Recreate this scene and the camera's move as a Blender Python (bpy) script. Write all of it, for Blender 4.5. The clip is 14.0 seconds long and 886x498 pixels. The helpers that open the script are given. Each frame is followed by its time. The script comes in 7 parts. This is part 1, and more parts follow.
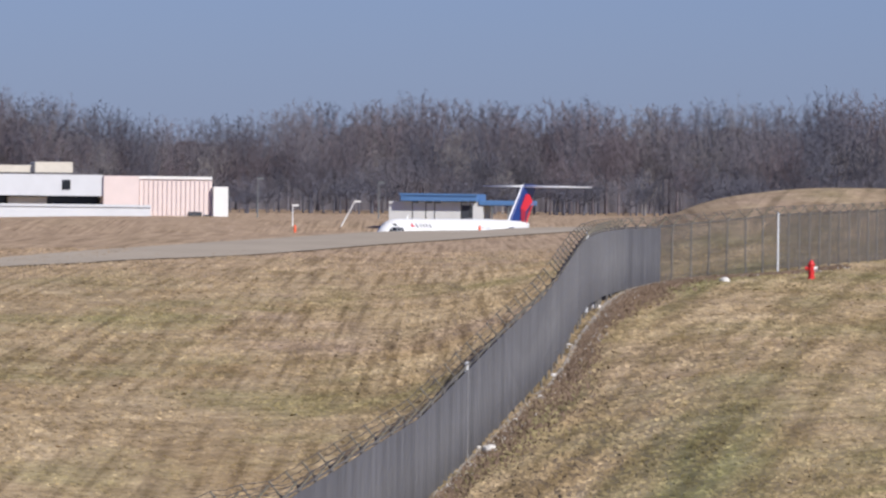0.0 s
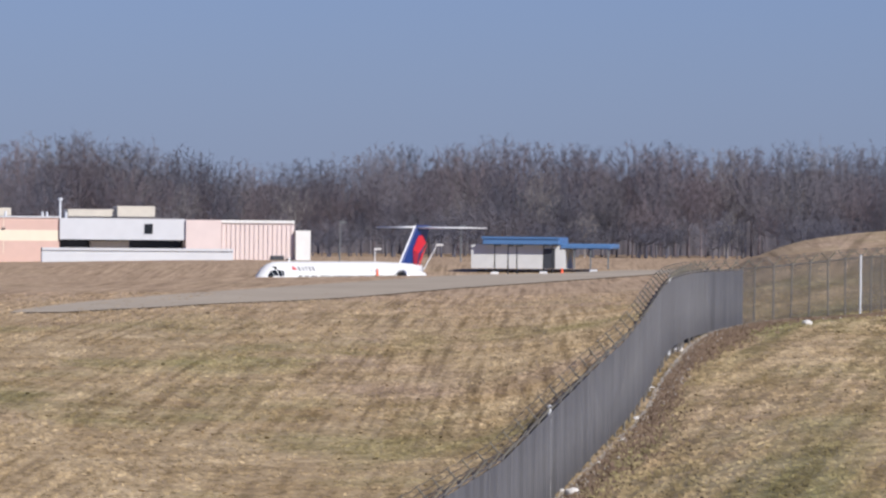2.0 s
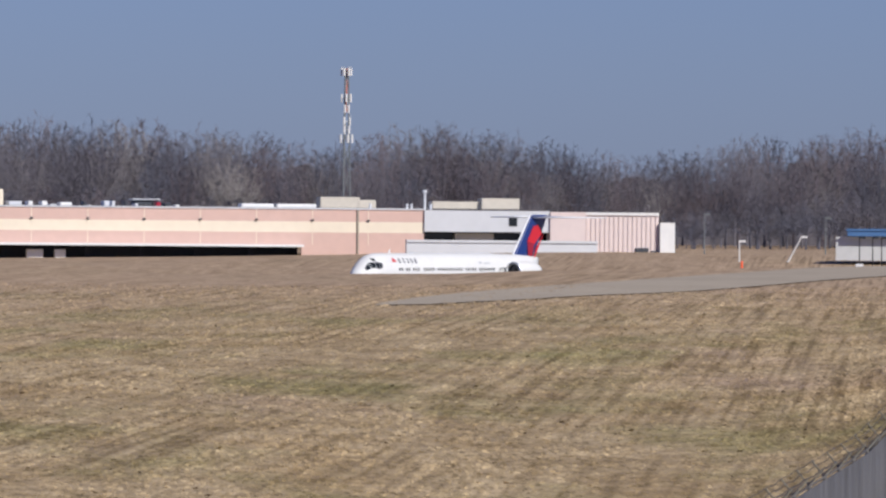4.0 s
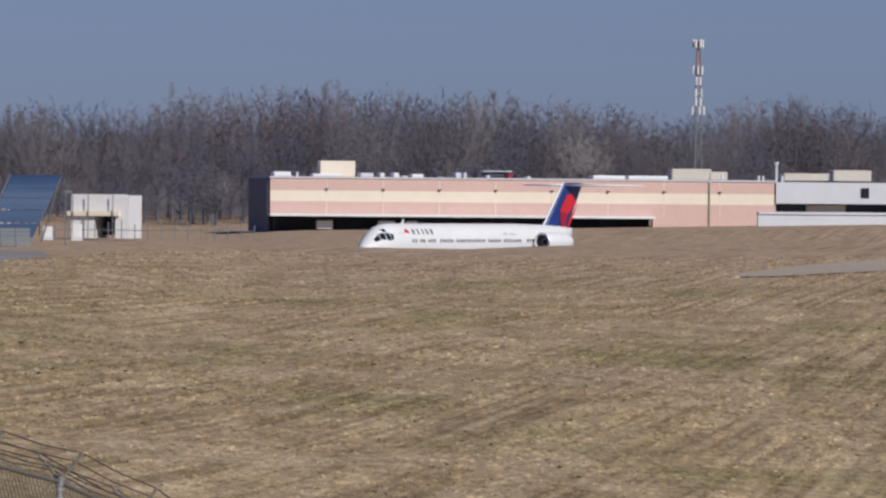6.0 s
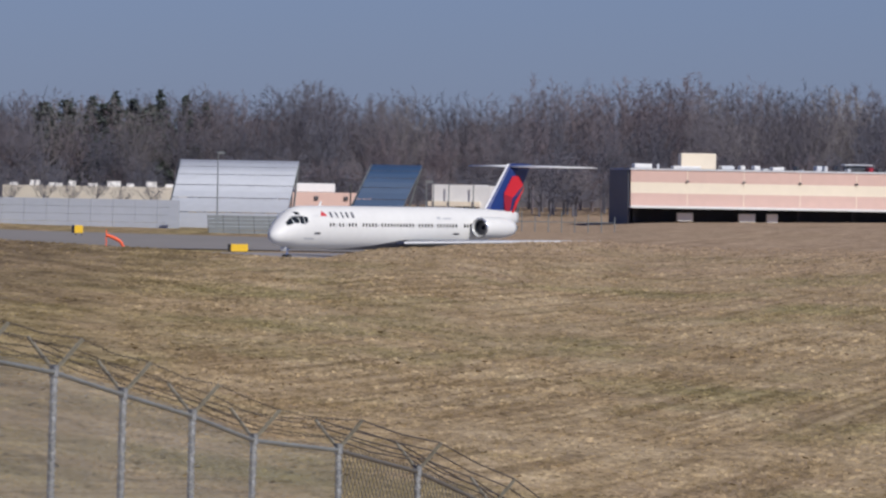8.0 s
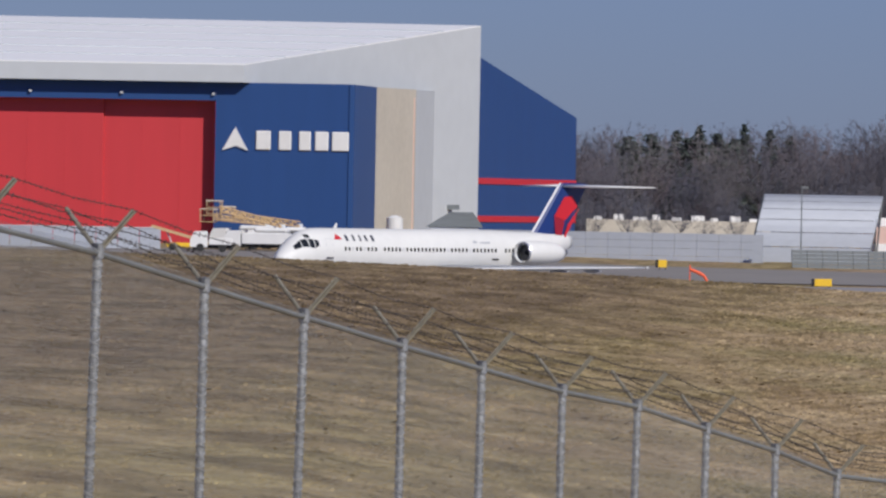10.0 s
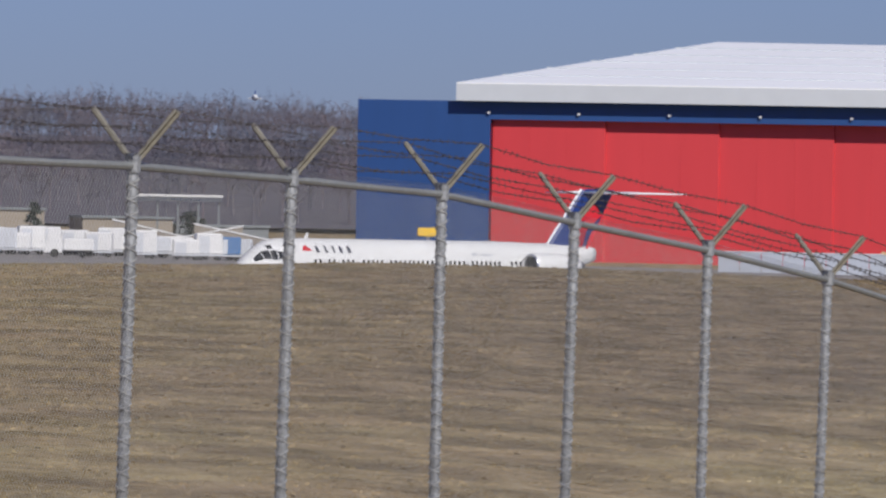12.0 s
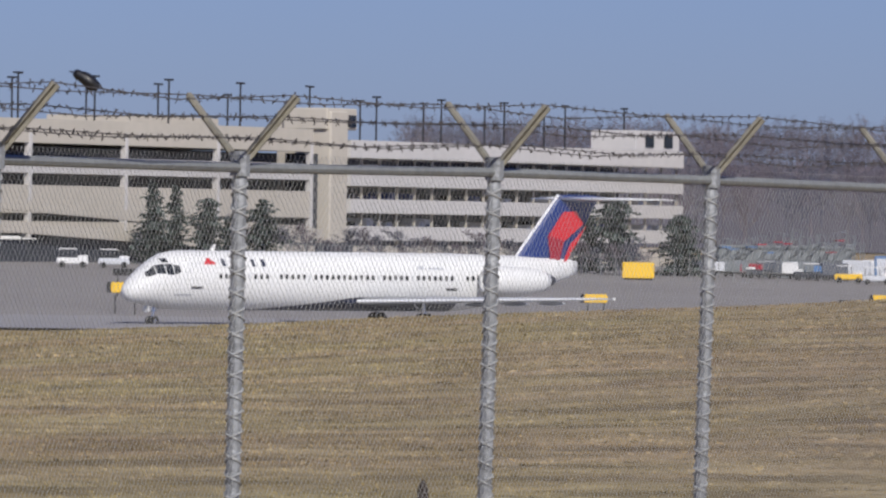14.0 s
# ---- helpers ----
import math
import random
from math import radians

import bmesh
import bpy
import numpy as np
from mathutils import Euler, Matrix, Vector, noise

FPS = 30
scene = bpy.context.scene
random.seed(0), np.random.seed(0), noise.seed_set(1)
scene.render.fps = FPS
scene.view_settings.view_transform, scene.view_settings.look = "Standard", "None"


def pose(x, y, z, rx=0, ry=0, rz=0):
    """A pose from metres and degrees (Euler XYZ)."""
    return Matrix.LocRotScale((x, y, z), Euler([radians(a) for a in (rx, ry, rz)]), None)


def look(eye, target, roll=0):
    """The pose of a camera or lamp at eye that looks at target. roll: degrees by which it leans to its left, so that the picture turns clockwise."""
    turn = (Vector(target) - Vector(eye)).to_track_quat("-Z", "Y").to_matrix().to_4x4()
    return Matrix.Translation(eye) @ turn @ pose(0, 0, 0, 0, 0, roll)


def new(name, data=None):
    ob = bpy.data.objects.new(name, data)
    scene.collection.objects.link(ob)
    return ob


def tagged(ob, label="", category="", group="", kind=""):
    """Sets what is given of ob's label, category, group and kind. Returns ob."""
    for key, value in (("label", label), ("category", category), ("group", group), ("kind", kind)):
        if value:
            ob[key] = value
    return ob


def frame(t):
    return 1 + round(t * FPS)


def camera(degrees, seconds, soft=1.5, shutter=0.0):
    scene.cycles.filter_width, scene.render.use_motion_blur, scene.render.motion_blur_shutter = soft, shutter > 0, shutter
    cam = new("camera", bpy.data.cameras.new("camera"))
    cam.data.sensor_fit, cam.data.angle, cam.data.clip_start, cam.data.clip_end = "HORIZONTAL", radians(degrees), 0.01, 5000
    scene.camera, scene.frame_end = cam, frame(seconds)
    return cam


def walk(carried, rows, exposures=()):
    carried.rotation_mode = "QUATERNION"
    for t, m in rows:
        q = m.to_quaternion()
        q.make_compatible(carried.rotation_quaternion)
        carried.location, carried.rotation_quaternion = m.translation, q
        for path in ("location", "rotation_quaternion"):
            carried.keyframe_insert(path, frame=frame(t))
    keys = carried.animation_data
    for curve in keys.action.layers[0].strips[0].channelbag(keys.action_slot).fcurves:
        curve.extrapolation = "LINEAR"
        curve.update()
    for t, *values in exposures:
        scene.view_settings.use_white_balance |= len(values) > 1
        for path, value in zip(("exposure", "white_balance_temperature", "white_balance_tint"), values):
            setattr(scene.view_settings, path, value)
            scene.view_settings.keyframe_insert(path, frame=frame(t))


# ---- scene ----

# ================= camera: stands still on the bank and pans =================
EYE = Vector((0.0, 0.0, 4.5))
cam = camera(6.0, 14.0, soft=2.5)


def bearing(az, d, z=0.0):
    """A place by its bearing (degrees to the right of +y), distance and height."""
    a = radians(az)
    return Vector((d * math.sin(a), d * math.cos(a), z))


def aim(az, el, roll):
    a, e = radians(az), radians(el)
    return look(EYE, EYE + Vector((math.sin(a) * math.cos(e), math.cos(a) * math.cos(e), math.sin(e))), roll)


PAN = [  # seconds, bearing, elevation, roll
    (0.0, 5.54, -0.407, 0.66),
    (0.3, 5.383, -0.438, 0.65),
    (0.5, 5.237, -0.229, 0.65),
    (0.7, 5.088, -0.179, 0.67),
    (1.0, 4.988, -0.163, 0.69),
    (1.2, 4.839, -0.343, 0.67),
    (1.5, 4.957, -0.404, 0.63),
    (1.6, 4.975, -0.056, 0.60),
    (1.7, 5.01, 0.045, 0.58),
    (1.8, 5.01, 0.02, 0.55),
    (2.0, 4.979, -0.119, 0.51),
    (2.2, 4.735, -0.207, 0.50),
    (2.3, 4.36, -0.195, 0.44),
    (2.5, 4.041, -0.134, 0.50),
    (3.0, 3.623, -0.236, 0.50),
    (3.2, 3.428, -0.268, 0.48),
    (5.3, 1.079, -0.036, 0.52),
    (5.5, 0.88, -0.246, 0.5),
    (6.0, 0.129, -0.404, 0.5),
    (6.2, 0.12, -0.42, 0.5),
    (6.5, 0.0, -0.35, 0.5),
    (7.0, -0.851, -0.139, 0.76),
    (7.5, -1.811, -0.132, 0.88),
    (7.7, -2.005, -0.5, 0.94),
    (9.8, -5.728, -0.3, 1.03),
    (10.0, -6.269, -0.329, 1.1),
    (10.1, -6.54, -0.185, 1.13),
    (10.2, -6.817, -0.143, 1.16),
    (10.5, -7.693, -0.151, 1.24),
    (10.7, -8.189, -0.174, 1.31),
    (11.0, -9.024, -0.285, 1.38),
    (11.3, -9.695, -0.42, 1.24),
    (11.5, -10.141, -0.435, 1.19),
    (12.0, -11.216, -0.244, 1.13),
    (12.2, -11.795, -0.232, 1.09),
    (12.5, -13.014, -0.1, 1.1),
    (13.0, -14.398, -0.109, 0.97),
    (13.2, -15.13, -0.29, 0.88),
    (13.5, -15.982, -0.324, 0.87),
    (14.0, -17.771, -0.141, 0.86),
]
walk(cam, [(t, aim(a, e, r)) for t, a, e, r in PAN],
     exposures=((0.0, 0.2), (3.2, 0.06), (5.3, -0.25), (6.5, -0.32), (7.7, -0.25), (9.8, -0.3), (11.0, -0.32), (12.5, 0.0), (13.0, 0.08), (14.0, -0.02)))

# ================= world, sun =================
SUN_AZ, SUN_EL = 143.0, 36.0
world = bpy.data.worlds.new("sky")
scene.world = world
world.use_nodes = True
wn, wl = world.node_tree.nodes, world.node_tree.links
sky = wn.new("ShaderNodeTexSky")
sky.sky_type = "NISHITA"
sky.sun_disc = False
sky.sun_elevation, sky.sun_rotation = radians(SUN_EL), radians(SUN_AZ)
sky.altitude, sky.air_density, sky.dust_density, sky.ozone_density = 0, 1.0, 0.2, 1.5
wn["Background"].inputs["Strength"].default_value = 0.10
tint = wn.new("ShaderNodeMixRGB")
tint.blend_type, tint.inputs[0].default_value, tint.inputs[2].default_value = "MULTIPLY", 1.0, (0.258, 0.345, 0.735, 1)
wl.new(sky.outputs[0], tint.inputs[1])
wl.new(tint.outputs[0], wn["Background"].inputs["Color"])
sun = new("sun", bpy.data.lights.new("sun", "SUN"))
sun.data.energy, sun.data.angle, sun.data.color = 4.9, radians(0.6), (1.0, 0.95, 0.89)
sun.matrix_world = look(bearing(SUN_AZ, 100 * math.cos(radians(SUN_EL)), 100 * math.sin(radians(SUN_EL))), (0, 0, 0))


# ================= materials =================
def mat(name, col, rough=0.7, metal=0.0, var=0.12, scale=1.0, bump=0.0, bscale=None, coat=0.0, per_object=0.0, stretch=(1, 1, 1), spec=0.5):
    """Procedural surface: a base colour varied at two scales, with relief. scale: features to the metre."""
    m = bpy.data.materials.new(name)
    m.use_nodes = True
    n, l = m.node_tree.nodes, m.node_tree.links
    b = n["Principled BSDF"]
    b.inputs["Roughness"].default_value, b.inputs["Metallic"].default_value = rough, metal
    b.inputs["Coat Weight"].default_value = coat
    b.inputs["Specular IOR Level"].default_value = spec
    tc, mp = n.new("ShaderNodeTexCoord"), n.new("ShaderNodeMapping")
    mp.inputs["Scale"].default_value = stretch
    l.new(tc.outputs["Object"], mp.inputs["Vector"])
    big, fine = n.new("ShaderNodeTexNoise"), n.new("ShaderNodeTexNoise")
    big.inputs["Scale"].default_value, fine.inputs["Scale"].default_value = scale * 0.18, scale * 2.5
    big.inputs["Detail"].default_value, fine.inputs["Detail"].default_value = 4, 6
    add = n.new("ShaderNodeMath")
    add.operation = "ADD"
    for k, tex in enumerate((big, fine)):
        l.new(mp.outputs[0], tex.inputs["Vector"])
        l.new(tex.outputs["Fac"], add.inputs[k])
    ramp = n.new("ShaderNodeMapRange")
    ramp.inputs["From Min"].default_value, ramp.inputs["From Max"].default_value = 0.6, 1.4
    ramp.inputs["To Min"].default_value, ramp.inputs["To Max"].default_value = 1 - var, 1 + var
    l.new(add.outputs[0], ramp.inputs["Value"])
    mul = n.new("ShaderNodeMixRGB")
    mul.blend_type, mul.inputs[0].default_value = "MULTIPLY", 1.0
    mul.inputs[1].default_value = (*col, 1)
    l.new(ramp.outputs[0], mul.inputs[2])
    out = mul.outputs[0]
    if per_object:
        oi, r2, m2 = n.new("ShaderNodeObjectInfo"), n.new("ShaderNodeMapRange"), n.new("ShaderNodeMixRGB")
        r2.inputs["To Min"].default_value, r2.inputs["To Max"].default_value = 1 - per_object, 1 + per_object
        l.new(oi.outputs["Random"], r2.inputs["Value"])
        m2.blend_type, m2.inputs[0].default_value = "MULTIPLY", 1.0
        l.new(out, m2.inputs[1])
        l.new(r2.outputs[0], m2.inputs[2])
        out = m2.outputs[0]
    l.new(out, b.inputs["Base Color"])
    if bump:
        bn, bt = n.new("ShaderNodeBump"), n.new("ShaderNodeTexNoise")
        bt.inputs["Scale"].default_value, bt.inputs["Detail"].default_value = bscale or scale * 4, 5
        l.new(mp.outputs[0], bt.inputs["Vector"])
        l.new(bt.outputs["Fac"], bn.inputs["Height"])
        bn.inputs["Strength"].default_value, bn.inputs["Distance"].default_value = bump, 0.05
        l.new(bn.outputs[0], b.inputs["Normal"])
    return m


def grass_material(name, islands=False):
    """Dry winter turf: straw with olive and dead patches, laid in parallel mowing lines."""
    m = bpy.data.materials.new(name)
    m.use_nodes = True
    n, l = m.node_tree.nodes, m.node_tree.links
    b = n["Principled BSDF"]
    b.inputs["Roughness"].default_value = 0.9
    b.inputs["Specular IOR Level"].default_value = 0.1
    tc = n.new("ShaderNodeTexCoord")

    def noise_at(scale, stretch, detail=4, shear=0.0, rough=0.55):
        """Noise in (x - shear * y, y), stretched."""
        sep, com, t = n.new("ShaderNodeSeparateXYZ"), n.new("ShaderNodeCombineXYZ"), n.new("ShaderNodeTexNoise")
        l.new(tc.outputs["Object"], sep.inputs[0])
        ma, sy = n.new("ShaderNodeMath"), n.new("ShaderNodeMath")
        ma.operation, ma.inputs[1].default_value = "MULTIPLY_ADD", -shear
        l.new(sep.outputs["Y"], ma.inputs[0])
        l.new(sep.outputs["X"], ma.inputs[2])
        sy.operation, sy.inputs[1].default_value = "MULTIPLY", stretch
        l.new(sep.outputs["Y"], sy.inputs[0])
        l.new(ma.outputs[0], com.inputs["X"])
        l.new(sy.outputs[0], com.inputs["Y"])
        t.inputs["Scale"].default_value, t.inputs["Detail"].default_value, t.inputs["Roughness"].default_value = scale, detail, rough
        l.new(com.outputs[0], t.inputs["Vector"])
        return t.outputs["Fac"]

    def beyond(slope, lo, hi, across=1.0):
        """0 to 1 as across * x + slope * y goes from lo to hi."""
        d, r = n.new("ShaderNodeVectorMath"), n.new("ShaderNodeMapRange")
        d.operation = "DOT_PRODUCT"
        d.inputs[1].default_value = (across, slope, 0.0)
        l.new(tc.outputs["Object"], d.inputs[0])
        l.new(d.outputs["Value"], r.inputs["Value"])
        r.inputs["From Min"].default_value, r.inputs["From Max"].default_value = lo, hi
        return r.outputs[0]

    def blend(fac, a, c):
        x = n.new("ShaderNodeMixRGB")
        l.new(fac, x.inputs[0])
        for k, v in ((1, a), (2, c)):
            if isinstance(v, tuple):
                x.inputs[k].default_value = (*v, 1)
            else:
                l.new(v, x.inputs[k])
        return x.outputs[0]

    def mixed(fac, lo, hi, a, c):
        r = n.new("ShaderNodeMapRange")
        r.inputs["From Min"].default_value, r.inputs["From Max"].default_value = lo, hi
        l.new(fac, r.inputs["Value"])
        return blend(r.outputs[0], a, c)

    bank, west = beyond(-0.16, -13.8, -12.6), beyond(0.055, -3.0, -9.0)
    straw = mixed(noise_at(0.22, 0.30, 7), 0.36, 0.64, (0.372, 0.278, 0.165), (0.485, 0.382, 0.248))
    green = mixed(noise_at(0.085, 0.26, 8, 0.05, 0.65), 0.49, 0.66, straw, (0.285, 0.248, 0.125))
    lush = mixed(noise_at(0.30, 0.035, 6, 0.175), 0.50, 0.70, green, (0.235, 0.225, 0.108))
    green = blend(bank, green, lush)
    dead = mixed(noise_at(0.05, 0.20, 7, 0.0, 0.65), 0.54, 0.68, green, (0.425, 0.32, 0.232))
    dead = mixed(beyond(1.0, 400, 560, 0.0), 0.0, 1.25, dead, (0.445, 0.33, 0.235))
    olive = mixed(noise_at(0.11, 0.25, 8, 0.0, 0.65), 0.42, 0.60, (0.37, 0.278, 0.155), (0.345, 0.288, 0.132))
    dead = mixed(west, 0.0, 1.3, dead, olive)
    # a slope of dead brown growth beyond the chain-link fence
    mp, gr = n.new("ShaderNodeMapping"), n.new("ShaderNodeTexGradient")
    mp.vector_type = "TEXTURE"
    mp.inputs["Location"].default_value = (-44, 235, 0)
    mp.inputs["Scale"].default_value = (80, 330, 400)
    gr.gradient_type = "SPHERICAL"
    l.new(tc.outputs["Object"], mp.inputs["Vector"])
    l.new(mp.outputs[0], gr.inputs["Vector"])
    ad = n.new("ShaderNodeMath")
    ad.operation = "MULTIPLY_ADD"
    l.new(noise_at(0.07, 0.22, 7, 0.0, 0.65), ad.inputs[0])
    ad.inputs[1].default_value = 1.0
    l.new(gr.outputs["Fac"], ad.inputs[2])
    rough_growth = mixed(ad.outputs[0], 0.55, 1.15, dead, (0.252, 0.190, 0.120))
    rough_growth = blend(beyond(0.225, -20.0, 14.0), dead, rough_growth)
    dead = blend(beyond(0.0165, -17.0, -27.0), dead, rough_growth)
    lines = mixed(noise_at(2.3, 0.008, 3, 0.100, 0.5), 0.38, 0.54, (0.67, 0.65, 0.61), (1.08, 1.08, 1.07))
    lines = mixed(noise_at(0.045, 0.5, 3), 0.46, 0.64, lines, (0.96, 0.96, 0.96))
    lines = blend(bank, lines, mixed(noise_at(1.2, 0.02, 4, 0.175, 0.5), 0.40, 0.56, (0.72, 0.72, 0.68), (1.08, 1.08, 1.08)))
    lines = blend(west, lines, mixed(noise_at(0.42, 0.30, 7, 0.0, 0.65), 0.38, 0.60, (0.64, 0.63, 0.60), (1.06, 1.06, 1.05)))
    clump = mixed(noise_at(1.5, 0.36, 8, 0.03, 0.7), 0.38, 0.60, (0.70, 0.685, 0.65), (1.13, 1.13, 1.12))
    patch = mixed(noise_at(0.42, 0.30, 6), 0.36, 0.62, (0.80, 0.79, 0.77), (1.08, 1.08, 1.08))
    blade = mixed(noise_at(6.0, 0.30, 5, 0.03, 0.7), 0.36, 0.62, (0.78, 0.77, 0.76), (1.14, 1.135, 1.13))
    cur = dead
    layers = [lines, clump, patch, blade]
    if islands:
        geo, r = n.new("ShaderNodeNewGeometry"), n.new("ShaderNodeMapRange")
        l.new(geo.outputs["Random Per Island"], r.inputs["Value"])
        r.inputs["To Min"].default_value, r.inputs["To Max"].default_value = 0.52, 1.0
        layers.append(r.outputs[0])
    for k in layers:
        x = n.new("ShaderNodeMixRGB")
        x.blend_type, x.inputs[0].default_value = "MULTIPLY", 1.0
        l.new(cur, x.inputs[1])
        l.new(k, x.inputs[2])
        cur = x.outputs[0]
    l.new(cur, b.inputs["Base Color"])
    bn = n.new("ShaderNodeBump")
    bn.inputs["Strength"].default_value, bn.inputs["Distance"].default_value = 0.8, 0.14
    l.new(noise_at(2.0, 0.16, 6), bn.inputs["Height"])
    l.new(bn.outputs[0], b.inputs["Normal"])
    return m


M_GRASS = grass_material("dry_grass")
M_TUFTS = grass_material("dry_tufts", True)
M_WEED = mat("dead_weeds", (0.150, 0.105, 0.075), 0.95, var=0.35, scale=0.6)
M_STALK = mat("rotten_stalk", (0.035, 0.026, 0.02), 0.95, var=0.3, scale=6)
M_TARMAC = mat("weathered_tarmac", (0.25, 0.235, 0.22), 0.9, var=0.12, scale=0.12, spec=0.12)
M_RUNWAY = mat("runway_concrete", (0.29, 0.28, 0.28), 0.9, var=0.12, scale=0.1, spec=0.15)
M_WHITE = mat("white_aircraft_paint", (0.69, 0.695, 0.68), 0.5, var=0.05, scale=0.5, spec=0.35)
M_GREYWING = mat("grey_wing_paint", (0.42, 0.44, 0.47), 0.35, var=0.06, scale=0.8)
M_METAL = mat("bare_aluminium", (0.75, 0.76, 0.78), 0.25, 1.0, var=0.05)
M_DARKMETAL = mat("sooty_metal", (0.10, 0.10, 0.11), 0.45, 0.7, var=0.2, scale=3)
M_NAVY = mat("navy_paint", (0.012, 0.035, 0.16), 0.4, var=0.06, scale=0.4)
M_RED = mat("red_paint", (0.55, 0.018, 0.03), 0.4, var=0.05, scale=0.4)
M_DKRED = mat("dark_red_paint", (0.30, 0.012, 0.03), 0.4, var=0.05, scale=0.4)
M_GLASS = mat("dark_glass", (0.015, 0.018, 0.022), 0.1, var=0.1)
M_RUBBER = mat("tyre_rubber", (0.02, 0.02, 0.02), 0.8, var=0.2, scale=6)
M_HANGBLUE = mat("blue_cladding", (0.016, 0.06, 0.20), 0.5, var=0.07, scale=0.25, stretch=(1, 1, 0.1))
# lighter copy of the blue cladding, with sunlight put into the colour
M_HANGBLUE_LIT = mat("sunlit_blue_cladding", (0.02, 0.07, 0.22), 0.5, var=0.07, scale=0.25, stretch=(1, 1, 0.1))
M_HANGRED = mat("red_door_cladding", (0.53, 0.042, 0.05), 0.5, var=0.06, scale=0.25, stretch=(1, 1, 0.1))
M_TAN = mat("tan_shed_wall", (0.27, 0.235, 0.19), 0.8, var=0.12, scale=0.5)
M_ROOF = mat("white_roof_sheet", (0.85, 0.86, 0.86), 0.5, var=0.04, scale=0.2)
M_SILVER = mat("grey_metal_panel", (0.505, 0.535, 0.56), 0.5, var=0.05, scale=0.2)
M_BEIGE = mat("beige_concrete", (0.50, 0.46, 0.39), 0.8, var=0.10, scale=0.5, bump=0.1)
M_PINK = mat("pink_stucco", (0.59, 0.415, 0.36), 0.85, var=0.07, scale=0.3)
M_PALEPINK = mat("pale_pink_panel", (0.64, 0.545, 0.525), 0.8, var=0.06, scale=0.3)
M_CREAM = mat("cream_stucco", (0.74, 0.66, 0.53), 0.85, var=0.06, scale=0.3)
M_LTGREY = mat("light_grey_panel", (0.55, 0.57, 0.60), 0.7, var=0.06, scale=0.3)
M_OFFWHITE = mat("off_white_panel", (0.70, 0.70, 0.69), 0.7, var=0.08, scale=0.4)
# near-black for dark doors, fittings and vehicles, and for shade painted inside openings
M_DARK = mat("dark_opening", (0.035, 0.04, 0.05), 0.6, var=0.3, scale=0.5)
M_BARRIER = mat("galvanised_barrier", (0.42, 0.45, 0.50), 0.5, 0.3, var=0.08, scale=0.3, stretch=(1, 1, 3))
M_BARRIER2 = mat("weathered_barrier", (0.17, 0.19, 0.20), 0.6, 0.2, var=0.18, scale=0.4, stretch=(0.4, 1, 4))
M_BLUEBAR = mat("blue_barrier", (0.035, 0.075, 0.15), 0.5, 0.1, var=0.15, scale=0.4, stretch=(0.4, 1, 4))
M_ROAD = mat("service_road_surface", (0.365, 0.318, 0.258), 1.0, var=0.16, scale=0.15, spec=0.0)
M_BLADE = mat("white_leading_edge", (0.78, 0.79, 0.80), 0.35, var=0.04)
M_INK = mat("navy_lettering", (0.018, 0.024, 0.05), 0.4, var=0.05)
M_BLUEROOF = mat("blue_metal_roof", (0.075, 0.175, 0.36), 0.5, var=0.08, scale=0.4)
M_POST = mat("weathered_post", (0.215, 0.225, 0.235), 0.6, 0.2, var=0.75, scale=7, bump=0.3, bscale=30)
M_GALV = mat("galvanised_steel", (0.21, 0.22, 0.215), 0.6, 0.1, var=0.25, scale=8, bump=0.2, bscale=40)
M_ARM = mat("weathered_arm", (0.25, 0.235, 0.19), 0.7, 0.2, var=0.35, scale=9)
M_DULL = mat("dull_galvanising", (0.13, 0.122, 0.112), 0.7, 0.1, var=0.25, scale=3)
M_WIRE = mat("rusty_wire", (0.09, 0.08, 0.075), 0.7, 0.4, var=0.3, scale=5)
M_LINK = mat("chain_link_wire", (0.36, 0.365, 0.36), 0.55, 0.2, var=0.15, scale=2)
M_ROCK = mat("pale_rock", (0.62, 0.60, 0.57), 0.9, var=0.2, scale=4, bump=0.4)
M_GRAVEL = mat("pale_gravel", (0.33, 0.30, 0.27), 0.95, var=0.35, scale=2, bump=0.5)
M_HYDRANT = mat("hydrant_red", (0.55, 0.02, 0.02), 0.5, var=0.1, scale=6)
M_YELLOW = mat("sign_yellow", (0.80, 0.50, 0.03), 0.5, var=0.08, scale=2)
M_ORANGE = mat("orange_paint", (0.85, 0.13, 0.05), 0.5, var=0.08, scale=2)
M_BLACK = mat("black_panel", (0.015, 0.015, 0.015), 0.5, var=0.2, scale=2)
# the next four barks are lightened and blued: distance haze in the colour
M_BARK = mat("hazed_grey_brown_bark", (0.128, 0.121, 0.143), 0.95, var=0.3, scale=0.12)
M_BARKRED = mat("hazed_red_brown_bark", (0.142, 0.120, 0.136), 0.95, var=0.3, scale=0.12)
M_BARKGREY = mat("hazed_dark_grey_bark", (0.098, 0.100, 0.128), 0.95, var=0.3, scale=0.12)
M_BARKTAN = mat("hazed_tan_grey_bark", (0.165, 0.154, 0.162), 0.95, var=0.3, scale=0.12)
M_BARKPALE = mat("pale_sycamore_bark", (0.28, 0.262, 0.255), 0.9, var=0.25, scale=0.5)
M_LITTER = mat("leaf_litter", (0.105, 0.094, 0.102), 0.95, var=0.3, scale=0.2)
# dark colour of the backing sheet, painted as shade deep in the wood
M_WOODSHADE = mat("painted_wood_shade", (0.080, 0.073, 0.085), 0.95, var=0.35, scale=0.5, bump=0.2, bscale=0.6, stretch=(1, 1, 0.5))
M_PINE = mat("pine_needles", (0.062, 0.080, 0.070), 0.9, var=0.35, scale=0.8)
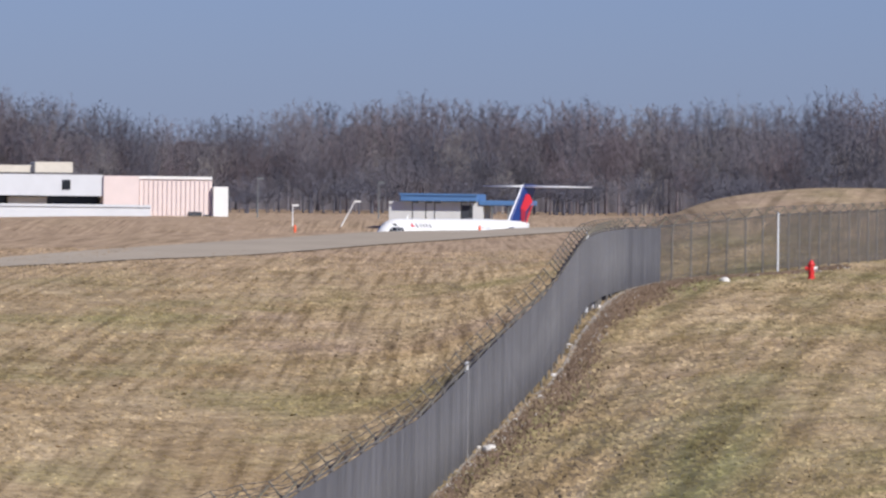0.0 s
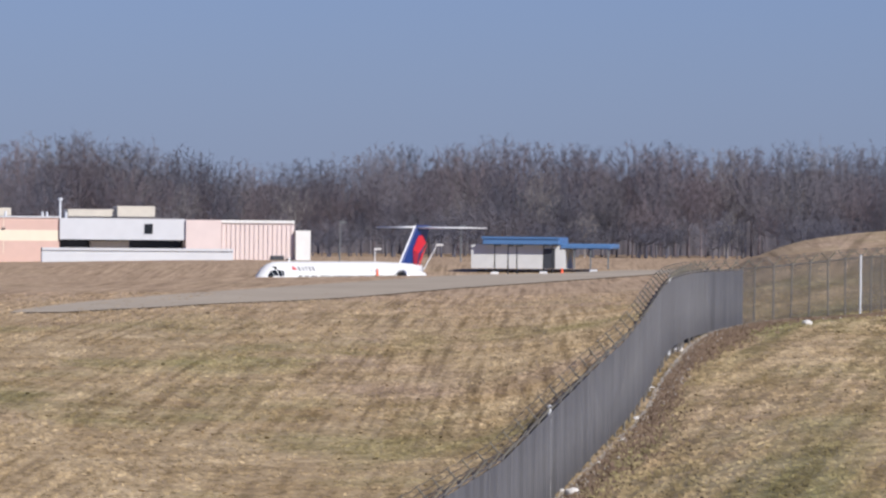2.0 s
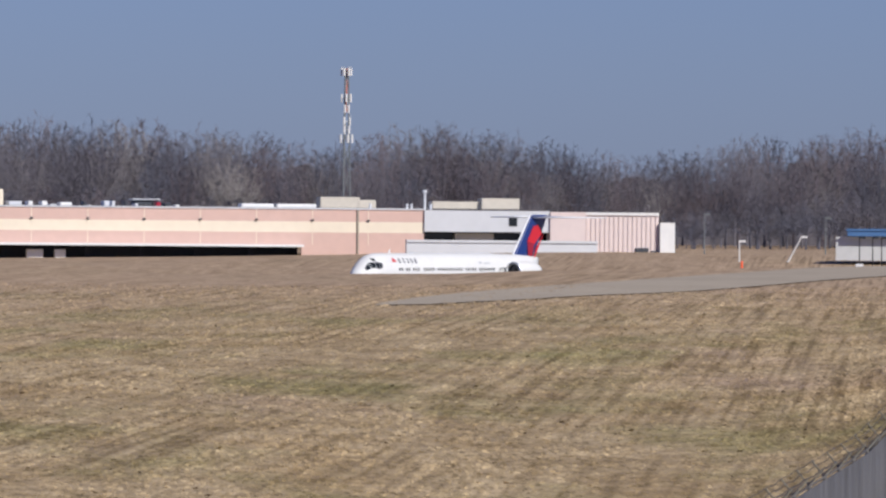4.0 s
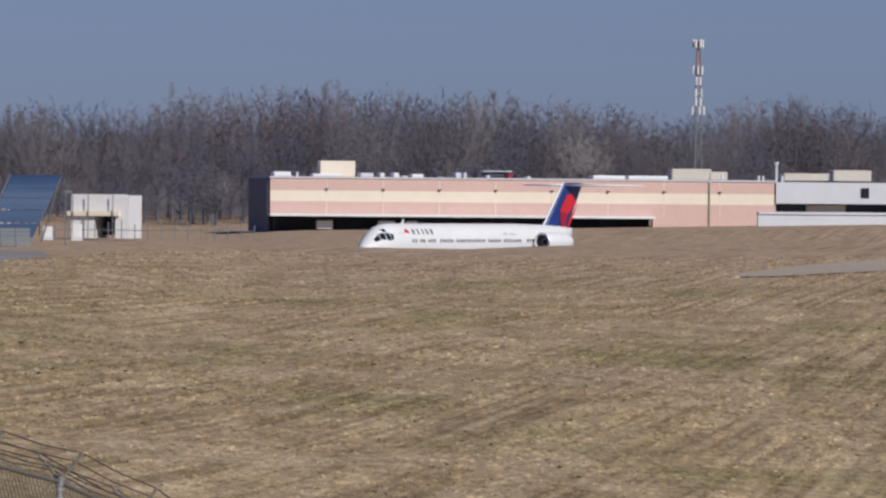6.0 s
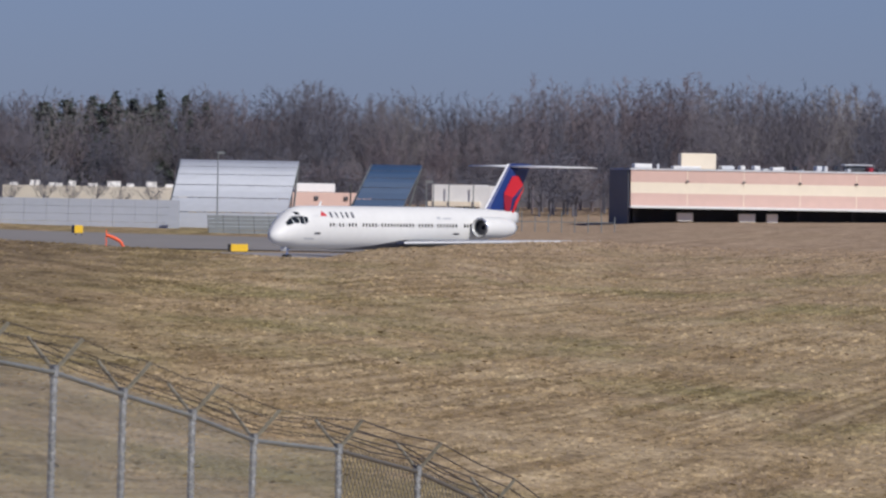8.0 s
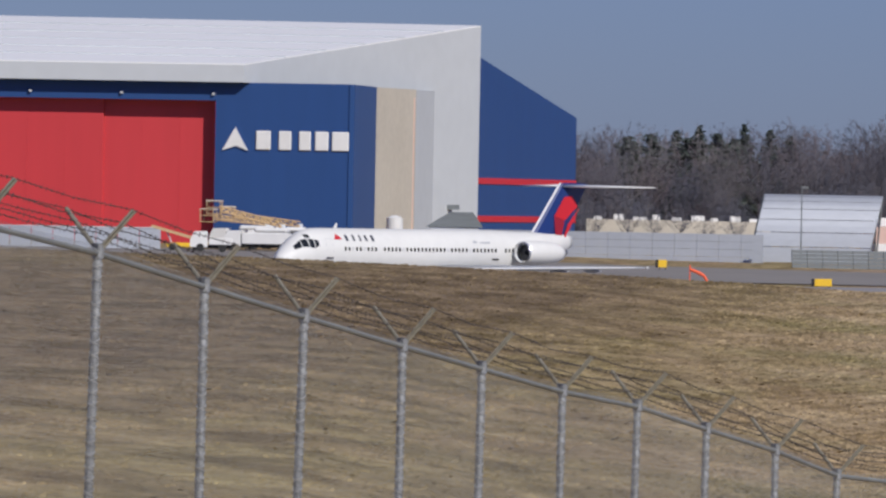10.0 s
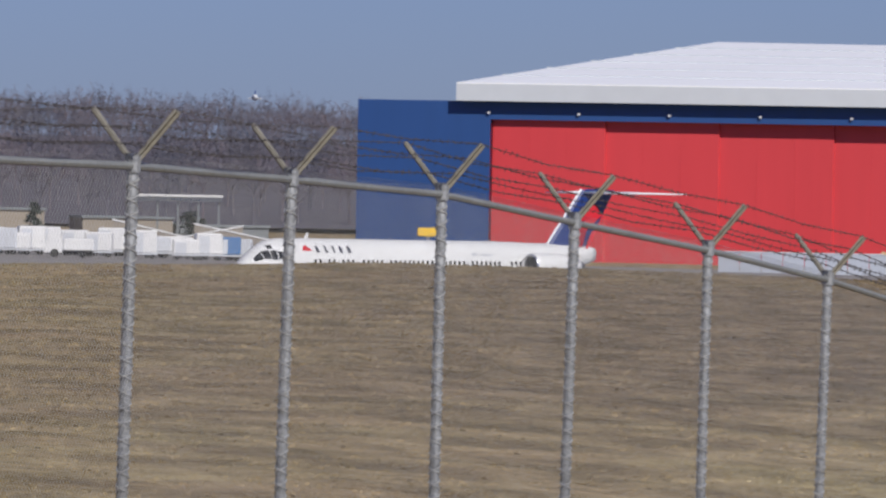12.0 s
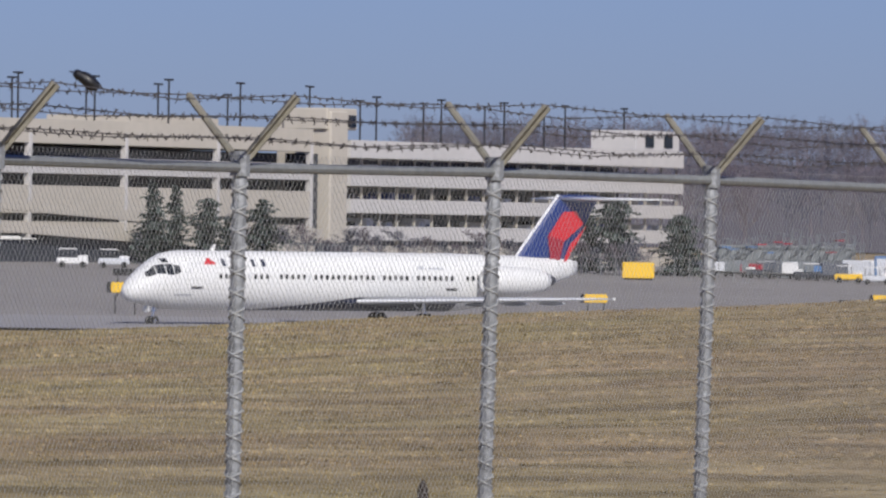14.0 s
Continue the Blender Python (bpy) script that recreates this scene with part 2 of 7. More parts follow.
M_FEATHER = mat("black_feathers", (0.010, 0.010, 0.011), 0.45, var=0.3, scale=30)
M_PALEWALL = mat("pale_wall_panel", (0.56, 0.57, 0.565), 0.8, var=0.08, scale=0.4)
M_TANPAINT = mat("tan_machine_paint", (0.52, 0.36, 0.19), 0.6, var=0.18, scale=1.5)
# slate-grey of machines and a roof; also the terminal end wall's painted shade
M_SLATE = mat("slate_grey_and_wall_shade", (0.075, 0.085, 0.105), 0.6, var=0.12, scale=0.4)
M_GARAGE = mat("garage_concrete", (0.445, 0.41, 0.35), 0.85, var=0.08, scale=0.3)
M_GARAGE2 = mat("pale_spandrel", (0.49, 0.475, 0.46), 0.85, var=0.08, scale=0.3)
M_REDWHITE = mat("red_mast_paint", (0.42, 0.16, 0.14), 0.6, var=0.2, scale=1)


# ================= small mesh helpers =================
def part(name, bm, material, parent=None, label="", smooth=False):
    me = bpy.data.meshes.new(name)
    bm.to_mesh(me)
    bm.free()
    me.materials.append(material)
    if smooth:
        for p in me.polygons:
            p.use_smooth = True
    ob = new(name, me)
    ob.parent = parent
    if label:
        ob["label"] = label
    return ob


def thing(name, m, label, category, group="", kind=""):
    ob = new(name)
    ob.matrix_world = m
    return tagged(ob, label, category, group, kind)


def box(bm, x0, x1, y0, y1, z0, z1, bev=0.0):
    g = bmesh.ops.create_cube(bm, size=1.0, matrix=Matrix.LocRotScale(
        ((x0 + x1) / 2, (y0 + y1) / 2, (z0 + z1) / 2), None, (x1 - x0, y1 - y0, z1 - z0)))
    if bev:
        es = list({e for v in g["verts"] for e in v.link_edges})
        bmesh.ops.bevel(bm, geom=es, offset=bev, segments=1, affect="EDGES")
    return bm


def boxes(*specs, bev=0.0):
    bm = bmesh.new()
    for s in specs:
        box(bm, *s, bev=bev)
    return bm


def tube(bm, a, b, r0, r1=None, n=8, caps=True):
    """A round bar from a to b."""
    a, b = Vector(a), Vector(b)
    r1 = r0 if r1 is None else r1
    d = b - a
    m = Matrix.Translation((a + b) / 2) @ d.to_track_quat("Z", "Y").to_matrix().to_4x4()
    bmesh.ops.create_cone(bm, cap_ends=caps, segments=n, radius1=r0, radius2=r1, depth=d.length, matrix=m)
    return bm


def prism(bm, pts, y0, y1):
    """A plate: outline pts in x, z, from y0 to y1."""
    a = [bm.verts.new((x, y0, z)) for x, z in pts]
    b = [bm.verts.new((x, y1, z)) for x, z in pts]
    n = len(pts)
    bm.faces.new(a)
    bm.faces.new(b[::-1])
    for i in range(n):
        bm.faces.new((a[i], b[i], b[(i + 1) % n], a[(i + 1) % n]))
    bmesh.ops.recalc_face_normals(bm, faces=bm.faces)
    return bm


def loft(bm, rings, close=True):
    rows = [[bm.verts.new(p) for p in r] for r in rings]
    n = len(rows[0])
    for a, b in zip(rows, rows[1:]):
        for i in range(n):
            bm.faces.new((a[i], a[(i + 1) % n], b[(i + 1) % n], b[i]))
    if close:
        bm.faces.new(rows[0][::-1])
        bm.faces.new(rows[-1])
    bmesh.ops.recalc_face_normals(bm, faces=bm.faces)
    return bm


def raw(name, verts, faces, material, parent=None, label="", smooth=False):
    """One mesh out of numpy arrays: verts (n, 3), faces (m, 3 or 4)."""
    me = bpy.data.meshes.new(name)
    verts, faces = np.asarray(verts, dtype=np.float32), np.asarray(faces, dtype=np.int32)
    k = faces.shape[1]
    me.vertices.add(len(verts))
    me.vertices.foreach_set("co", verts.ravel())
    me.loops.add(faces.size)
    me.loops.foreach_set("vertex_index", faces.ravel())
    me.polygons.add(len(faces))
    me.polygons.foreach_set("loop_start", np.arange(len(faces), dtype=np.int32) * k)
    me.update(calc_edges=True)
    me.validate()
    if smooth:
        me.polygons.foreach_set("use_smooth", np.ones(len(faces), dtype=bool))
    me.materials.append(material)
    ob = new(name, me)
    ob.parent = parent
    if label:
        ob["label"] = label
    return ob


def facing(az, d, z, turn=0.0):
    """A pose at a bearing whose -y faces the bank, turned by so many degrees."""
    p = bearing(az, d, z)
    return pose(p.x, p.y, p.z, 0, 0, -az + turn)


def between(a, b, z):
    """A pose at a with its x axis towards b (both (bearing, distance)); also the length."""
    p, q = bearing(*a), bearing(*b)
    d = q - p
    return pose(p.x, p.y, z, 0, 0, math.degrees(math.atan2(d.y, d.x))), d.length


# ================= ground =================
# profiles of the land: bearing, then (distance, height) outwards
LAND = {
    -24.0: ((0, 2.8), (60, 2.5), (150, 1.3), (310, -0.2), (420, -2.0), (560, -2.1), (800, 0.8), (950, 3.0), (1600, 4.0)),
    -20.8: ((0, 2.8), (60, 2.4), (150, 1.3), (330, 0.18), (430, -2.0), (560, -2.3), (800, 0.3), (950, 2.0), (1600, 3.0)),
    -17.9: ((0, 2.8), (60, 2.3), (150, 1.3), (350, 0.89), (460, -2.2), (600, -2.45), (800, -0.6), (950, 1.2), (1600, 2.0)),
    -14.2: ((0, 2.8), (60, 2.2), (120, 1.6), (220, 1.5), (380, 1.92), (480, -2.2), (650, -2.55), (950, -0.6), (1600, 0.5)),
    -11.8: ((0, 2.8), (60, 2.0), (110, 1.4), (220, 1.2), (400, 2.19), (500, -2.2), (680, -2.75), (980, -1.0), (1600, 0)),
    -9.8: ((0, 2.8), (60, 1.9), (100, 1.1), (200, 0.8), (400, 2.02), (500, -2.2), (700, -2.9), (980, -1.0), (1600, 0)),
    -7.2: ((0, 2.8), (72, 1.2), (100, 0.6), (200, 0.3), (400, 1.65), (500, -2.4), (730, -3.15), (980, -1.2), (1600, 0)),
    -5.0: ((0, 2.8), (83, 0.3), (120, -0.6), (220, -0.6), (400, 1.18), (500, -2.6), (740, -3.25), (1000, -2.0), (1600, 0)),
    -3.7: ((0, 2.8), (90, -0.4), (130, -1.2), (220, -1.4), (400, 0.73), (500, -2.8), (760, -3.3), (1000, -2.2), (1600, 0)),
    -2.6: ((0, 2.8), (95, -1.2), (140, -1.8), (240, -1.7), (450, 0.96), (560, -2.8), (780, -3.4), (1020, -2.2), (1600, 0)),
    -2.2: ((0, 2.8), (97, -1.6), (150, -2.0), (270, -1.6), (400, -0.1), (487, 0.95), (600, -2.9), (790, -3.6), (1015, -2.3), (1215, -2.2), (1600, 0.1)),
    -1.8: ((0, 2.8), (100, -2.0), (160, -2.1), (300, -1.4), (430, -0.1), (525, 0.85), (640, -2.9), (805, -3.75), (1010, -2.4), (1215, -2.3), (1600, 0.1)),
    -1.4: ((0, 2.8), (102, -2.4), (180, -2.2), (325, -1.3), (465, -0.2), (562, 0.69), (680, -2.9), (818, -3.85), (1005, -2.5), (1215, -2.4), (1600, 0.2)),
    -1.0: ((0, 2.8), (105, -2.7), (200, -2.2), (350, -1.2), (500, -0.3), (600, 0.52), (720, -3.0), (830, -3.95), (1000, -1.9), (1215, -1.5), (1600, 0.3)),
    0.9: ((0, 2.8), (115, -3.6), (200, -2.4), (350, -1.2), (500, -0.2), (650, 0.34), (780, -3.2), (880, -4.15), (1100, -1.1), (1215, -0.9), (1600, 0.6)),
    3.3: ((0, 2.8), (145, -4.3), (230, -2.6), (400, -0.5), (500, 0.2), (700, 0.58), (830, -3.2), (930, -4.25), (1120, 0.0), (1215, 0.2), (1600, 0.8)),
    4.6: ((0, 2.8), (165, -4.2), (240, -2.4), (400, -0.6), (600, 0.4), (720, 0.77), (850, -3.2), (960, -4.25), (1120, 0.0), (1600, 0.8)),
    5.4: ((0, 2.8), (190, -2.9), (260, -1.6), (400, -0.4), (600, 0.4), (740, 0.87), (880, -3.3), (990, -4.25), (1120, 0.2), (1600, 0.8)),
    5.9: ((0, 2.8), (150, -2.6), (215, -1.5), (260, -0.8), (400, 0.2), (600, 0.5), (780, 1.0), (900, -3.0), (1000, -3.4), (1120, 0.2), (1600, 0.8)),
    6.5: ((0, 2.8), (150, -1.6), (200, -1.2), (250, 0.1), (312, 0.9), (500, 0.6), (700, 0.9), (800, 1.15), (860, 0.7), (980, -2.0), (1120, 0.3), (1600, 0.8)),
    7.3: ((0, 2.8), (150, -1.2), (230, 0.1), (314, 1.25), (400, 1.5), (500, 4.2), (620, 2.0), (850, 0.6), (1120, 0.3), (1600, 0.8)),
    8.0: ((0, 2.8), (150, -0.9), (250, 0.6), (345, 1.4), (420, 2.2), (500, 5.0), (620, 2.5), (850, 0.6), (1120, 0.3), (1600, 0.8)),
    9.0: ((0, 2.8), (150, -0.6), (250, 0.6), (380, 1.75), (430, 2.4), (500, 4.9), (620, 2.5), (850, 0.6), (1120, 0.3), (1600, 0.8)),
}
AZ_STEP, D_STEP = 0.1, 2.0
T_AZ, T_D = np.arange(-24.0, 9.01, AZ_STEP), np.arange(0.0, 1602.0, D_STEP)


def soften(a, width, axis):
    k = np.hanning(width + 2)[1:-1]
    k /= k.sum()
    pad = [(0, 0), (0, 0)]
    pad[axis] = (width // 2, width // 2)
    return np.apply_along_axis(lambda r: np.convolve(r, k, "valid"), axis, np.pad(a, pad, mode="edge"))


_prof = np.array([np.interp(T_D, *zip(*LAND[a])) for a in sorted(LAND)])
_keys = sorted(LAND)
T_Z = np.array([np.interp(T_AZ, _keys, _prof[:, j]) for j in range(len(T_D))]).T
T_Z = soften(soften(T_Z, 15, 1), 9, 0)


def land_polar(az, d):
    """Height of the ground; takes arrays."""
    i = np.clip((np.asarray(az, float) + 24.0) / AZ_STEP, 0, len(T_AZ) - 1.001)
    j = np.clip(np.asarray(d, float) / D_STEP, 0, len(T_D) - 1.001)
    i0, j0 = i.astype(int), j.astype(int)
    u, v = i - i0, j - j0
    return ((1 - u) * (1 - v) * T_Z[i0, j0] + u * (1 - v) * T_Z[i0 + 1, j0]
            + (1 - u) * v * T_Z[i0, j0 + 1] + u * v * T_Z[i0 + 1, j0 + 1])


def land(x, y):
    x, y = np.asarray(x, float), np.asarray(y, float)
    return land_polar(np.degrees(np.arctan2(x, y)), np.hypot(x, y))


def grid_faces(n, m):
    i, j = np.meshgrid(np.arange(n - 1), np.arange(m - 1), indexing="ij")
    a = (i * m + j).ravel()
    return np.stack([a, a + m, a + m + 1, a + 1], 1)


def build_ground():
    az = np.concatenate([np.arange(-180, -25, 5.0), np.arange(-25, 11, 0.12), np.arange(12, 181, 6.0)])
    az[-1] = 180.0
    d = np.concatenate([[0.02], np.arange(5, 60, 5), np.arange(60, 420, 3.0), np.arange(420, 1000, 6.0),
                        np.arange(1000, 1600, 30.0), [1600, 2100, 3000, 4900]])
    A, D = np.meshgrid(az, d, indexing="ij")
    Z = land_polar(A, D)
    rng = np.random.default_rng(3)
    Z = Z + np.where(D > 30, rng.normal(0, 0.005, Z.shape), 0)
    V = np.stack([D * np.sin(np.radians(A)), D * np.cos(np.radians(A)), Z], -1).reshape(-1, 3)
    F = grid_faces(len(az), len(d))
    tagged(raw("ground", V, F[:, ::-1], M_GRASS, smooth=True), "dry straw-coloured winter grassland, mown in streaks", "grass", kind="structure")


def drape(name, corners, n, m, lift, material, label):
    """A paved sheet between four corners (x, y), laid on the ground."""
    a, b, c, e = (np.array(p, float) for p in corners)
    u, v = np.meshgrid(np.linspace(0, 1, n), np.linspace(0, 1, m), indexing="ij")
    u, v = u[..., None], v[..., None]
    P = (1 - u) * (1 - v) * a + u * (1 - v) * b + u * v * c + (1 - u) * v * e
    Z = land(P[..., 0], P[..., 1]) + lift
    V = np.concatenate([P, Z[..., None]], -1).reshape(-1, 3)
    F = grid_faces(n, m)
    ob = raw(name, V, F, material, smooth=True)
    if ob.data.polygons[0].normal.z < 0:
        ob.data.flip_normals()
    return tagged(ob, label, "pavement", kind="structure")


# the runway's centre line: nose position at 14 s, and the way the airliner rolls
RUN_AT, RUN_DIR = bearing(-19.94, 560), Vector((-math.cos(radians(58)), -math.sin(radians(58)), 0))
RUN_SIDE = Vector((RUN_DIR.y, -RUN_DIR.x, 0))


def along(s, side=0.0):
    """A place s metres back along the runway from RUN_AT, and to its side (towards the bank is negative)."""
    return RUN_AT - RUN_DIR * s + RUN_SIDE * side


def build_paving():
    c = [along(-150, -24), along(620, -24), along(620, 24), along(-150, 24)]
    drape("runway", [(p.x, p.y) for p in c], 200, 16, 0.16, M_RUNWAY, "grey concrete runway, worn and pale")
    p = [bearing(-24, 520), bearing(-11.5, 715), bearing(-11.5, 975), bearing(-24, 960)]
    drape("apron", [(q.x, q.y) for q in p], 90, 40, 0.10, M_TARMAC, "wide grey parking apron")
    p = [bearing(-11.4, 770), bearing(-2.4, 830), bearing(-2.6, 925), bearing(-11.4, 950)]
    drape("taxiway", [(q.x, q.y) for q in p], 90, 40, 0.10, M_TARMAC, "grey taxiway beyond the runway")
    # service road over the rise: x of its two edges by y
    ys = np.linspace(466, 900, 150)
    left = np.interp(ys, (466, 475, 497, 607, 699, 800, 900), (16.4, 17.4, 21.4, 41.8, 60.4, 84.5, 106.5))
    right = np.interp(ys, (466, 472, 500, 532, 613, 704, 800, 900), (17.2, 24.0, 31.5, 39.0, 56.0, 77.5, 101.0, 124.0))
    left, right = (np.convolve(np.pad(v, 3, mode="edge"), np.ones(7) / 7, "valid") for v in (left, right))
    u = np.linspace(0, 1, 7)
    X = left[:, None] * (1 - u) + right[:, None] * u
    Y = np.repeat(ys[:, None], 7, 1)
    road = raw("service_road", np.stack([X, Y, land(X, Y) + 0.06], -1).reshape(-1, 3), grid_faces(150, 7)[:, ::-1], M_ROAD, smooth=True)
    if road.data.polygons[0].normal.z < 0:
        road.data.flip_normals()
    tagged(road, "narrow grey service road over the rise", "pavement", kind="structure")


build_ground()
build_paving()


# ================= airliner =================
STATIONS = ((0.0, 2.32, 0.03, 0.03), (0.12, 2.32, 0.30, 0.32), (0.4, 2.36, 0.60, 0.62), (0.9, 2.50, 0.92, 0.93), (1.6, 2.70, 1.20, 1.24),
            (2.4, 2.90, 1.42, 1.56), (3.2, 3.03, 1.57, 1.83), (4.2, 3.09, 1.65, 1.95), (5.4, 3.10, 1.67, 1.98), (28.5, 3.10, 1.67, 1.98),
            (31.5, 3.24, 1.60, 1.77), (34.0, 3.45, 1.42, 1.53), (36.0, 3.72, 1.10, 1.18), (37.6, 3.96, 0.74, 0.90), (39.0, 4.12, 0.38, 0.66), (39.9, 4.2, 0.10, 0.45))


def hull(x, th, out=0.0):
    """A point of the fuselage's skin; th: degrees down from the top on the port side."""
    st = np.array(STATIONS)
    zc, ry, rz = (np.interp(x, st[:, 0], st[:, k]) for k in (1, 2, 3))
    a = radians(th)
    return Vector((x, -(ry + out) * math.sin(a), zc + (rz + out) * math.cos(a)))


def skin_patch(x0, x1, t0, t1, n=4, out=0.012, x2=None, x3=None):
    """A plate on the skin between two stations and two angles; x2, x3: its ends at t1."""
    x2, x3 = x0 if x2 is None else x2, x1 if x3 is None else x3
    bm = bmesh.new()
    rows = []
    for i in range(n + 1):
        f = i / n
        a, b = x0 + (x2 - x0) * f, x1 + (x3 - x1) * f
        rows.append([[bm.verts.new(hull(a + (b - a) * j / n, t0 + (t1 - t0) * f, o)) for j in range(n + 1)] for o in (out, -0.03)])
    for k in (0, 1):
        for i in range(n):
            for j in range(n):
                bm.faces.new((rows[i][k][j], rows[i][k][j + 1], rows[i + 1][k][j + 1], rows[i + 1][k][j]))
    bmesh.ops.recalc_face_normals(bm, faces=bm.faces)
    return bm


def level_patch(x0, x1, lo0, lo1, hi0, hi1, side, n=4, out=0.014):
    """A pane on the skin between two stations; lo, hi: its lower and upper heights at each end."""
    st = np.array(STATIONS)
    bm = bmesh.new()
    rows = []
    for o in (out, -0.03):
        rows.append([])
        for i in range(n + 1):
            f = i / n
            x = x0 + (x1 - x0) * f
            lo, hi = lo0 + (lo1 - lo0) * f, hi0 + (hi1 - hi0) * f
            zc, rz = np.interp(x, st[:, 0], st[:, 1]), np.interp(x, st[:, 0], st[:, 3])
            col = []
            for j in range(n + 1):
                z = lo + (hi - lo) * j / n
                th = math.degrees(math.acos(max(-1, min(0.995, (z - zc) / rz))))
                col.append(bm.verts.new(hull(x, side * th, o)))
            rows[-1].append(col)
    for r in rows:
        for i in range(n):
            for j in range(n):
                bm.faces.new((r[i][j], r[i + 1][j], r[i + 1][j + 1], r[i][j + 1]))
    bmesh.ops.recalc_face_normals(bm, faces=bm.faces)
    return bm


def wing_mesh(root, tip, y0, y1, z0, z1, thick_root, thick_tip, sign):
    """A tapered aerofoil panel; root and tip: leading and trailing station."""
    bm = bmesh.new()
    rings = []
    shape = ((0, 0), (0.04, 0.5), (0.2, 0.95), (0.4, 1.0), (0.7, 0.6), (1, 0.04), (0.7, -0.35), (0.35, -0.6), (0.08, -0.45))
    for f in (0, 0.5, 1):
        le, te = root[0] + (tip[0] - root[0]) * f, root[1] + (tip[1] - root[1]) * f
        y, z, th = sign * (y0 + (y1 - y0) * f), z0 + (z1 - z0) * f, thick_root + (thick_tip - thick_root) * f
        rings.append([(le + (te - le) * u, y, z + th * v / 2) for u, v in shape])
    return loft(bm, rings)


def nacelle_mesh(y, z):
    bm = bmesh.new()
    prof = ((29.6, 0.72), (29.42, 0.80), (29.5, 0.90), (30.2, 0.99), (31.3, 1.0), (32.9, 0.96), (34.1, 0.80), (34.7, 0.64), (34.7, 0.55), (33.5, 0.5))
    loft(bm, [[(x, y + r * math.cos(2 * math.pi * k / 24), z + r * math.sin(2 * math.pi * k / 24)) for k in range(24)] for x, r in prof], False)
    return bm


def build_airliner():
    p = along(0)
    plane = thing("airliner", pose(p.x, p.y, -2.2, 0, 0, 58), "white twin-engined airliner with navy and red tail, rolling along the runway", "airplane")
    bm = bmesh.new()
    rings = [[(x, -ry * math.sin(a), zc + rz * math.cos(a)) for a in [2 * math.pi * k / 40 for k in range(40)]] for x, zc, ry, rz in STATIONS]
    loft(bm, rings)
    body = part("fuselage", bm, M_WHITE, plane, "glossy white fuselage", True)
    # flight deck windows
    for nm, x0, x1, lo0, lo1, hi0, hi1 in (("windscreen", 1.32, 1.98, 3.26, 3.46, 3.52, 3.98), ("windscreen", 2.04, 2.62, 3.50, 3.50, 4.04, 4.16),
                                           ("side_window", 2.70, 3.18, 3.46, 3.42, 4.16, 4.14), ("side_window", 3.26, 3.72, 3.44, 3.62, 4.12, 4.04), ("eyebrow_window", 2.62, 3.0, 4.24, 4.26, 4.50, 4.52)):
        for s in (1, -1):
            part(nm, level_patch(x0, x1, lo0, lo1, hi0, hi1, s), M_GLASS, body, "dark cockpit pane")
    # cabin windows
    bm = bmesh.new()
    w, h = 0.115, 0.17
    oct_ = [(-w, -h * .5), (-w * .6, -h), (w * .6, -h), (w, -h * .5), (w, h * .5), (w * .6, h), (-w * .6, h), (-w, h * .5)]
    prism(bm, oct_, -0.03, 0.03)
    first = part("cabin_window", bm, M_GLASS, body)
    xs = [7.0 + 0.5 * k for k in range(9)] + [12.2 + 0.5 * k for k in range(31)] + [28.6 + 0.5 * k for k in range(5)]
    rnd = random.Random(4)
    shut = mat("window_blind", (0.55, 0.56, 0.57), 0.5)
    pale = first.data.copy()
    pale.materials[0] = shut
    n = 0
    for s in (1, -1):
        for x in xs:
            if n == 0:
                ob = first
            else:
                ob = new("cabin_window", pale if rnd.random() < 0.14 else first.data)
                ob.parent = body
            q = hull(x, 82)
            ob.matrix_basis = pose(x, s * q.y, q.z, 0, 0, 0)
            n += 1
    # doors, hatches
    for nm, x0, x1, t0, t1 in (("cabin_door", 4.55, 5.45, 56, 118),):
        for a, b, c, d in ((x0, x0 + 0.03, t0, t1), (x1, x1 + 0.03, t0, t1), (x0, x1, t0, t0 + 1)):
            part("door_seam", skin_patch(a, b, c, d, out=0.006), M_GREYWING, body, "grey door seam")
    for x, t in ((5.0, 102), (27.2, 101)):
        part("door_sill", skin_patch(x - 0.45, x + 0.45, t, t + 4, out=0.05), M_DARKMETAL, body, "dark door sill plate")
    part("vent_plate", skin_patch(3.3, 4.7, 118, 122, out=0.01), M_GREYWING, body, "grey plate under the nose")
    # airline marks as plain shapes
    part("emblem", skin_patch(6.2, 6.35, 42, 58, x2=5.75, x3=6.85, out=0.015), M_RED, body, "red triangular emblem")
    for k, (x, wd) in enumerate(((7.3, 0.62), (8.25, 0.5), (9.1, 0.46), (9.85, 0.58), (10.7, 0.66))):
        part("name_bar", skin_patch(x, x + wd * 0.5, 44, 62, out=0.013), M_INK, body, "navy bar of the airline name")
    part("flag_mark", skin_patch(24.3, 24.85, 57, 64, out=0.013), M_GREYWING, body, "small flag mark")
    part("registration_bar", skin_patch(25.2, 26.6, 60, 64, out=0.013), M_GREYWING, body, "small grey bar")
    # navy underside that sweeps up towards the wing root
    bm = bmesh.new()
    grid = []
    for i in range(25):
        x = 9.0 + 19.0 * i / 24
        lo = 178 - 56 * min(1, (x - 9.0) / 10) ** 0.8
        grid.append([bm.verts.new(hull(x, lo + (360 - 2 * lo) * j / 12, 0.012)) for j in range(13)])
    for a, b in zip(grid, grid[1:]):
        for j in range(12):
            bm.faces.new((a[j], a[j + 1], b[j + 1], b[j]))
    part("belly_panel", bm, M_INK, body, "dark navy underside", True)
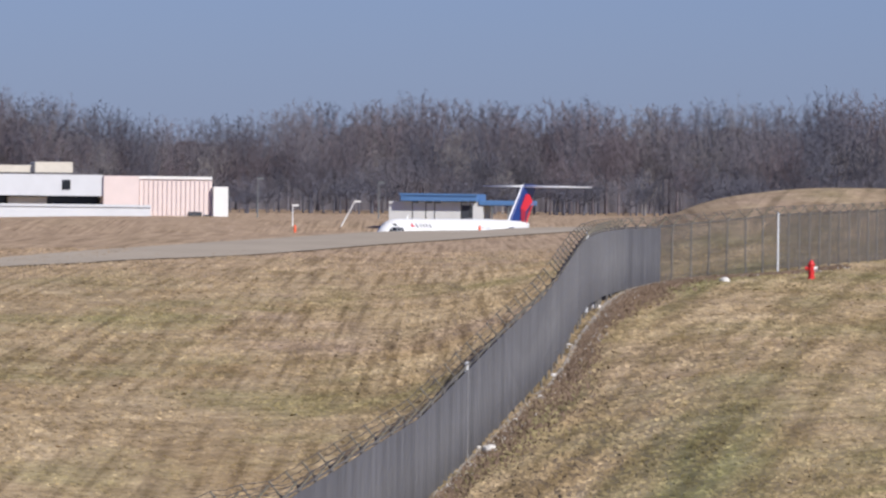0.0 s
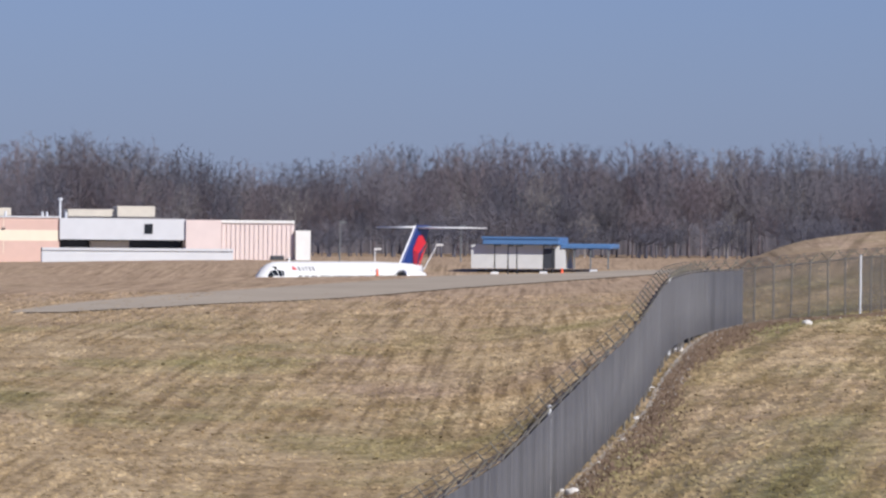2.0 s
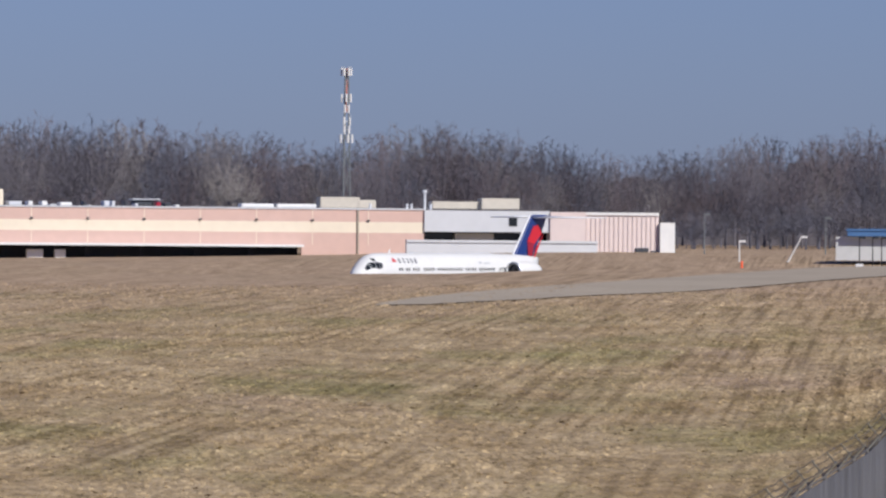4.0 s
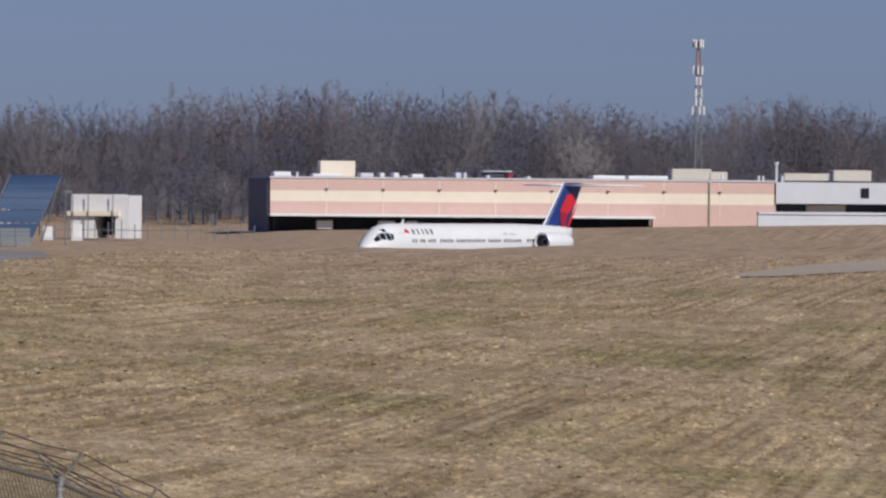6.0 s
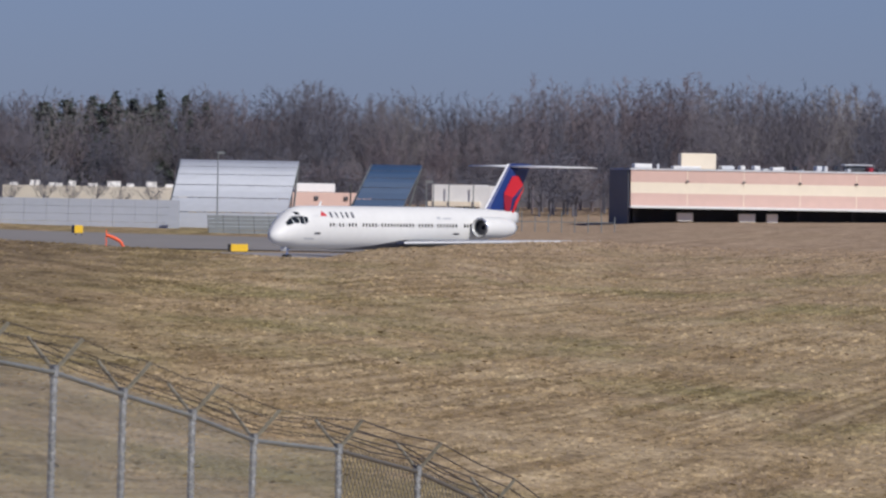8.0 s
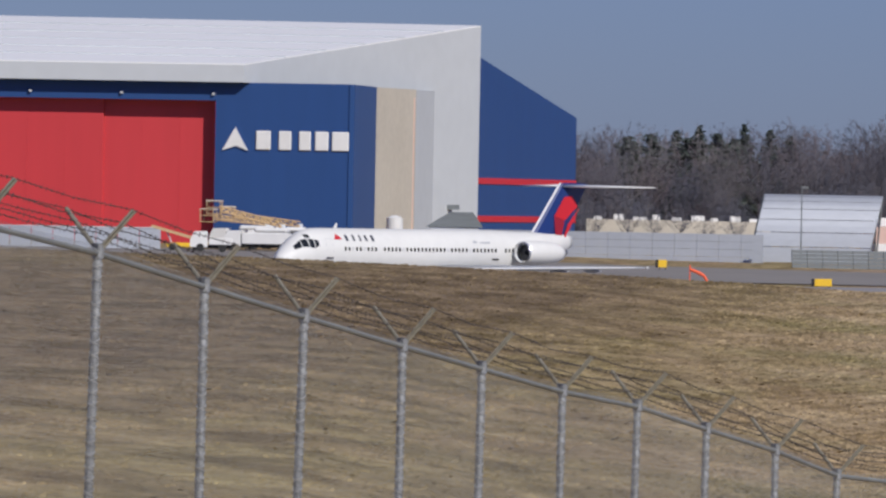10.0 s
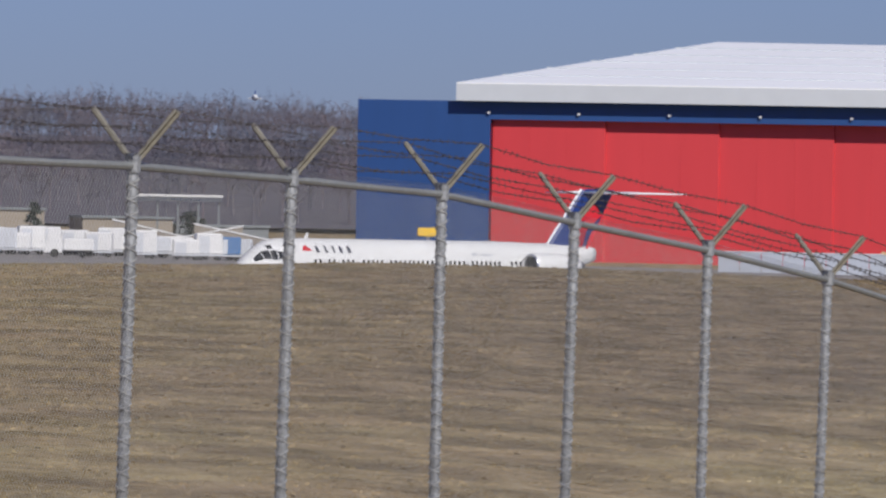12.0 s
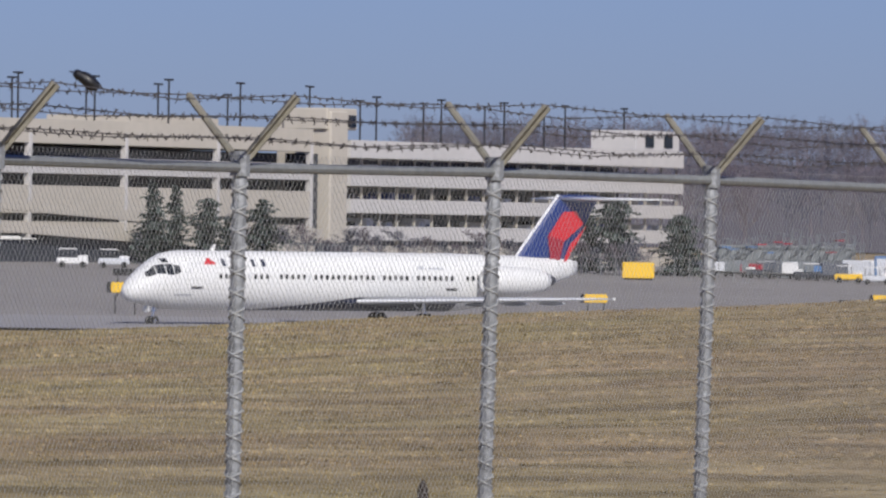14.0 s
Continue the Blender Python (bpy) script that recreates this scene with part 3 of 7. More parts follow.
    # wings
    for s, nm in ((-1, "port"), (1, "starboard")):
        wing = part("wing", wing_mesh((19.0, 26.0), (27.3, 29.0), 1.3, 16.4, 1.75, 2.2, 0.75, 0.18, s), M_GREYWING, plane, "grey swept wing", True)
        bm = bmesh.new()
        tube(bm, (19.0, s * 1.5, 1.78), (27.3, s * 16.4, 2.21), 0.10, 0.05, 8)
        part("slat", bm, M_BLADE, wing, "bright leading edge")
        for f in (0.3, 0.5, 0.7):
            bm = bmesh.new()
            x = 25.2 + 3.2 * f
            loft(bm, [[(x - 1.4 + u, s * (1.3 + 15.1 * f) + r * math.cos(a), 1.5 + 0.5 * f + r * math.sin(a)) for a in [k * math.pi / 4 for k in range(8)]]
                      for u, r in ((0, 0.03), (0.6, 0.13), (1.6, 0.15), (2.6, 0.03))])
            part("flap_fairing", bm, M_GREYWING, wing)
        bm = bmesh.new()
        bmesh.ops.create_uvsphere(bm, u_segments=8, v_segments=6, radius=0.1, matrix=Matrix.Translation((28.9, s * 16.45, 2.22)))
        part("wingtip_light", bm, M_WHITE, wing, "clear wingtip light")
        # engine
        eng = part("nacelle", nacelle_mesh(s * 2.75, 3.25), M_WHITE, plane, "white engine nacelle", True)
        bm = bmesh.new()
        loft(bm, [[(x, s * 2.75 + r * math.cos(2 * math.pi * k / 20), 3.25 + r * math.sin(2 * math.pi * k / 20)) for k in range(20)]
                  for x, r in ((29.40, 0.83), (29.36, 0.86), (29.5, 0.925))], False)
        part("intake_lip", bm, M_METAL, eng, "polished intake lip", True)
        bm = bmesh.new()
        bmesh.ops.create_circle(bm, cap_ends=True, segments=20, radius=0.78, matrix=Matrix.Translation((30.1, s * 2.75, 3.25)) @ Matrix.Rotation(math.pi / 2, 4, "Y"))
        tube(bm, (29.7, s * 2.75, 3.25), (30.1, s * 2.75, 3.25), 0.05, 0.25, 12)
        part("fan", bm, M_DARKMETAL, eng, "dark fan face")
        bm = bmesh.new()
        tube(bm, (34.3, s * 2.75, 3.25), (35.4, s * 2.75, 3.3), 0.70, 0.28, 20)
        part("exhaust_cone", bm, M_DARKMETAL, eng, "sooty exhaust nozzle", True)
        part("pylon", boxes((30.6, 34.3, min(s * 1.2, s * 2.2), max(s * 1.2, s * 2.2), 3.25, 3.5), bev=0.08), M_WHITE, plane, "white engine pylon")
        # tailplane
        part("tailplane", wing_mesh((38.1, 41.6), (41.5, 43.0), 0.05, 6.9, 8.95, 8.95, 0.36, 0.12, s), M_BLADE, plane, "white tailplane half", True)
        # main gear
        bm = bmesh.new()
        tube(bm, (23.9, s * 2.5, 2.0), (24.1, s * 2.5, 0.5), 0.13)
        tube(bm, (23.2, s * 2.0, 1.9), (24.0, s * 2.5, 1.0), 0.07)
        leg = part("main_gear_leg", bm, M_METAL, plane, "metal main gear strut")
        for w in (-0.36, 0.36):
            bm = bmesh.new()
            tube(bm, (24.1, s * 2.5 + w - 0.16, 0.5), (24.1, s * 2.5 + w + 0.16, 0.5), 0.5, n=20)
            bmesh.ops.bevel(bm, geom=[e for e in bm.edges if len(e.link_faces) == 2 and e.calc_face_angle() > 1], offset=0.06, segments=2, affect="EDGES")
            part("tyre", bm, M_RUBBER, leg, "black tyre")
    # fin
    bm = bmesh.new()
    root, tip = ((34.3, 4.75), (38.7, 4.5)), ((38.2, 9.2), (41.95, 9.2))
    rings = []
    for f in (0, 1):
        le = Vector((root[0][0], 0, root[0][1])).lerp(Vector((tip[0][0], 0, tip[0][1])), f)
        te = Vector((root[1][0], 0, root[1][1])).lerp(Vector((tip[1][0], 0, tip[1][1])), f)
        rings.append([le.lerp(te, u) + Vector((0, v * (0.42 - 0.12 * f), 0)) for u, v in ((0, 0), (0.06, -0.5), (0.4, -0.75), (1, -0.04), (1, 0.04), (0.4, 0.75), (0.06, 0.5))])
    loft(bm, rings)
    fin = part("fin", bm, M_NAVY, plane, "navy fin with red emblem shapes")
    bm = bmesh.new()
    tube(bm, (34.2, 0, 4.8), (38.12, 0, 9.2), 0.09, 0.09)
    part("fin_leading_edge", bm, M_BLADE, fin, "bright leading edge")
    for s in (-1, 1):
        y = s * 0.33
        for shape, material, lab in (
                (((37.2, 4.75), (38.0, 4.6), (38.45, 6.0), (36.95, 6.35)), M_DKRED, "dark red panel"),
                (((36.97, 6.38), (38.47, 6.03), (40.2, 7.25), (39.5, 8.1), (38.35, 8.05)), M_RED, "red panel"),
                (((38.35, 4.6), (38.62, 4.6), (40.2, 6.75), (40.5, 7.15), (38.95, 5.75)), M_RED, "red panel")):
            bm = bmesh.new()
            prism(bm, shape, y - 0.01, y + 0.01)
            part("fin_panel", bm, material, fin, lab)
    # fairing at the top, tail cone, aerial, nose gear
    bm = bmesh.new()
    loft(bm, [[(x, r * math.cos(a), 9.0 + r * math.sin(a)) for a in [k * math.pi / 5 for k in range(10)]] for x, r in ((37.9, 0.06), (38.8, 0.26), (40.8, 0.26), (42.6, 0.05))])
    part("tail_fairing", bm, M_NAVY, plane, "navy fairing on the fin tip", True)
    bm = bmesh.new()
    prism(bm, ((7.3, 4.98), (7.75, 4.98), (7.85, 5.5), (7.7, 5.5)), -0.03, 0.03)
    part("aerial", bm, M_WHITE, plane, "white blade aerial")
    bm = bmesh.new()
    tube(bm, (2.75, 0, 1.7), (2.55, 0, 0.35), 0.09)
    tube(bm, (2.55, -0.25, 0.34), (2.55, 0.25, 0.34), 0.06)
    tube(bm, (3.6, 0, 1.6), (2.65, 0, 0.9), 0.05)
    leg = part("nose_gear_leg", bm, M_METAL, plane, "metal nose gear strut")
    for y in (-0.24, 0.24):
        bm = bmesh.new()
        tube(bm, (2.55, y - 0.09, 0.34), (2.55, y + 0.09, 0.34), 0.34, n=20)
        ty = part("tyre", bm, M_RUBBER, leg, "black nose tyre")
        bm = bmesh.new()
        tube(bm, (2.55, y - 0.1, 0.34), (2.55, y + 0.1, 0.34), 0.15, n=12)
        part("hub", bm, M_METAL, ty, "pale wheel hub")
    part("gear_door", boxes((2.0, 2.06, -0.3, 0.3, 0.95, 1.75)), M_WHITE, plane)
    bm = bmesh.new()
    loft(bm, [[(x, 1.55 * w * math.cos(a), 1.75 + 0.42 * w * math.sin(a)) for a in [k * math.pi / 8 for k in range(16)]] for x, w in ((15.5, 0.1), (18.5, 0.9), (26.5, 0.95), (30, 0.1))])
    part("belly_fairing", bm, M_INK, plane, "dark navy wing root fairing", True)
    return plane


AIRLINER = build_airliner()


# ================= perimeter fence =================
def fence_line():
    """Post tops along the near fence: (bearing, height of the rail as an angle), walked out in 3.05 m bays."""
    seen = ((-22.6, 0.47), (-20.82, 0.449), (-19.154, 0.417), (-17.429, 0.409), (-15.96, 0.376), (-14.649, 0.336), (-13.327, 0.299), (-12.252, 0.227),
            (-11.23, 0.145), (-10.327, -0.031), (-9.42, -0.20), (-8.606, -0.386), (-7.88, -0.60), (-7.2, -0.794), (-6.53, -0.98),
            (-5.99, -1.124), (-5.44, -1.267), (-4.93, -1.36), (-4.46, -1.505), (-3.99, -1.641), (-3.57, -1.80))
    d, out = 34.9, []
    for k, (az, el) in enumerate(seen):
        if k:
            side = d * radians(az - seen[k - 1][0])
            d += math.sqrt(max(3.05 ** 2 - side ** 2, 1.0))
        out.append(bearing(az, d, EYE.z + d * math.tan(radians(el))))
    return out


FENCE_H = 2.15


def slat_material():
    """Grey plastic slats, each faded a little differently, dusty with streaks."""
    m = mat("grey_privacy_slat", (0.082, 0.082, 0.090), 0.6, var=0.28, scale=0.6, stretch=(1, 1, 0.2))
    n, l = m.node_tree.nodes, m.node_tree.links
    b = n["Principled BSDF"]
    base = b.inputs["Base Color"].links[0].from_socket
    geo, r, x = n.new("ShaderNodeNewGeometry"), n.new("ShaderNodeMapRange"), n.new("ShaderNodeMixRGB")
    r.inputs["To Min"].default_value, r.inputs["To Max"].default_value = 0.80, 1.20
    l.new(geo.outputs["Random Per Island"], r.inputs["Value"])
    x.blend_type, x.inputs[0].default_value = "MULTIPLY", 1.0
    l.new(base, x.inputs[1])
    l.new(r.outputs[0], x.inputs[2])
    l.new(x.outputs[0], b.inputs["Base Color"])
    return m


M_SLAT = slat_material()


def fence_dip(a, b):
    """Bays through the hollow, where the fence follows the ground."""
    n = round((b - a).xy.length / 3.05)
    pts = []
    for k in range(1, n):
        p = a.lerp(b, k / n)
        w = min(1, k / 4, (n - k) / 4)
        p.z = p.z * (1 - w) + (float(land(p.x, p.y)) + FENCE_H) * w
        pts.append(p)
    return pts


def fence_far():
    knots = ((4.47, -2.108, 165), (4.93, -1.819, 178), (5.384, -1.534, 192), (5.725, -1.186, 205), (5.99, -0.915, 217), (6.217, -0.702, 229),
             (6.328, -0.56, 238), (6.405, -0.44, 252), (6.47, -0.345, 263), (6.53, -0.295, 274), (6.62, -0.265, 290), (6.75, -0.245, 304), (7.054, -0.232, 316), (7.79, -0.150, 334), (8.536, -0.108, 368), (9.6, -0.06, 410))
    pts = [bearing(a, d, EYE.z + d * math.tan(radians(e))) for a, e, d in knots]
    cum = np.concatenate([[0], np.cumsum([(q - p).length for p, q in zip(pts, pts[1:])])])
    s = np.arange(0, cum[-1], 3.05)
    return [Vector([float(np.interp(v, cum, [p[k] for p in pts])) for k in range(3)]) for v in s]


def side_of(p, q):
    d = (q - p).xy.normalized()
    return Vector((d.y, -d.x, 0))


def post_object(parent, p, q_dir, shared, lean):
    ob = new("post", shared["post" if p.length < 150 else "dull_post"])
    ob.parent = parent
    yaw = math.degrees(math.atan2(q_dir.y, q_dir.x))
    ob.matrix_basis = pose(p.x, p.y, p.z, lean[0], lean[1], yaw)
    for s in (-1, 1):
        a = new("arm", shared["arm" + str(s)])
        a.parent = ob
    if p.length < 110:
        a = new("woven_wire", shared["weave"])
        a.parent = ob
    return ob


def fence_meshes():
    bm = bmesh.new()
    tube(bm, (0, 0, -FENCE_H - 0.4), (0, 0, 0.0), 0.036, n=10)
    tube(bm, (0, 0, -0.06), (0, 0, 0.06), 0.05, n=10)
    tmp = part("post", bm, M_POST)
    out = {"post": tmp.data, "dull_post": tmp.data.copy()}
    out["dull_post"].materials[0] = M_DULL
    bpy.data.objects.remove(tmp)
    WV, WF = [], []
    for turn in (1, -1):
        n = 8 * 21
        pts = [Vector((0.040 * math.cos(turn * k * math.pi / 4), 0.040 * math.sin(turn * k * math.pi / 4), -0.08 - 2.07 * k / n)) for k in range(n + 1)]
        for a, b in zip(pts, pts[1:]):
            strip_wire(WV, WF, a, b, 0.006, Vector((0.1, 0.2, 1)))
    tmp = raw("woven_wire", WV, WF, M_LINK)
    out["weave"] = tmp.data
    bpy.data.objects.remove(tmp)
    for s in (-1, 1):
        bm = bmesh.new()
        m = Matrix.Translation((0, s * 0.14, 0.17)) @ Matrix.Rotation(-s * radians(40), 4, "X")
        bmesh.ops.create_cube(bm, size=1, matrix=m @ Matrix.Diagonal((0.045, 0.018, 0.42, 1)))
        bmesh.ops.create_cube(bm, size=1, matrix=m @ Matrix.Translation((0.018, s * 0.012, 0)) @ Matrix.Diagonal((0.01, 0.03, 0.42, 1)))
        tmp = part("arm", bm, M_ARM)
        out["arm" + str(s)] = tmp.data
        bpy.data.objects.remove(tmp)
    return out


def strip_wire(V, F, a, b, r, up=Vector((0, 0, 1))):
    """Adds a three-sided wire from a to b to the lists."""
    d = (b - a).normalized()
    u = d.cross(up)
    u = u.normalized() if u.length > 1e-4 else Vector((1, 0, 0))
    w = d.cross(u)
    k = len(V)
    for p in (a, b):
        for ang in (0.5, 2.6, 4.7):
            V.append(tuple(p + (u * math.cos(ang) + w * math.sin(ang)) * r))
    for i in range(3):
        j = (i + 1) % 3
        F.append((k + i, k + j, k + 3 + j, k + 3 + i))


def build_fence():
    shared = fence_meshes()
    near = fence_line()
    far = fence_far()
    dip = fence_dip(near[-1], far[0])
    rnd = random.Random(8)
    fence = thing("perimeter_fence", Matrix(), "tall chain-link fence with barbed wire on V-shaped arms, partly slatted", "fence")
    line = near + dip + far
    n_near, n_dip = len(near), len(dip)
    V, F = [], []          # barbed wire
    LV, LF = [], []        # chain link
    DV, DF = [], []        # the same, farther along, dull with age
    for k, p in enumerate(line):
        q = line[min(k + 1, len(line) - 1)]
        o = line[max(k - 1, 0)]
        d = ((q - p).normalized() if k == 0 else (p - o).normalized())
        post_object(fence, p, d, shared, (rnd.uniform(0.4, 1.2) if k < n_near else rnd.uniform(-1, 1), rnd.uniform(-0.8, 0.8)))
        if k == len(line) - 1:
            break
        bm = bmesh.new()
        tube(bm, p + Vector((0, 0, -0.02)), q + Vector((0, 0, -0.02)), 0.024, n=8)
        part("top_rail", bm, M_GALV if k < n_near else M_DULL, fence)
        s0, s1 = side_of(o if k else p, p if k else q), side_of(p, q)
        for sgn in (-1, 1):
            for f in (0.35, 0.67, 0.98):
                a = p + s0 * (sgn * 0.275 * f) + Vector((0, 0, 0.325 * f + 0.01))
                b = q + s1 * (sgn * 0.275 * f) + Vector((0, 0, 0.325 * f + 0.01))
                mid = a.lerp(b, 0.5) - Vector((0, 0, rnd.uniform(0.01, 0.05)))
                thick = 0.0037 if k < n_near else 0.0095
                strip_wire(V, F, a, mid, thick)
                strip_wire(V, F, mid, b, thick)
                if k < n_near:
                    for j in range(22):
                        c = (a.lerp(mid, j / 11) if j < 11 else mid.lerp(b, j / 11 - 1))
                        for r in range(2):
                            e = Vector((rnd.uniform(-1, 1), rnd.uniform(-1, 1), rnd.uniform(-1, 1))).normalized() * 0.02
                            strip_wire(V, F, c - e, c + e, 0.003, Vector((0.3, 0.9, 0.1)))
        slats = k >= n_near + n_dip - 4 and math.degrees(math.atan2(p.x, p.y)) < 6.97
        L = (q - p).length
        if slats:
            m = 34
            vv, ff = [], []
            for i in range(m):
                for e in (i / m, (i + 0.86) / m):
                    for z in (-FENCE_H - 0.12, -0.05):
                        off = s1 * (0.052 + 0.006 * (i % 2))
                        c = p.lerp(q, e) + Vector((0, 0, z + (rnd.uniform(-0.03, 0.0) if z > -1 else 0)))
                        vv += [tuple(c + off), tuple(c + off - s1 * 0.012)]
                b0 = len(vv) - 8
                ff += [(b0, b0 + 2, b0 + 6, b0 + 4), (b0 + 1, b0 + 5, b0 + 7, b0 + 3), (b0, b0 + 1, b0 + 3, b0 + 2), (b0 + 4, b0 + 6, b0 + 7, b0 + 5), (b0 + 2, b0 + 3, b0 + 7, b0 + 6)]
            raw("slat_panel", vv, ff, M_SLAT, fence, "dark grey privacy slats")
        else:
            step = 0.052 if k < n_near else 0.15
            r = 0.0013 if k < n_near else 0.0055
            cnt = int(L / step)
            H = FENCE_H + 0.04
            for i in range(-int(H / step), cnt):
                for up in (1, -1):
                    x0, x1 = i * step, i * step + H
                    z0, z1 = (0.0, 1.0)
                    f0, f1 = max(0, (0 - x0) / H), min(1, (L - x0) / H)
                    if f1 <= f0:
                        continue
                    def at(f):
                        e = (x0 + H * f) / L
                        zz = f if up > 0 else 1 - f
                        return p.lerp(q, e) + Vector((0, 0, 0.045 - H + H * zz)) + s1 * (0.03 * up * 0.1)
                    strip_wire(*((LV, LF) if k < n_near else (DV, DF)), at(f0), at(f1), r)
    for az in (5.72, 6.52, 7.79):
        c = min(far, key=lambda v: abs(math.degrees(math.atan2(v.x, v.y)) - az))
        o = c - c.xy.normalized().to_3d() * 0.16
        part("brace_post", tube(bmesh.new(), o + Vector((0, 0, -FENCE_H - 0.3)), o + Vector((0, 0, 0.12)), 0.045, n=8), M_LTGREY, fence, "pale galvanised brace post")
    raw("barbed_wire", V, F, M_WIRE, fence, "rusty strands of barbed wire")
    raw("chain_link_mesh", LV, LF, M_LINK, fence, "galvanised chain-link mesh")["kind"] = "stuff"
    raw("chain_link_mesh", DV, DF, M_DULL, fence, "dull weathered chain-link mesh")["kind"] = "stuff"
    return near, dip, far


FENCE_NEAR, FENCE_DIP, FENCE_FAR = build_fence()


# ================= hangar =================
def build_hangar():
    m, L = between((-11.81, 1005), (-6.885, 988), -1.2)
    hangar = thing("hangar", m, "large blue hangar with red sliding doors and white overhanging roof", "hangar")
    T = 19.05                     # eaves above the base

    def X(az):
        o, u, w = m.translation, m.to_3x3() @ Vector((1, 0, 0)), bearing(az, 1)
        return (o.y * w.x - o.x * w.y) / (u.x * w.y - u.y * w.x)
    xd0, xd1 = X(-10.91), X(-7.83)
    DT = 16.9                     # door opening's head
    wall = part("front_wall", boxes((0, xd0, 0, 1.2, 0, T), (xd0, xd1, 0, 1.2, DT, T), (xd1, L - 0.6, 0, 1.2, 0, T)), M_HANGBLUE, hangar, "navy blue cladding")
    # the pier's lighter blue paints the sun on its turned side
    part("corner_pier", boxes((L - 0.6, L, -0.15, 17, 0, T - 0.02)), M_HANGBLUE_LIT, hangar, "corner pier in blue lightened for the sun on it")
    w = (xd1 - xd0) / 4
    for k in range(4):
        part("sliding_door", boxes((xd0 + w * k - (0.06 if k else -0.05), xd0 + w * (k + 1) + (0.06 if k < 3 else -0.02), 0.9 + (0.0, 0.5, 0.9, 1.3)[k], 1.5 + (0, 0.5, 0.9, 1.3)[k], 0.1, DT + 0.2), bev=0.05), M_HANGRED, hangar, "bright red sliding door leaf")
        for j in range(1, 3):
            part("door_rib", boxes((xd0 + w * k + w * j / 3 - 0.02, xd0 + w * k + w * j / 3 + 0.02, 0.88 + (0, 0.5, 0.9, 1.3)[k], 0.92 + (0, 0.5, 0.9, 1.3)[k], 0.2, DT)), M_HANGRED, hangar)
    for x in (xd1, xd0 - 0.05):
        # dark red stands in for the shadow at the edge of the doors
        part("door_jamb", boxes((x, x + 0.05, 0.0, 3.0, 0, DT)), M_DKRED, hangar, "door jamb in dark red, painted as the shadow there")
    for k in range(6):
        x = xd0 - 0.2 + (xd1 - xd0) * k / 5
        part("flood_lamp", boxes((x - 0.14, x + 0.14, -0.4, 0, T - 1.5, T - 1.25)), M_LTGREY, hangar, "small grey flood lamp")
    # sign: plain shapes
    xs = X(-7.69)
    z0 = 11.1
    bm = bmesh.new()
    prism(bm, ((xs - 1.5, z0), (xs + 0.1, z0 + 0.55), (xs + 1.5, z0), (xs, z0 + 2.7), ), -0.25, 0)
    part("sign_emblem", bm, M_OFFWHITE, hangar, "white triangular emblem")
    for k, (a, b) in enumerate(((0, 1.75), (2.7, 4.2), (5.1, 6.5), (7.0, 8.6), (9.0, 11.0))):
        x = X(-7.55) + a
        bm = bmesh.new()
        box(bm, x, x + (b - a), -0.25, 0, z0 + 0.1, z0 + 2.35, bev=0.1)
        part("sign_bar", bm, M_OFFWHITE, hangar, "white bar of the sign")
    # roof: slab that rises towards the ridge behind
    inv = m.inverted()

    def P(az, d, z):
        q = inv @ bearing(az, d)
        return (q.x, q.y, z)
    fl, fr = P(-11.147, 1000.5, 0), P(-7.64, 988.5, 0)
    br, bl = P(-6.04, 1045, 0), P(-9.385, 1062, 0)
    zf, zb, zu = 21.2, 27.4, 19.05
    bm = bmesh.new()
    v = [bm.verts.new((c[0], c[1], z)) for c, z in ((fl, zf), (fr, zf), (br, zb), (bl, zb + 0.45))]
    u = [bm.verts.new((c[0], c[1], z - 0.12)) for c, z in ((fl, zf), (fr, zf), (br, zb), (bl, zb + 0.45))]
    bm.faces.new(v)
    bm.faces.new(u[::-1])
    for i in range(4):
        bm.faces.new((v[i], u[i], u[(i + 1) % 4], v[(i + 1) % 4]))
    bmesh.ops.recalc_face_normals(bm, faces=bm.faces)
    roof = part("roof", bm, M_ROOF, hangar, "white sheet roof")
    for k in range(1, 6):
        a, b = Vector(fl).lerp(Vector(bl), k / 6), Vector(fr).lerp(Vector(br), k / 6)
        z = zf + (zb - zf) * k / 6 + 0.06
        bm = bmesh.new()
        tube(bm, (a.x, a.y, z + 0.45 * k / 6), (b.x, b.y, z), 0.09, n=6)
        part("roof_seam", bm, M_SILVER, roof)
    # fascia all round, soffit
    def slab(name, a, b, za0, za1, zb0, zb1, material, label, thick=0.6):
        a, b = Vector(a), Vector(b)
        n = Vector(((b - a).y, -(b - a).x, 0)).normalized() * thick
        bm = bmesh.new()
        ring0 = [(a.x, a.y, za0), (a.x, a.y, za1), (a.x - n.x, a.y - n.y, za1), (a.x - n.x, a.y - n.y, za0)]
        ring1 = [(b.x, b.y, zb0), (b.x, b.y, zb1), (b.x - n.x, b.y - n.y, zb1), (b.x - n.x, b.y - n.y, zb0)]
        loft(bm, [ring0, ring1])
        return part(name, bm, material, hangar, label)
    slab("front_fascia", fl, fr, zu, zf - 0.124, zu, zf - 0.124, M_SILVER, "pale grey fascia")
    kn = Vector(fr).lerp(Vector(br), 0.80)
    slab("side_gable", fr, kn, zu, zf - 0.124, zu, zf + (zb - zf) * 0.80 - 0.124, M_SILVER, "pale grey gable")
    slab("side_wall", kn, br, 0, zf + (zb - zf) * 0.80 - 0.124, 0, zb - 0.124, M_SILVER, "pale grey side wall")
    bm = bmesh.new()
    soff = [bm.verts.new((c[0], c[1], zu)) for c in (fl, fr, kn, (bl[0], bl[1]))]
    bm.faces.new(soff)
    bmesh.ops.solidify(bm, geom=bm.faces[:], thickness=0.15)
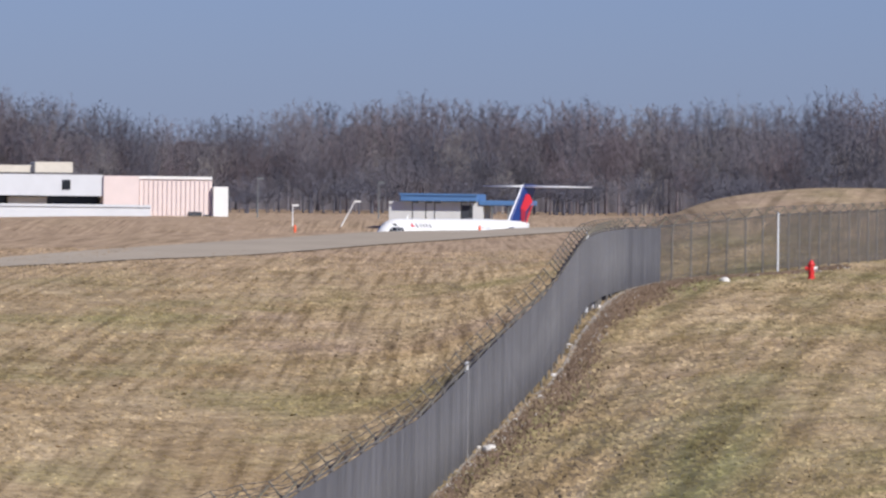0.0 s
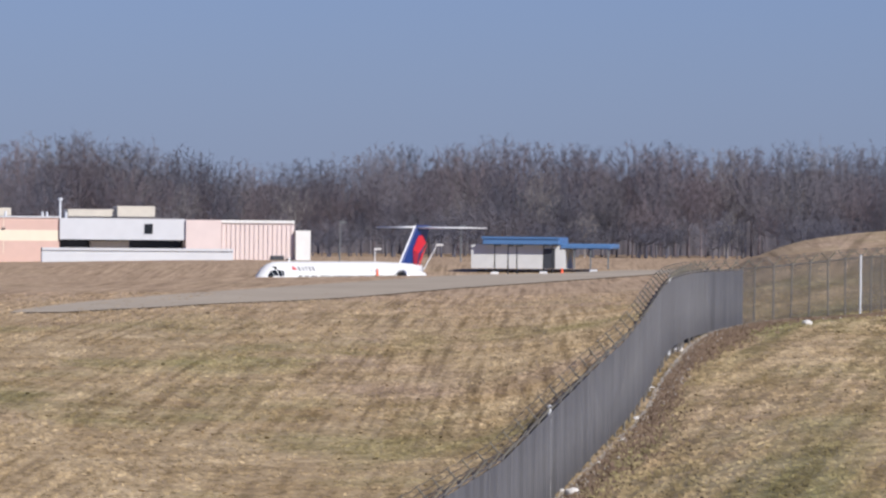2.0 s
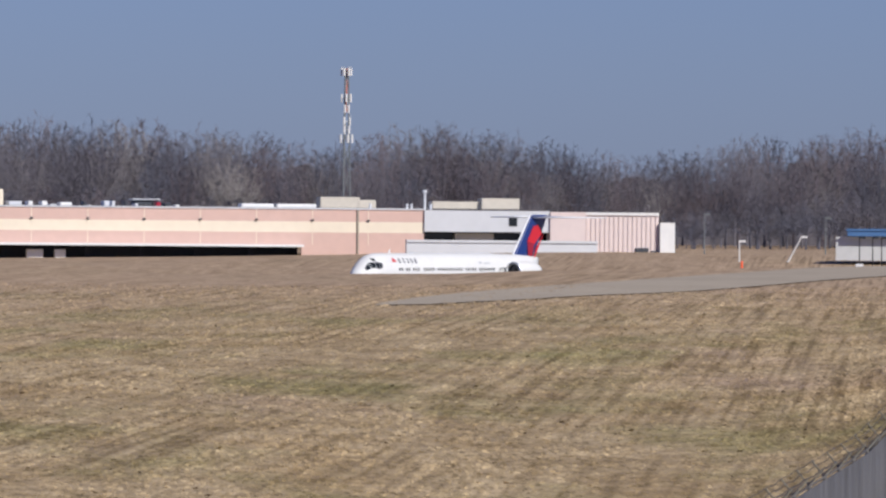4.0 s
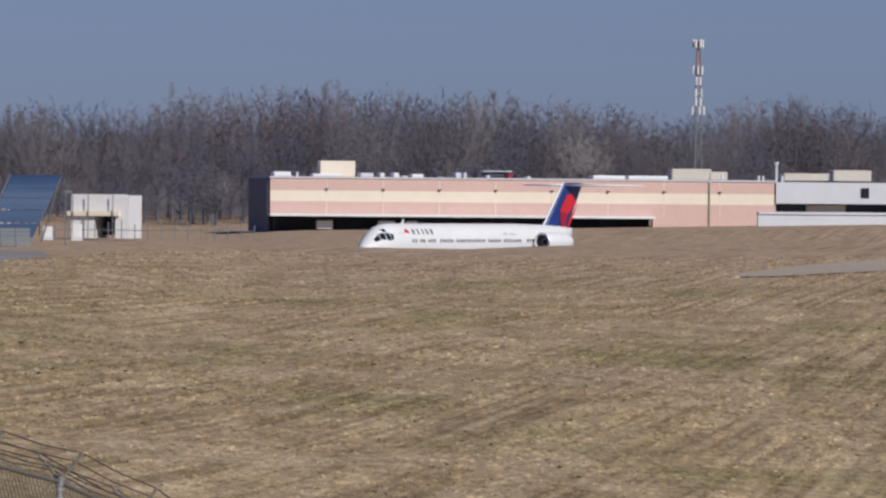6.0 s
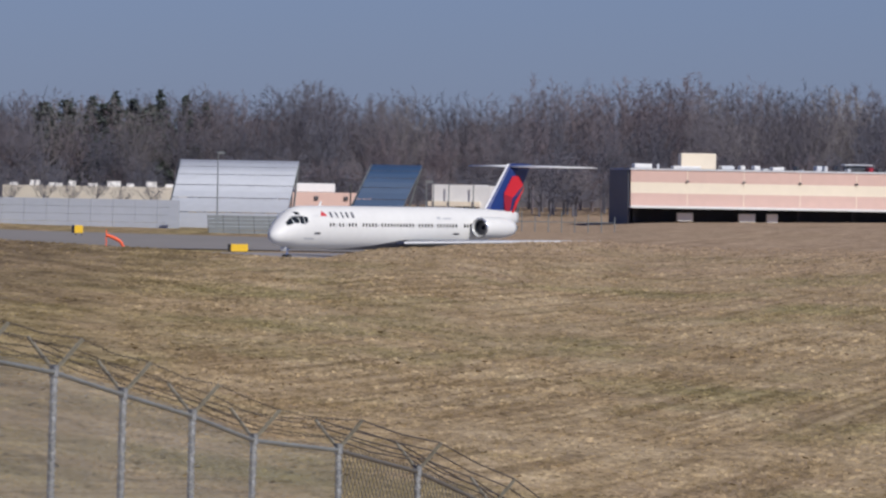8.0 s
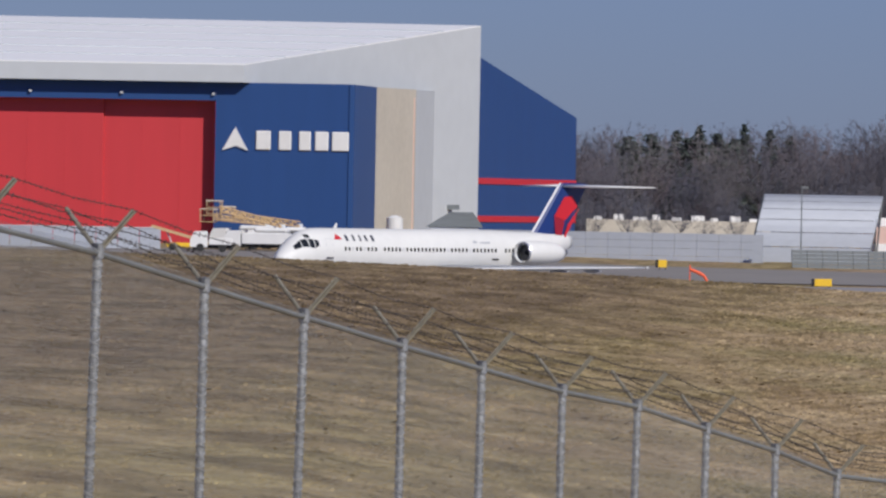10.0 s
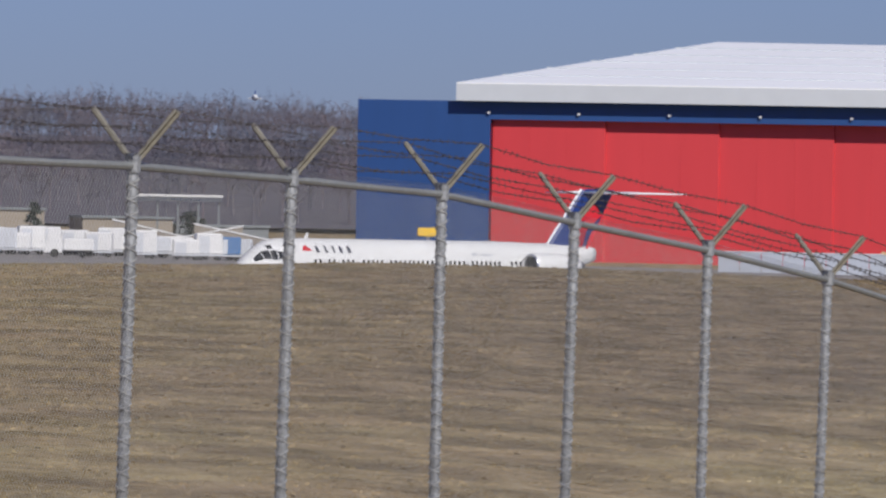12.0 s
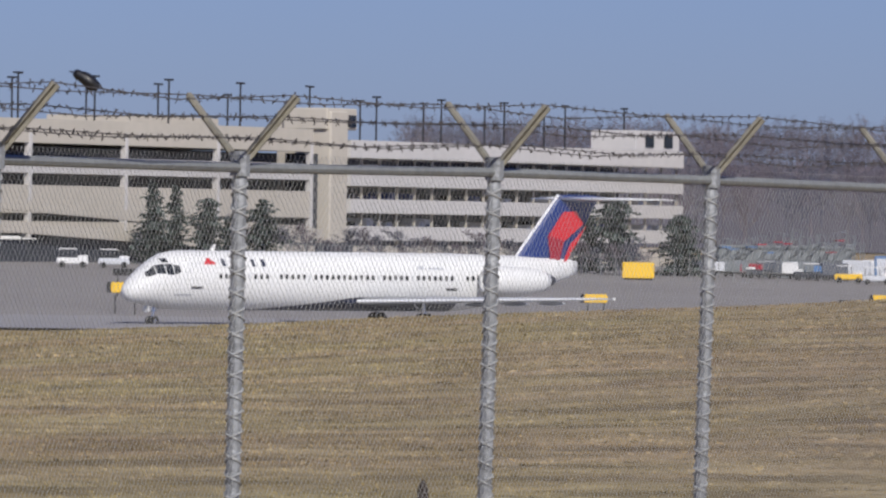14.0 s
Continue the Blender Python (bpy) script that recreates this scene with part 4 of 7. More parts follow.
    part("soffit", bm, M_LTGREY, hangar, "grey soffit")
    # recess beside the corner pier
    a, b = P(-6.755, 1006, 0), P(-6.47, 1022, 0)
    slab("recess_wall", a, b, 0, zu - 0.02, 0, zu - 0.02, M_BEIGE, "beige recess wall", 0.4)
    slab("return_wall", b, (kn.x, kn.y, 0), 0, zu - 0.03, 0, zu - 0.03, M_SILVER, "pale grey return wall", 0.4)
    q = Vector(a).lerp(Vector(b), 0.97)
    part("recess_stripe", boxes((q.x - 0.07, q.x + 0.07, q.y - 0.4, q.y - 0.2, 0, 18)), M_PINK, hangar, "thin faded red downpipe")
    # body behind, and the lower wing
    e0, e1 = P(-11.7, 1025, 0), P(-9.5, 1062, 0)
    slab("left_return", (0.2, 1.2, 0), e1, 0, T - 0.1, 0, T - 0.1, M_HANGBLUE, "blue return wall")
    a, b = P(-6.045, 1047, 0), P(-5.38, 1085, 0)
    slab("rear_wing", a, b, 0, 23.55, 0, 16.6, M_HANGBLUE, "blue rear wing", 20)
    for z in (7.85, 3.15):
        c, d = Vector(a), Vector(b)
        n = Vector(((d - c).y, -(d - c).x, 0)).normalized() * 0.12
        bm = bmesh.new()
        loft(bm, [[(p.x + n.x * f, p.y + n.y * f, zz) for f, zz in ((0, z), (1, z), (1, z + 0.75), (0, z + 0.75))] for p in (c, d)])
        part("red_band", bm, M_RED, hangar, "red band")
    part("wall_louvre", boxes((br[0] - 3.0, br[0] - 1.2, br[1] - 8.2, br[1] - 7.6, 4.6, 5.2)), M_BARRIER2, hangar, "grey wall louvre")


build_hangar()


# ================= pink terminal building =================
def build_pink():
    m, L = between((-1.045, 1200), (3.97, 1215), -1.4)
    b = thing("terminal_building", m, "long low pink and cream building with roof plant", "building")

    def X(az):
        o, u, w = m.translation, m.to_3x3() @ Vector((1, 0, 0)), bearing(az, 1)
        return (o.y * w.x - o.x * w.y) / (u.x * w.y - u.y * w.x)
    T = 7.35
    x1, x2, x3 = X(2.38), X(3.23), X(3.47)
    xo = X(1.55)
    for nm, z0, z1, mt, lab in (("wall_band", 5.6, T, M_PINK, "pink band"), ("wall_band", 4.05, 5.6, M_CREAM, "cream band"), ("wall_band", 2.3, 4.05, M_PINK, "pink band")):
        part(nm, boxes((0, x1, 0, 30, z0, z1)), mt, b, lab)
    part("parapet", boxes((-0.1, x1, -0.15, 30, T, T + 0.22)), M_LTGREY, b)
    for k in range(1, 9):
        x = x1 * k / 9
        part("panel_joint", boxes((x - 0.05, x + 0.05, -0.03, 0.02, 2.3, T)), M_CREAM, b)
        part("wall_lamp", boxes((x - 0.2, x + 0.2, -0.25, 0, 5.7, 5.9)), M_DARK, b)
    part("overhang_edge", boxes((-0.2, xo, -2.6, 0.0, 1.95, 2.3)), M_OFFWHITE, b, "pale overhang edge")
    # back and floor near-black: the dock's shade is put into the colour
    part("dock_shade", boxes((0, xo, 4, 5, -0.6, 2.3), (0, xo, -2.4, 4, -0.7, -0.5)), M_DARK, b, "near-black back and floor painted as shade in the loading dock")
    part("lower_wall", boxes((xo, x1, 0, 1, 0, 2.3)), M_PINK, b, "pink lower wall")
    for k in range(7):
        x = 0.5 + k * xo / 7
        # columns take the same near-black for the shade under the overhang
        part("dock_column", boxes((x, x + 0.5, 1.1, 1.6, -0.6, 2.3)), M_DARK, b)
    # plain white boxes added for vans parked along the dock
    for x, w in ((6.6, 2.3), (15.4, 2.4), (19.4, 1.6)):
        part("dock_van", boxes((x, x + w, -0.6, 0.4, 0.1, 1.35), bev=0.1), M_OFFWHITE, b, "plain white box standing for a van at the dock")
    part("downpipe", boxes((X(1.93) - 0.1, X(1.93) + 0.1, -0.2, 0, 0, T)), M_ARM, b)
    # grey section with a recessed strip of glass
    part("grey_upper", boxes((x1, x2, -0.4, 28, 4.3, T)), M_LTGREY, b, "light grey upper wall")
    part("strip_glazing", boxes((x1, x2, 2.5, 3, 2.6, 4.3)), M_GLASS, b, "dark strip glazing")
    part("brown_infill", boxes((X(2.6), X(2.86), 1.0, 2.4, 2.6, 4.1)), M_BEIGE, b)
    part("grey_window", boxes((X(2.98) - .6, X(2.98) + .6, -0.5, -0.3, 5.2, 6.6)), M_GLASS, b)
    part("lower_infill", boxes((x1, x2, 0, 3, 0, 2.6)), M_BEIGE, b)
    part("pink_block", boxes((x2, x3, -0.8, 28, 0, T - 0.1)), M_PALEPINK, b, "plain pink block")
    bm = bmesh.new()
    box(bm, x3, L, 0, 28, 0, T - 0.5)
    block = part("ribbed_block", bm, M_PALEPINK, b, "pale pink ribbed block")
    for k in range(16):
        x = x3 + (L - x3) * (k + 0.3) / 16
        part("rib", boxes((x, x + 0.25, -0.14, 0.05, 0.2, T - 0.7)), M_PALEPINK, block)
    part("block_parapet", boxes((x3, L, -0.25, 28, T - 0.5, T - 0.1)), M_OFFWHITE, b)
    part("service_door", boxes((L - 3.4, L - 1.5, -0.3, 0.05, 0, 2.2)), M_DARK, b)
    part("service_door", boxes((L - 1.2, L - 0.3, -0.3, 0.05, 0, 1.8)), M_DARK, b)
    part("white_annex", boxes((L + 0.05, L + 2.2, -1, 16, 0, T - 1.5)), M_OFFWHITE, b, "white annex")
    part("low_front_wall", boxes((X(2.16), X(3.44), -14, -13, 0, 3.0), (X(2.16), X(3.44), -14.2, -12.8, 2.8, 3.15)), M_LTGREY, b, "pale low front wall")
    # end wall faces away from the sun; the slate colour carries its shade
    part("end_wall", boxes((-0.35, -0.05, 0.4, 29, -0.6, T)), M_SLATE, b, "end wall with its shade painted slate-grey")
    # roof plant
    def plant(az0, az1, h, y, mt, lab, z0=T + 0.2):
        part("roof_unit", boxes((X(az0), X(az1), y, y + 4, z0, z0 + h), bev=0.12), mt, b, lab)
    plant(-0.68, -0.44, 2.3, 6, M_CREAM, "cream roof house")
    plant(-0.74, -0.55, 0.45, 4, M_OFFWHITE, "white duct")
    plant(-1.0, -0.88, 0.7, 5, M_OFFWHITE, "white fan unit")
    plant(-0.41, -0.32, 0.6, 5, M_LTGREY, "grey roof unit")
    plant(-0.06, 0.02, 0.5, 5, M_OFFWHITE, "white roof unit")
    rnd = random.Random(5)
    for k in range(15):
        a = -0.25 + k * 0.07
        plant(a, a + rnd.uniform(0.015, 0.045), rnd.uniform(0.2, 0.8), rnd.uniform(4, 12), rnd.choice((M_OFFWHITE, M_LTGREY, M_DKRED, M_DARK)), "roof plant")
    plant(0.46, 0.62, 0.9, 8, M_DARK, "dark roof vent housing")
    plant(0.44, 0.64, 0.2, 7.6, M_LTGREY, "grey vent cap", T + 1.1)
    plant(1.18, 1.40, 0.55, 6, M_OFFWHITE, "white air handler")
    plant(1.42, 1.69, 0.55, 6, M_OFFWHITE, "white air handler")
    plant(1.73, 2.0, 1.6, 8, M_BEIGE, "beige roof house")
    plant(1.98, 2.11, 1.2, 8, M_BEIGE, "beige roof house")
    plant(2.5, 2.83, 1.1, 9, M_BEIGE, "beige roof plant")
    plant(2.83, 3.09, 1.6, 8, M_BEIGE, "beige roof house")
    for a in (2.05, 2.3, 2.33, 2.42, -0.84, 2.46):
        x = X(a)
        bm = bmesh.new()
        tube(bm, (x, 5, T), (x, 5, T + (2.5 if a == 2.42 else 0.9)), 0.18, n=8)
        if a == 2.42:
            tube(bm, (x, 5, T + 2.5), (x, 5, T + 2.9), 0.35, n=8)
        part("vent_pipe", bm, M_LTGREY, b)


build_pink()


# ================= other buildings =================
def build_blue_roofed():
    m, L = between((5.2, 1092), (6.12, 1090), 0.1)
    b = thing("blue_roofed_shed", m, "open grey building with a shallow blue metal roof", "building")
    part("roof", boxes((1.0, L * 0.62, -1, 10, 2.75, 3.75), bev=0.1), M_BLUEROOF, b, "shallow blue metal roof")
    part("roof_edge", boxes((0.9, L * 0.62 + 0.1, -1.15, -1.0, 3.55, 3.8)), M_BLUEROOF, b)
    part("canopy", boxes((L * 0.62 + 0.1, L, 0, 10, 2.3, 2.95), bev=0.1), M_BLUEROOF, b, "lower blue canopy")
    part("back_wall", boxes((-0.6, L * 0.66, 0.2, 9, -0.3, 2.74)), M_PALEWALL, b, "pale grey-beige wall panels")
    part("doorway", boxes((L * 0.5, L * 0.585, 0.12, 0.3, -0.3, 2.3)), M_DARK, b, "dark doorway")
    for x in (L * 0.72, L * 0.84, L * 0.97):
        part("column", boxes((x, x + 0.18, 0.3, 0.5, -0.3, 2.3)), M_BARRIER2, b)


def curved_barrier(name, az0, az1, d, base, h, lean, material, label, slant=0.22):
    m, L = between((az0, d), (az1, d), base)
    b = thing(name, m, label, "barrier")
    prof = [(lean * (k / 8) ** 2, h * math.sin(math.pi / 2 * (0.15 + 0.85 * k / 8))) for k in range(9)]
    z0 = prof[0][1]
    rows = 7
    for r in range(rows):
        bm = bmesh.new()
        f0, f1 = r * 8 / rows, (r + 1) * 8 / rows - 0.06
        ring = []
        for f in (f0, (f0 + f1) / 2, f1):
            y, z = np.interp(f, range(9), [p[0] for p in prof]), np.interp(f, range(9), [p[1] for p in prof]) - z0 + 0.3
            ring.append((y, z))
        out = []
        for x in (0, L):
            sx = slant * h
            out.append([(x + sx * (z / h), y, z) for y, z in ring] + [(x + sx * (z / h), y + 0.25, z) for y, z in ring[::-1]])
        loft(bm, out)
        part("barrier_sheet", bm, material, b)
    n = max(3, int(L / 3))
    for k in range(n + 1):
        x = L * k / n
        bm = bmesh.new()
        for a, c in zip(prof, prof[1:]):
            tube(bm, (x + slant * (a[1] - z0), a[0] + 0.5, a[1] - z0 + 0.2), (x + slant * (c[1] - z0), c[0] + 0.5, c[1] - z0 + 0.2), 0.14, n=5)
        tube(bm, (x + slant * (h - z0), lean + 0.5, h - z0), (x + 1.0, lean + 1.6, -1.0), 0.12, n=5)
        tube(bm, (x + 0.1 * h, lean * 0.3 + 0.5, h * 0.55), (x + 1.0, lean + 1.6, 0.6), 0.1, n=5)
        part("frame_rib", bm, M_BARRIER2, b, "braced steel rib")
    return b


def build_barriers():
    curved_barrier("blast_deflector", -4.20, -3.40, 1010, -2.4, 10.6, 3.6, M_BARRIER, "tall curved galvanised blast deflector on the apron")
    curved_barrier("blast_deflector", -3.0, -2.66, 1015, -2.0, 9.8, 4.2, M_BLUEBAR, "curved dark blue blast deflector with braced end", 0.46)
    m, L = between((-6.2, 1000), (-4.1, 995), -2.4)
    b = thing("noise_wall", m, "low pale corrugated wall along the apron", "wall")
    n = 14
    for k in range(n):
        for r in range(4):
            part("wall_panel", boxes((L * k / n, L * (k + 1) / n - 0.03, 0.05 * r, 0.05 * r + 0.3, 0.9 * r, 0.9 * r + 0.87)), M_BARRIER, b)
    m, L = between((-3.9, 960), (-2.66, 965), -2.4)
    b = thing("corrugated_wall", m, "weathered green-grey corrugated low wall", "wall")
    for k in range(12):
        for r in range(5):
            part("wall_panel", boxes((L * k / 12, L * (k + 1) / 12 - 0.05, 0.12 * r, 0.12 * r + 0.3, 0.42 * r, 0.42 * r + 0.38)), M_BARRIER2, b)


def build_white_block():
    m, L = between((-2.39, 1062), (-2.0, 1060), -1.6)
    b = thing("white_service_building", m, "small white building with a dark opening", "building")
    part("wall", boxes((0, 2.0, 0, 6, -0.4, 5.1), (L - 1.8, L, 0, 6, -0.4, 5.0), (2.0, L - 1.8, 0, 6, 2.4, 5.1), (2.0, 3.0, 0, 6, -0.4, 2.4)), M_OFFWHITE, b, "white walls")
    part("beam", boxes((-0.4, L - 1.2, -0.5, 0, 2.4, 3.0)), M_CREAM, b, "cream beam")
    # near-black sheet set back in the bay paints the shade inside
    part("opening", boxes((2.0, L - 1.8, 4, 4.5, 0, 2.9)), M_DARK, b, "dark opening")
    for x in (0.3, 2.3, L - 2.0):
        part("post", boxes((x, x + 0.1, -0.7, -0.58, -0.4, 5.2)), M_BARRIER2, b)
    for k in range(2):
        m2 = facing(-2.55 + k * 0.2, 1045, -1.8)
        g = thing("utility_cabinet", m2, "pale utility cabinet on the grass", "cabinet", "cabinets by the white building")
        part("body", boxes((-0.6, 0.6, -0.4, 0.4, 0, 1.3 + 0.3 * (k % 2)), bev=0.06), M_OFFWHITE, g)
        part("plinth", boxes((-0.7, 0.7, -0.5, 0.5, -0.6, 0.02)), M_LTGREY, g)
    f = thing("yard_fence", Matrix(), "low pipe fence round the service yard", "fence")
    for k in range(16):
        p = bearing(-2.5 + 0.09 * k, 1050, -2.2)
        bm = bmesh.new()
        tube(bm, p, p + Vector((0, 0, 2.0 + 0.3 * (k % 3))), 0.07, n=6)
        part("post", bm, M_BARRIER2, f)
        if k < 15:
            q = bearing(-2.5 + 0.09 * (k + 1), 1050, -2.2)
            bm = bmesh.new()
            tube(bm, p + Vector((0, 0, 1.3)), q + Vector((0, 0, 1.3)), 0.05, n=6)
            part("rail", bm, M_BARRIER2, f)
    m, L = between((-3.35, 1120), (-2.8, 1122), -1.5)
    b = thing("low_pink_building", m, "low pink building behind the barriers", "building")
    part("wall", boxes((0, L, 0, 10, 1.4, 3.6)), M_PINK, b)
    part("white_base", boxes((0, L, -0.1, 10, 0, 1.4)), M_OFFWHITE, b, "white base")
    part("roof_unit", boxes((L * 0.1, L * 0.6, 3, 7, 3.6, 4.8), bev=0.1), M_OFFWHITE, b)
    for x in (3.2, 7.2):
        part("window", boxes((x, x + 0.5, -0.2, 0, 2.6, 3.1)), M_DARK, b)
    m, L = between((-5.3, 1130), (-4.05, 1130), -1.5)
    b = thing("low_beige_building", m, "low beige building behind the noise wall", "building")
    part("wall", boxes((0, L, 0, 10, 0, 3.9)), M_BEIGE, b)
    part("dark_base", boxes((-0.1, L + .1, -0.1, 0.1, 0, 2.2)), M_DARK, b)
    for k in range(9):
        part("roof_unit", boxes((1 + L * k / 9.5, 2 + L * k / 9.5 + (k % 3) * 0.4, 1, 3, 3.9, 4.3 + 0.3 * (k % 2))), M_OFFWHITE, b)


def build_garage():
    # right-hand wing
    m, L = between((-18.42, 905), (-16.165, 985), 0.2)
    g = thing("parking_garage", m, "multi-storey concrete parking garage with lamp posts on its roof", "garage")
    for k, (z0, z1) in enumerate(((11.7, 13.6), (8.7, 10.2), (5.8, 7.3), (2.9, 4.4))):
        part("spandrel", boxes((0, L, -0.3, 0.2, z0, z1)), M_GARAGE2, g, "pale concrete spandrel")
        part("deck", boxes((0, L, 0.2, 30, z0, z0 + 0.3)), M_GARAGE, g)
    # a near-black sheet some metres in paints the decks' inner shade
    part("deep_shade", boxes((0, L, 8, 8.4, 0, 11.8)), M_DARK, g, "near-black sheet painted as shade within the decks")
    part("base_wall", boxes((0, L, -0.2, 0.4, -1.5, 2.3)), M_GARAGE, g, "concrete base wall")
    n = 20
    for k in range(n + 1):
        x = L * k / n
        part("mullion", boxes((x - 0.09, x + 0.09, 0.45, 0.7, 2.0, 11.8)), M_GARAGE, g)
    rnd = random.Random(12)
    for k in range(70):
        x, lv = rnd.uniform(0, L - 2), rnd.choice((4.4, 7.3, 10.2))
        part("parked_car", boxes((x, x + rnd.uniform(0.7, 1.8), 1.2, 4, lv - 0.6, lv + rnd.uniform(0.3, 0.9)), bev=0.15), rnd.choice((M_OFFWHITE, M_LTGREY, M_GLASS, M_NAVY)), g)
    part("stair_head", boxes((L * 0.86, L, 0.3, 6, 13.6, 15.9), bev=0.05), M_GARAGE2, g, "pale stair head")
    for x in (L * 0.89, L * 0.95):
        part("stair_window", boxes((x, x + 2.2, 0.15, 0.35, 14.0, 15.4)), M_GLASS, g)
    # stair tower
    part("stair_tower", boxes((-7.4, -3.2, -1.5, 5, -1.5, 16.6), bev=0.15), M_GARAGE, g, "concrete stair tower")
    part("tower_head", boxes((-7.8, -0.5, -1.2, 4, 14.6, 16.9), bev=0.1), M_GARAGE, g)
    part("tower_window", boxes((-2.6, -1.0, -1.35, -1.15, 14.9, 16.2)), M_GLASS, g)
    part("tower_infill", boxes((-3.2, 0, 0.6, 5, -1.5, 14.6)), M_GARAGE2, g)
    # left-hand wing
    W = 95.0
    x0, x1 = -9.2 - W, -9.2
    for z0, z1, mt in ((12.2, 14.6, M_GARAGE), (9.2, 10.9, M_GARAGE2), (5.2, 8.0, M_GARAGE), (3.2, 4.4, M_GARAGE)):
        part("spandrel", boxes((x0, x1, -0.3, 0.3, z0, z1)), mt, g, "concrete spandrel")
        part("deck", boxes((x0, x1, 0.3, 30, z0, z0 + 0.3)), M_GARAGE, g)
    # near-black boxes: shade painted behind the decks and in the gap
    part("deep_shade", boxes((x0, x1, 4, 4.4, 0, 12)), M_DARK, g, "near-black sheet painted as shade within the decks")
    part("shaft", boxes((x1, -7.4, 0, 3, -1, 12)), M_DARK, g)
    for k in range(5):
        x = x1 - 20.6 * k - (1.5 if k else 0.3)
        part("column", boxes((x - 0.32, x + 0.32, -0.36, 0.25, -1.5, 13.2), bev=0.04), M_GARAGE2, g, "pale concrete column")
    bm = bmesh.new()
    prism(bm, ((x0, 6.2), (x1 - 6, 3.0), (x1 - 6, 4.0), (x0, 7.3)), -4.6, -4.0)
    prism(bm, ((x0, 3.7), (x1 - 16, 1.2), (x1 - 16, 2.2), (x0, 4.8)), -8.6, -8.0)
    part("ramp_parapet", bm, M_GARAGE, g, "sloping ramp parapet")
    part("base_wall", boxes((x1 - 5, x1, -0.2, 0.4, -1.5, 3.2)), M_GARAGE, g)
    # upright near-black sheet that paints the shade under the ramps
    part("undercroft", boxes((x0, x1 - 5, -7.6, -7.2, -1.5, 2.6)), M_DARK, g, "near-black sheet painted as shade below the ramps")
    part("upper_deck_block", boxes((x1 - 22, x1 - 2, 10, 20, 14.6, 15.6)), M_GARAGE, g)
    # roof lamps
    for k in range(24):
        x = x0 + 4 + (L - x0) * k / 23.4
        h = (14.6 if x < 0 else 13.8)
        y = 4 + 14 * (k % 2)
        lamp = thing("roof_lamp_post", m @ pose(x, y, h), "dark lamp post on the garage roof", "lamp post", "garage lamp posts")
        bm = bmesh.new()
        tube(bm, (0, 0, -1.0), (0, 0, 4.6), 0.11, n=6)
        part("pole", bm, M_BLACK, lamp)
        part("lamp_head", boxes((-0.8, 0.8, -0.15, 0.15, 4.55, 4.75)), M_BLACK, lamp)


def build_mast():
    p = bearing(1.845, 1340, 0.5)
    mast = thing("phone_mast", pose(*p), "tall red and grey phone mast above the woods", "mast")
    bm = bmesh.new()
    for k in range(3):
        a = k * 2.094
        for z in range(0, 28, 4):
            r0, r1 = 0.9 - 0.022 * z, 0.9 - 0.022 * (z + 4)
            tube(bm, (r0 * math.cos(a), r0 * math.sin(a), z), (r1 * math.cos(a), r1 * math.sin(a), z + 4), 0.13, n=5)
            tube(bm, (r0 * math.cos(a), r0 * math.sin(a), z), (r1 * math.cos(a + 2.094), r1 * math.sin(a + 2.094), z + 4), 0.07, n=4)
    part("lattice", bm, M_BARRIER2, mast, "grey lattice legs")
    bm = bmesh.new()
    tube(bm, (0, 0, 21), (0, 0, 28), 0.2, n=6)
    part("top_pole", bm, M_REDWHITE, mast, "faded red top pole")
    for z, w, n in ((27.4, 0.75, 6), (23.2, 0.7, 4), (19.6, 0.6, 3), (16.8, 1.0, 5), (21.5, 0.4, 3), (18.2, 0.5, 3)):
        bm = bmesh.new()
        for k in range(n):
            a = 6.283 * k / n
            tube(bm, (w * math.cos(a), w * math.sin(a), z - 0.6), (w * math.cos(a), w * math.sin(a), z + 0.7), 0.17, n=6)
            tube(bm, (0, 0, z), (w * math.cos(a), w * math.sin(a), z), 0.06, n=4)
        part("antenna_ring", bm, M_OFFWHITE, mast, "pale panel antennas")


build_blue_roofed()
build_barriers()
build_white_block()
build_garage()
build_mast()


# ================= woods =================
def bare_tree(seed, height):
    """Segments of a leafless tree: start, end, two radii."""
    rnd = random.Random(seed)
    segs = []

    def grow(p, d, length, r, level):
        n = (3, 3, 2, 2, 1)[level]
        q = p
        for k in range(n):
            d = (d + Vector((rnd.uniform(-1, 1), rnd.uniform(-1, 1), rnd.uniform(-0.2, 0.5))) * (0.10 + 0.08 * level)).normalized()
            e = q + d * (length / n)
            r2 = r * (0.82 if level else 0.8)
            segs.append((q, e, r, r2))
            if level < 4:
                kids = (1 + (k > 0) * 2 if level == 0 else 2)
                for _ in range(kids):
                    a = rnd.uniform(0, 6.283)
                    spread = rnd.uniform(0.45, 0.95) if level else rnd.uniform(0.4, 0.8)
                    side = Vector((math.cos(a), math.sin(a), 0.0))
                    nd = (d * math.cos(spread) + side * math.sin(spread)).normalized()
                    grow(e, nd, length * rnd.uniform(0.42, 0.62) * (1 - 0.12 * k), r2 * 0.55, level + 1)
            q, r = e, r2
    grow(Vector((0, 0, -0.5)), Vector((0, 0, 1)), height * 0.62, height * 0.012 + 0.03, 0)
    top = max(s[1].z for s in segs)
    f = height / top
    return [(a * f, b * f, max(r, 0.026), max(s, 0.016)) for a, b, r, s in segs]


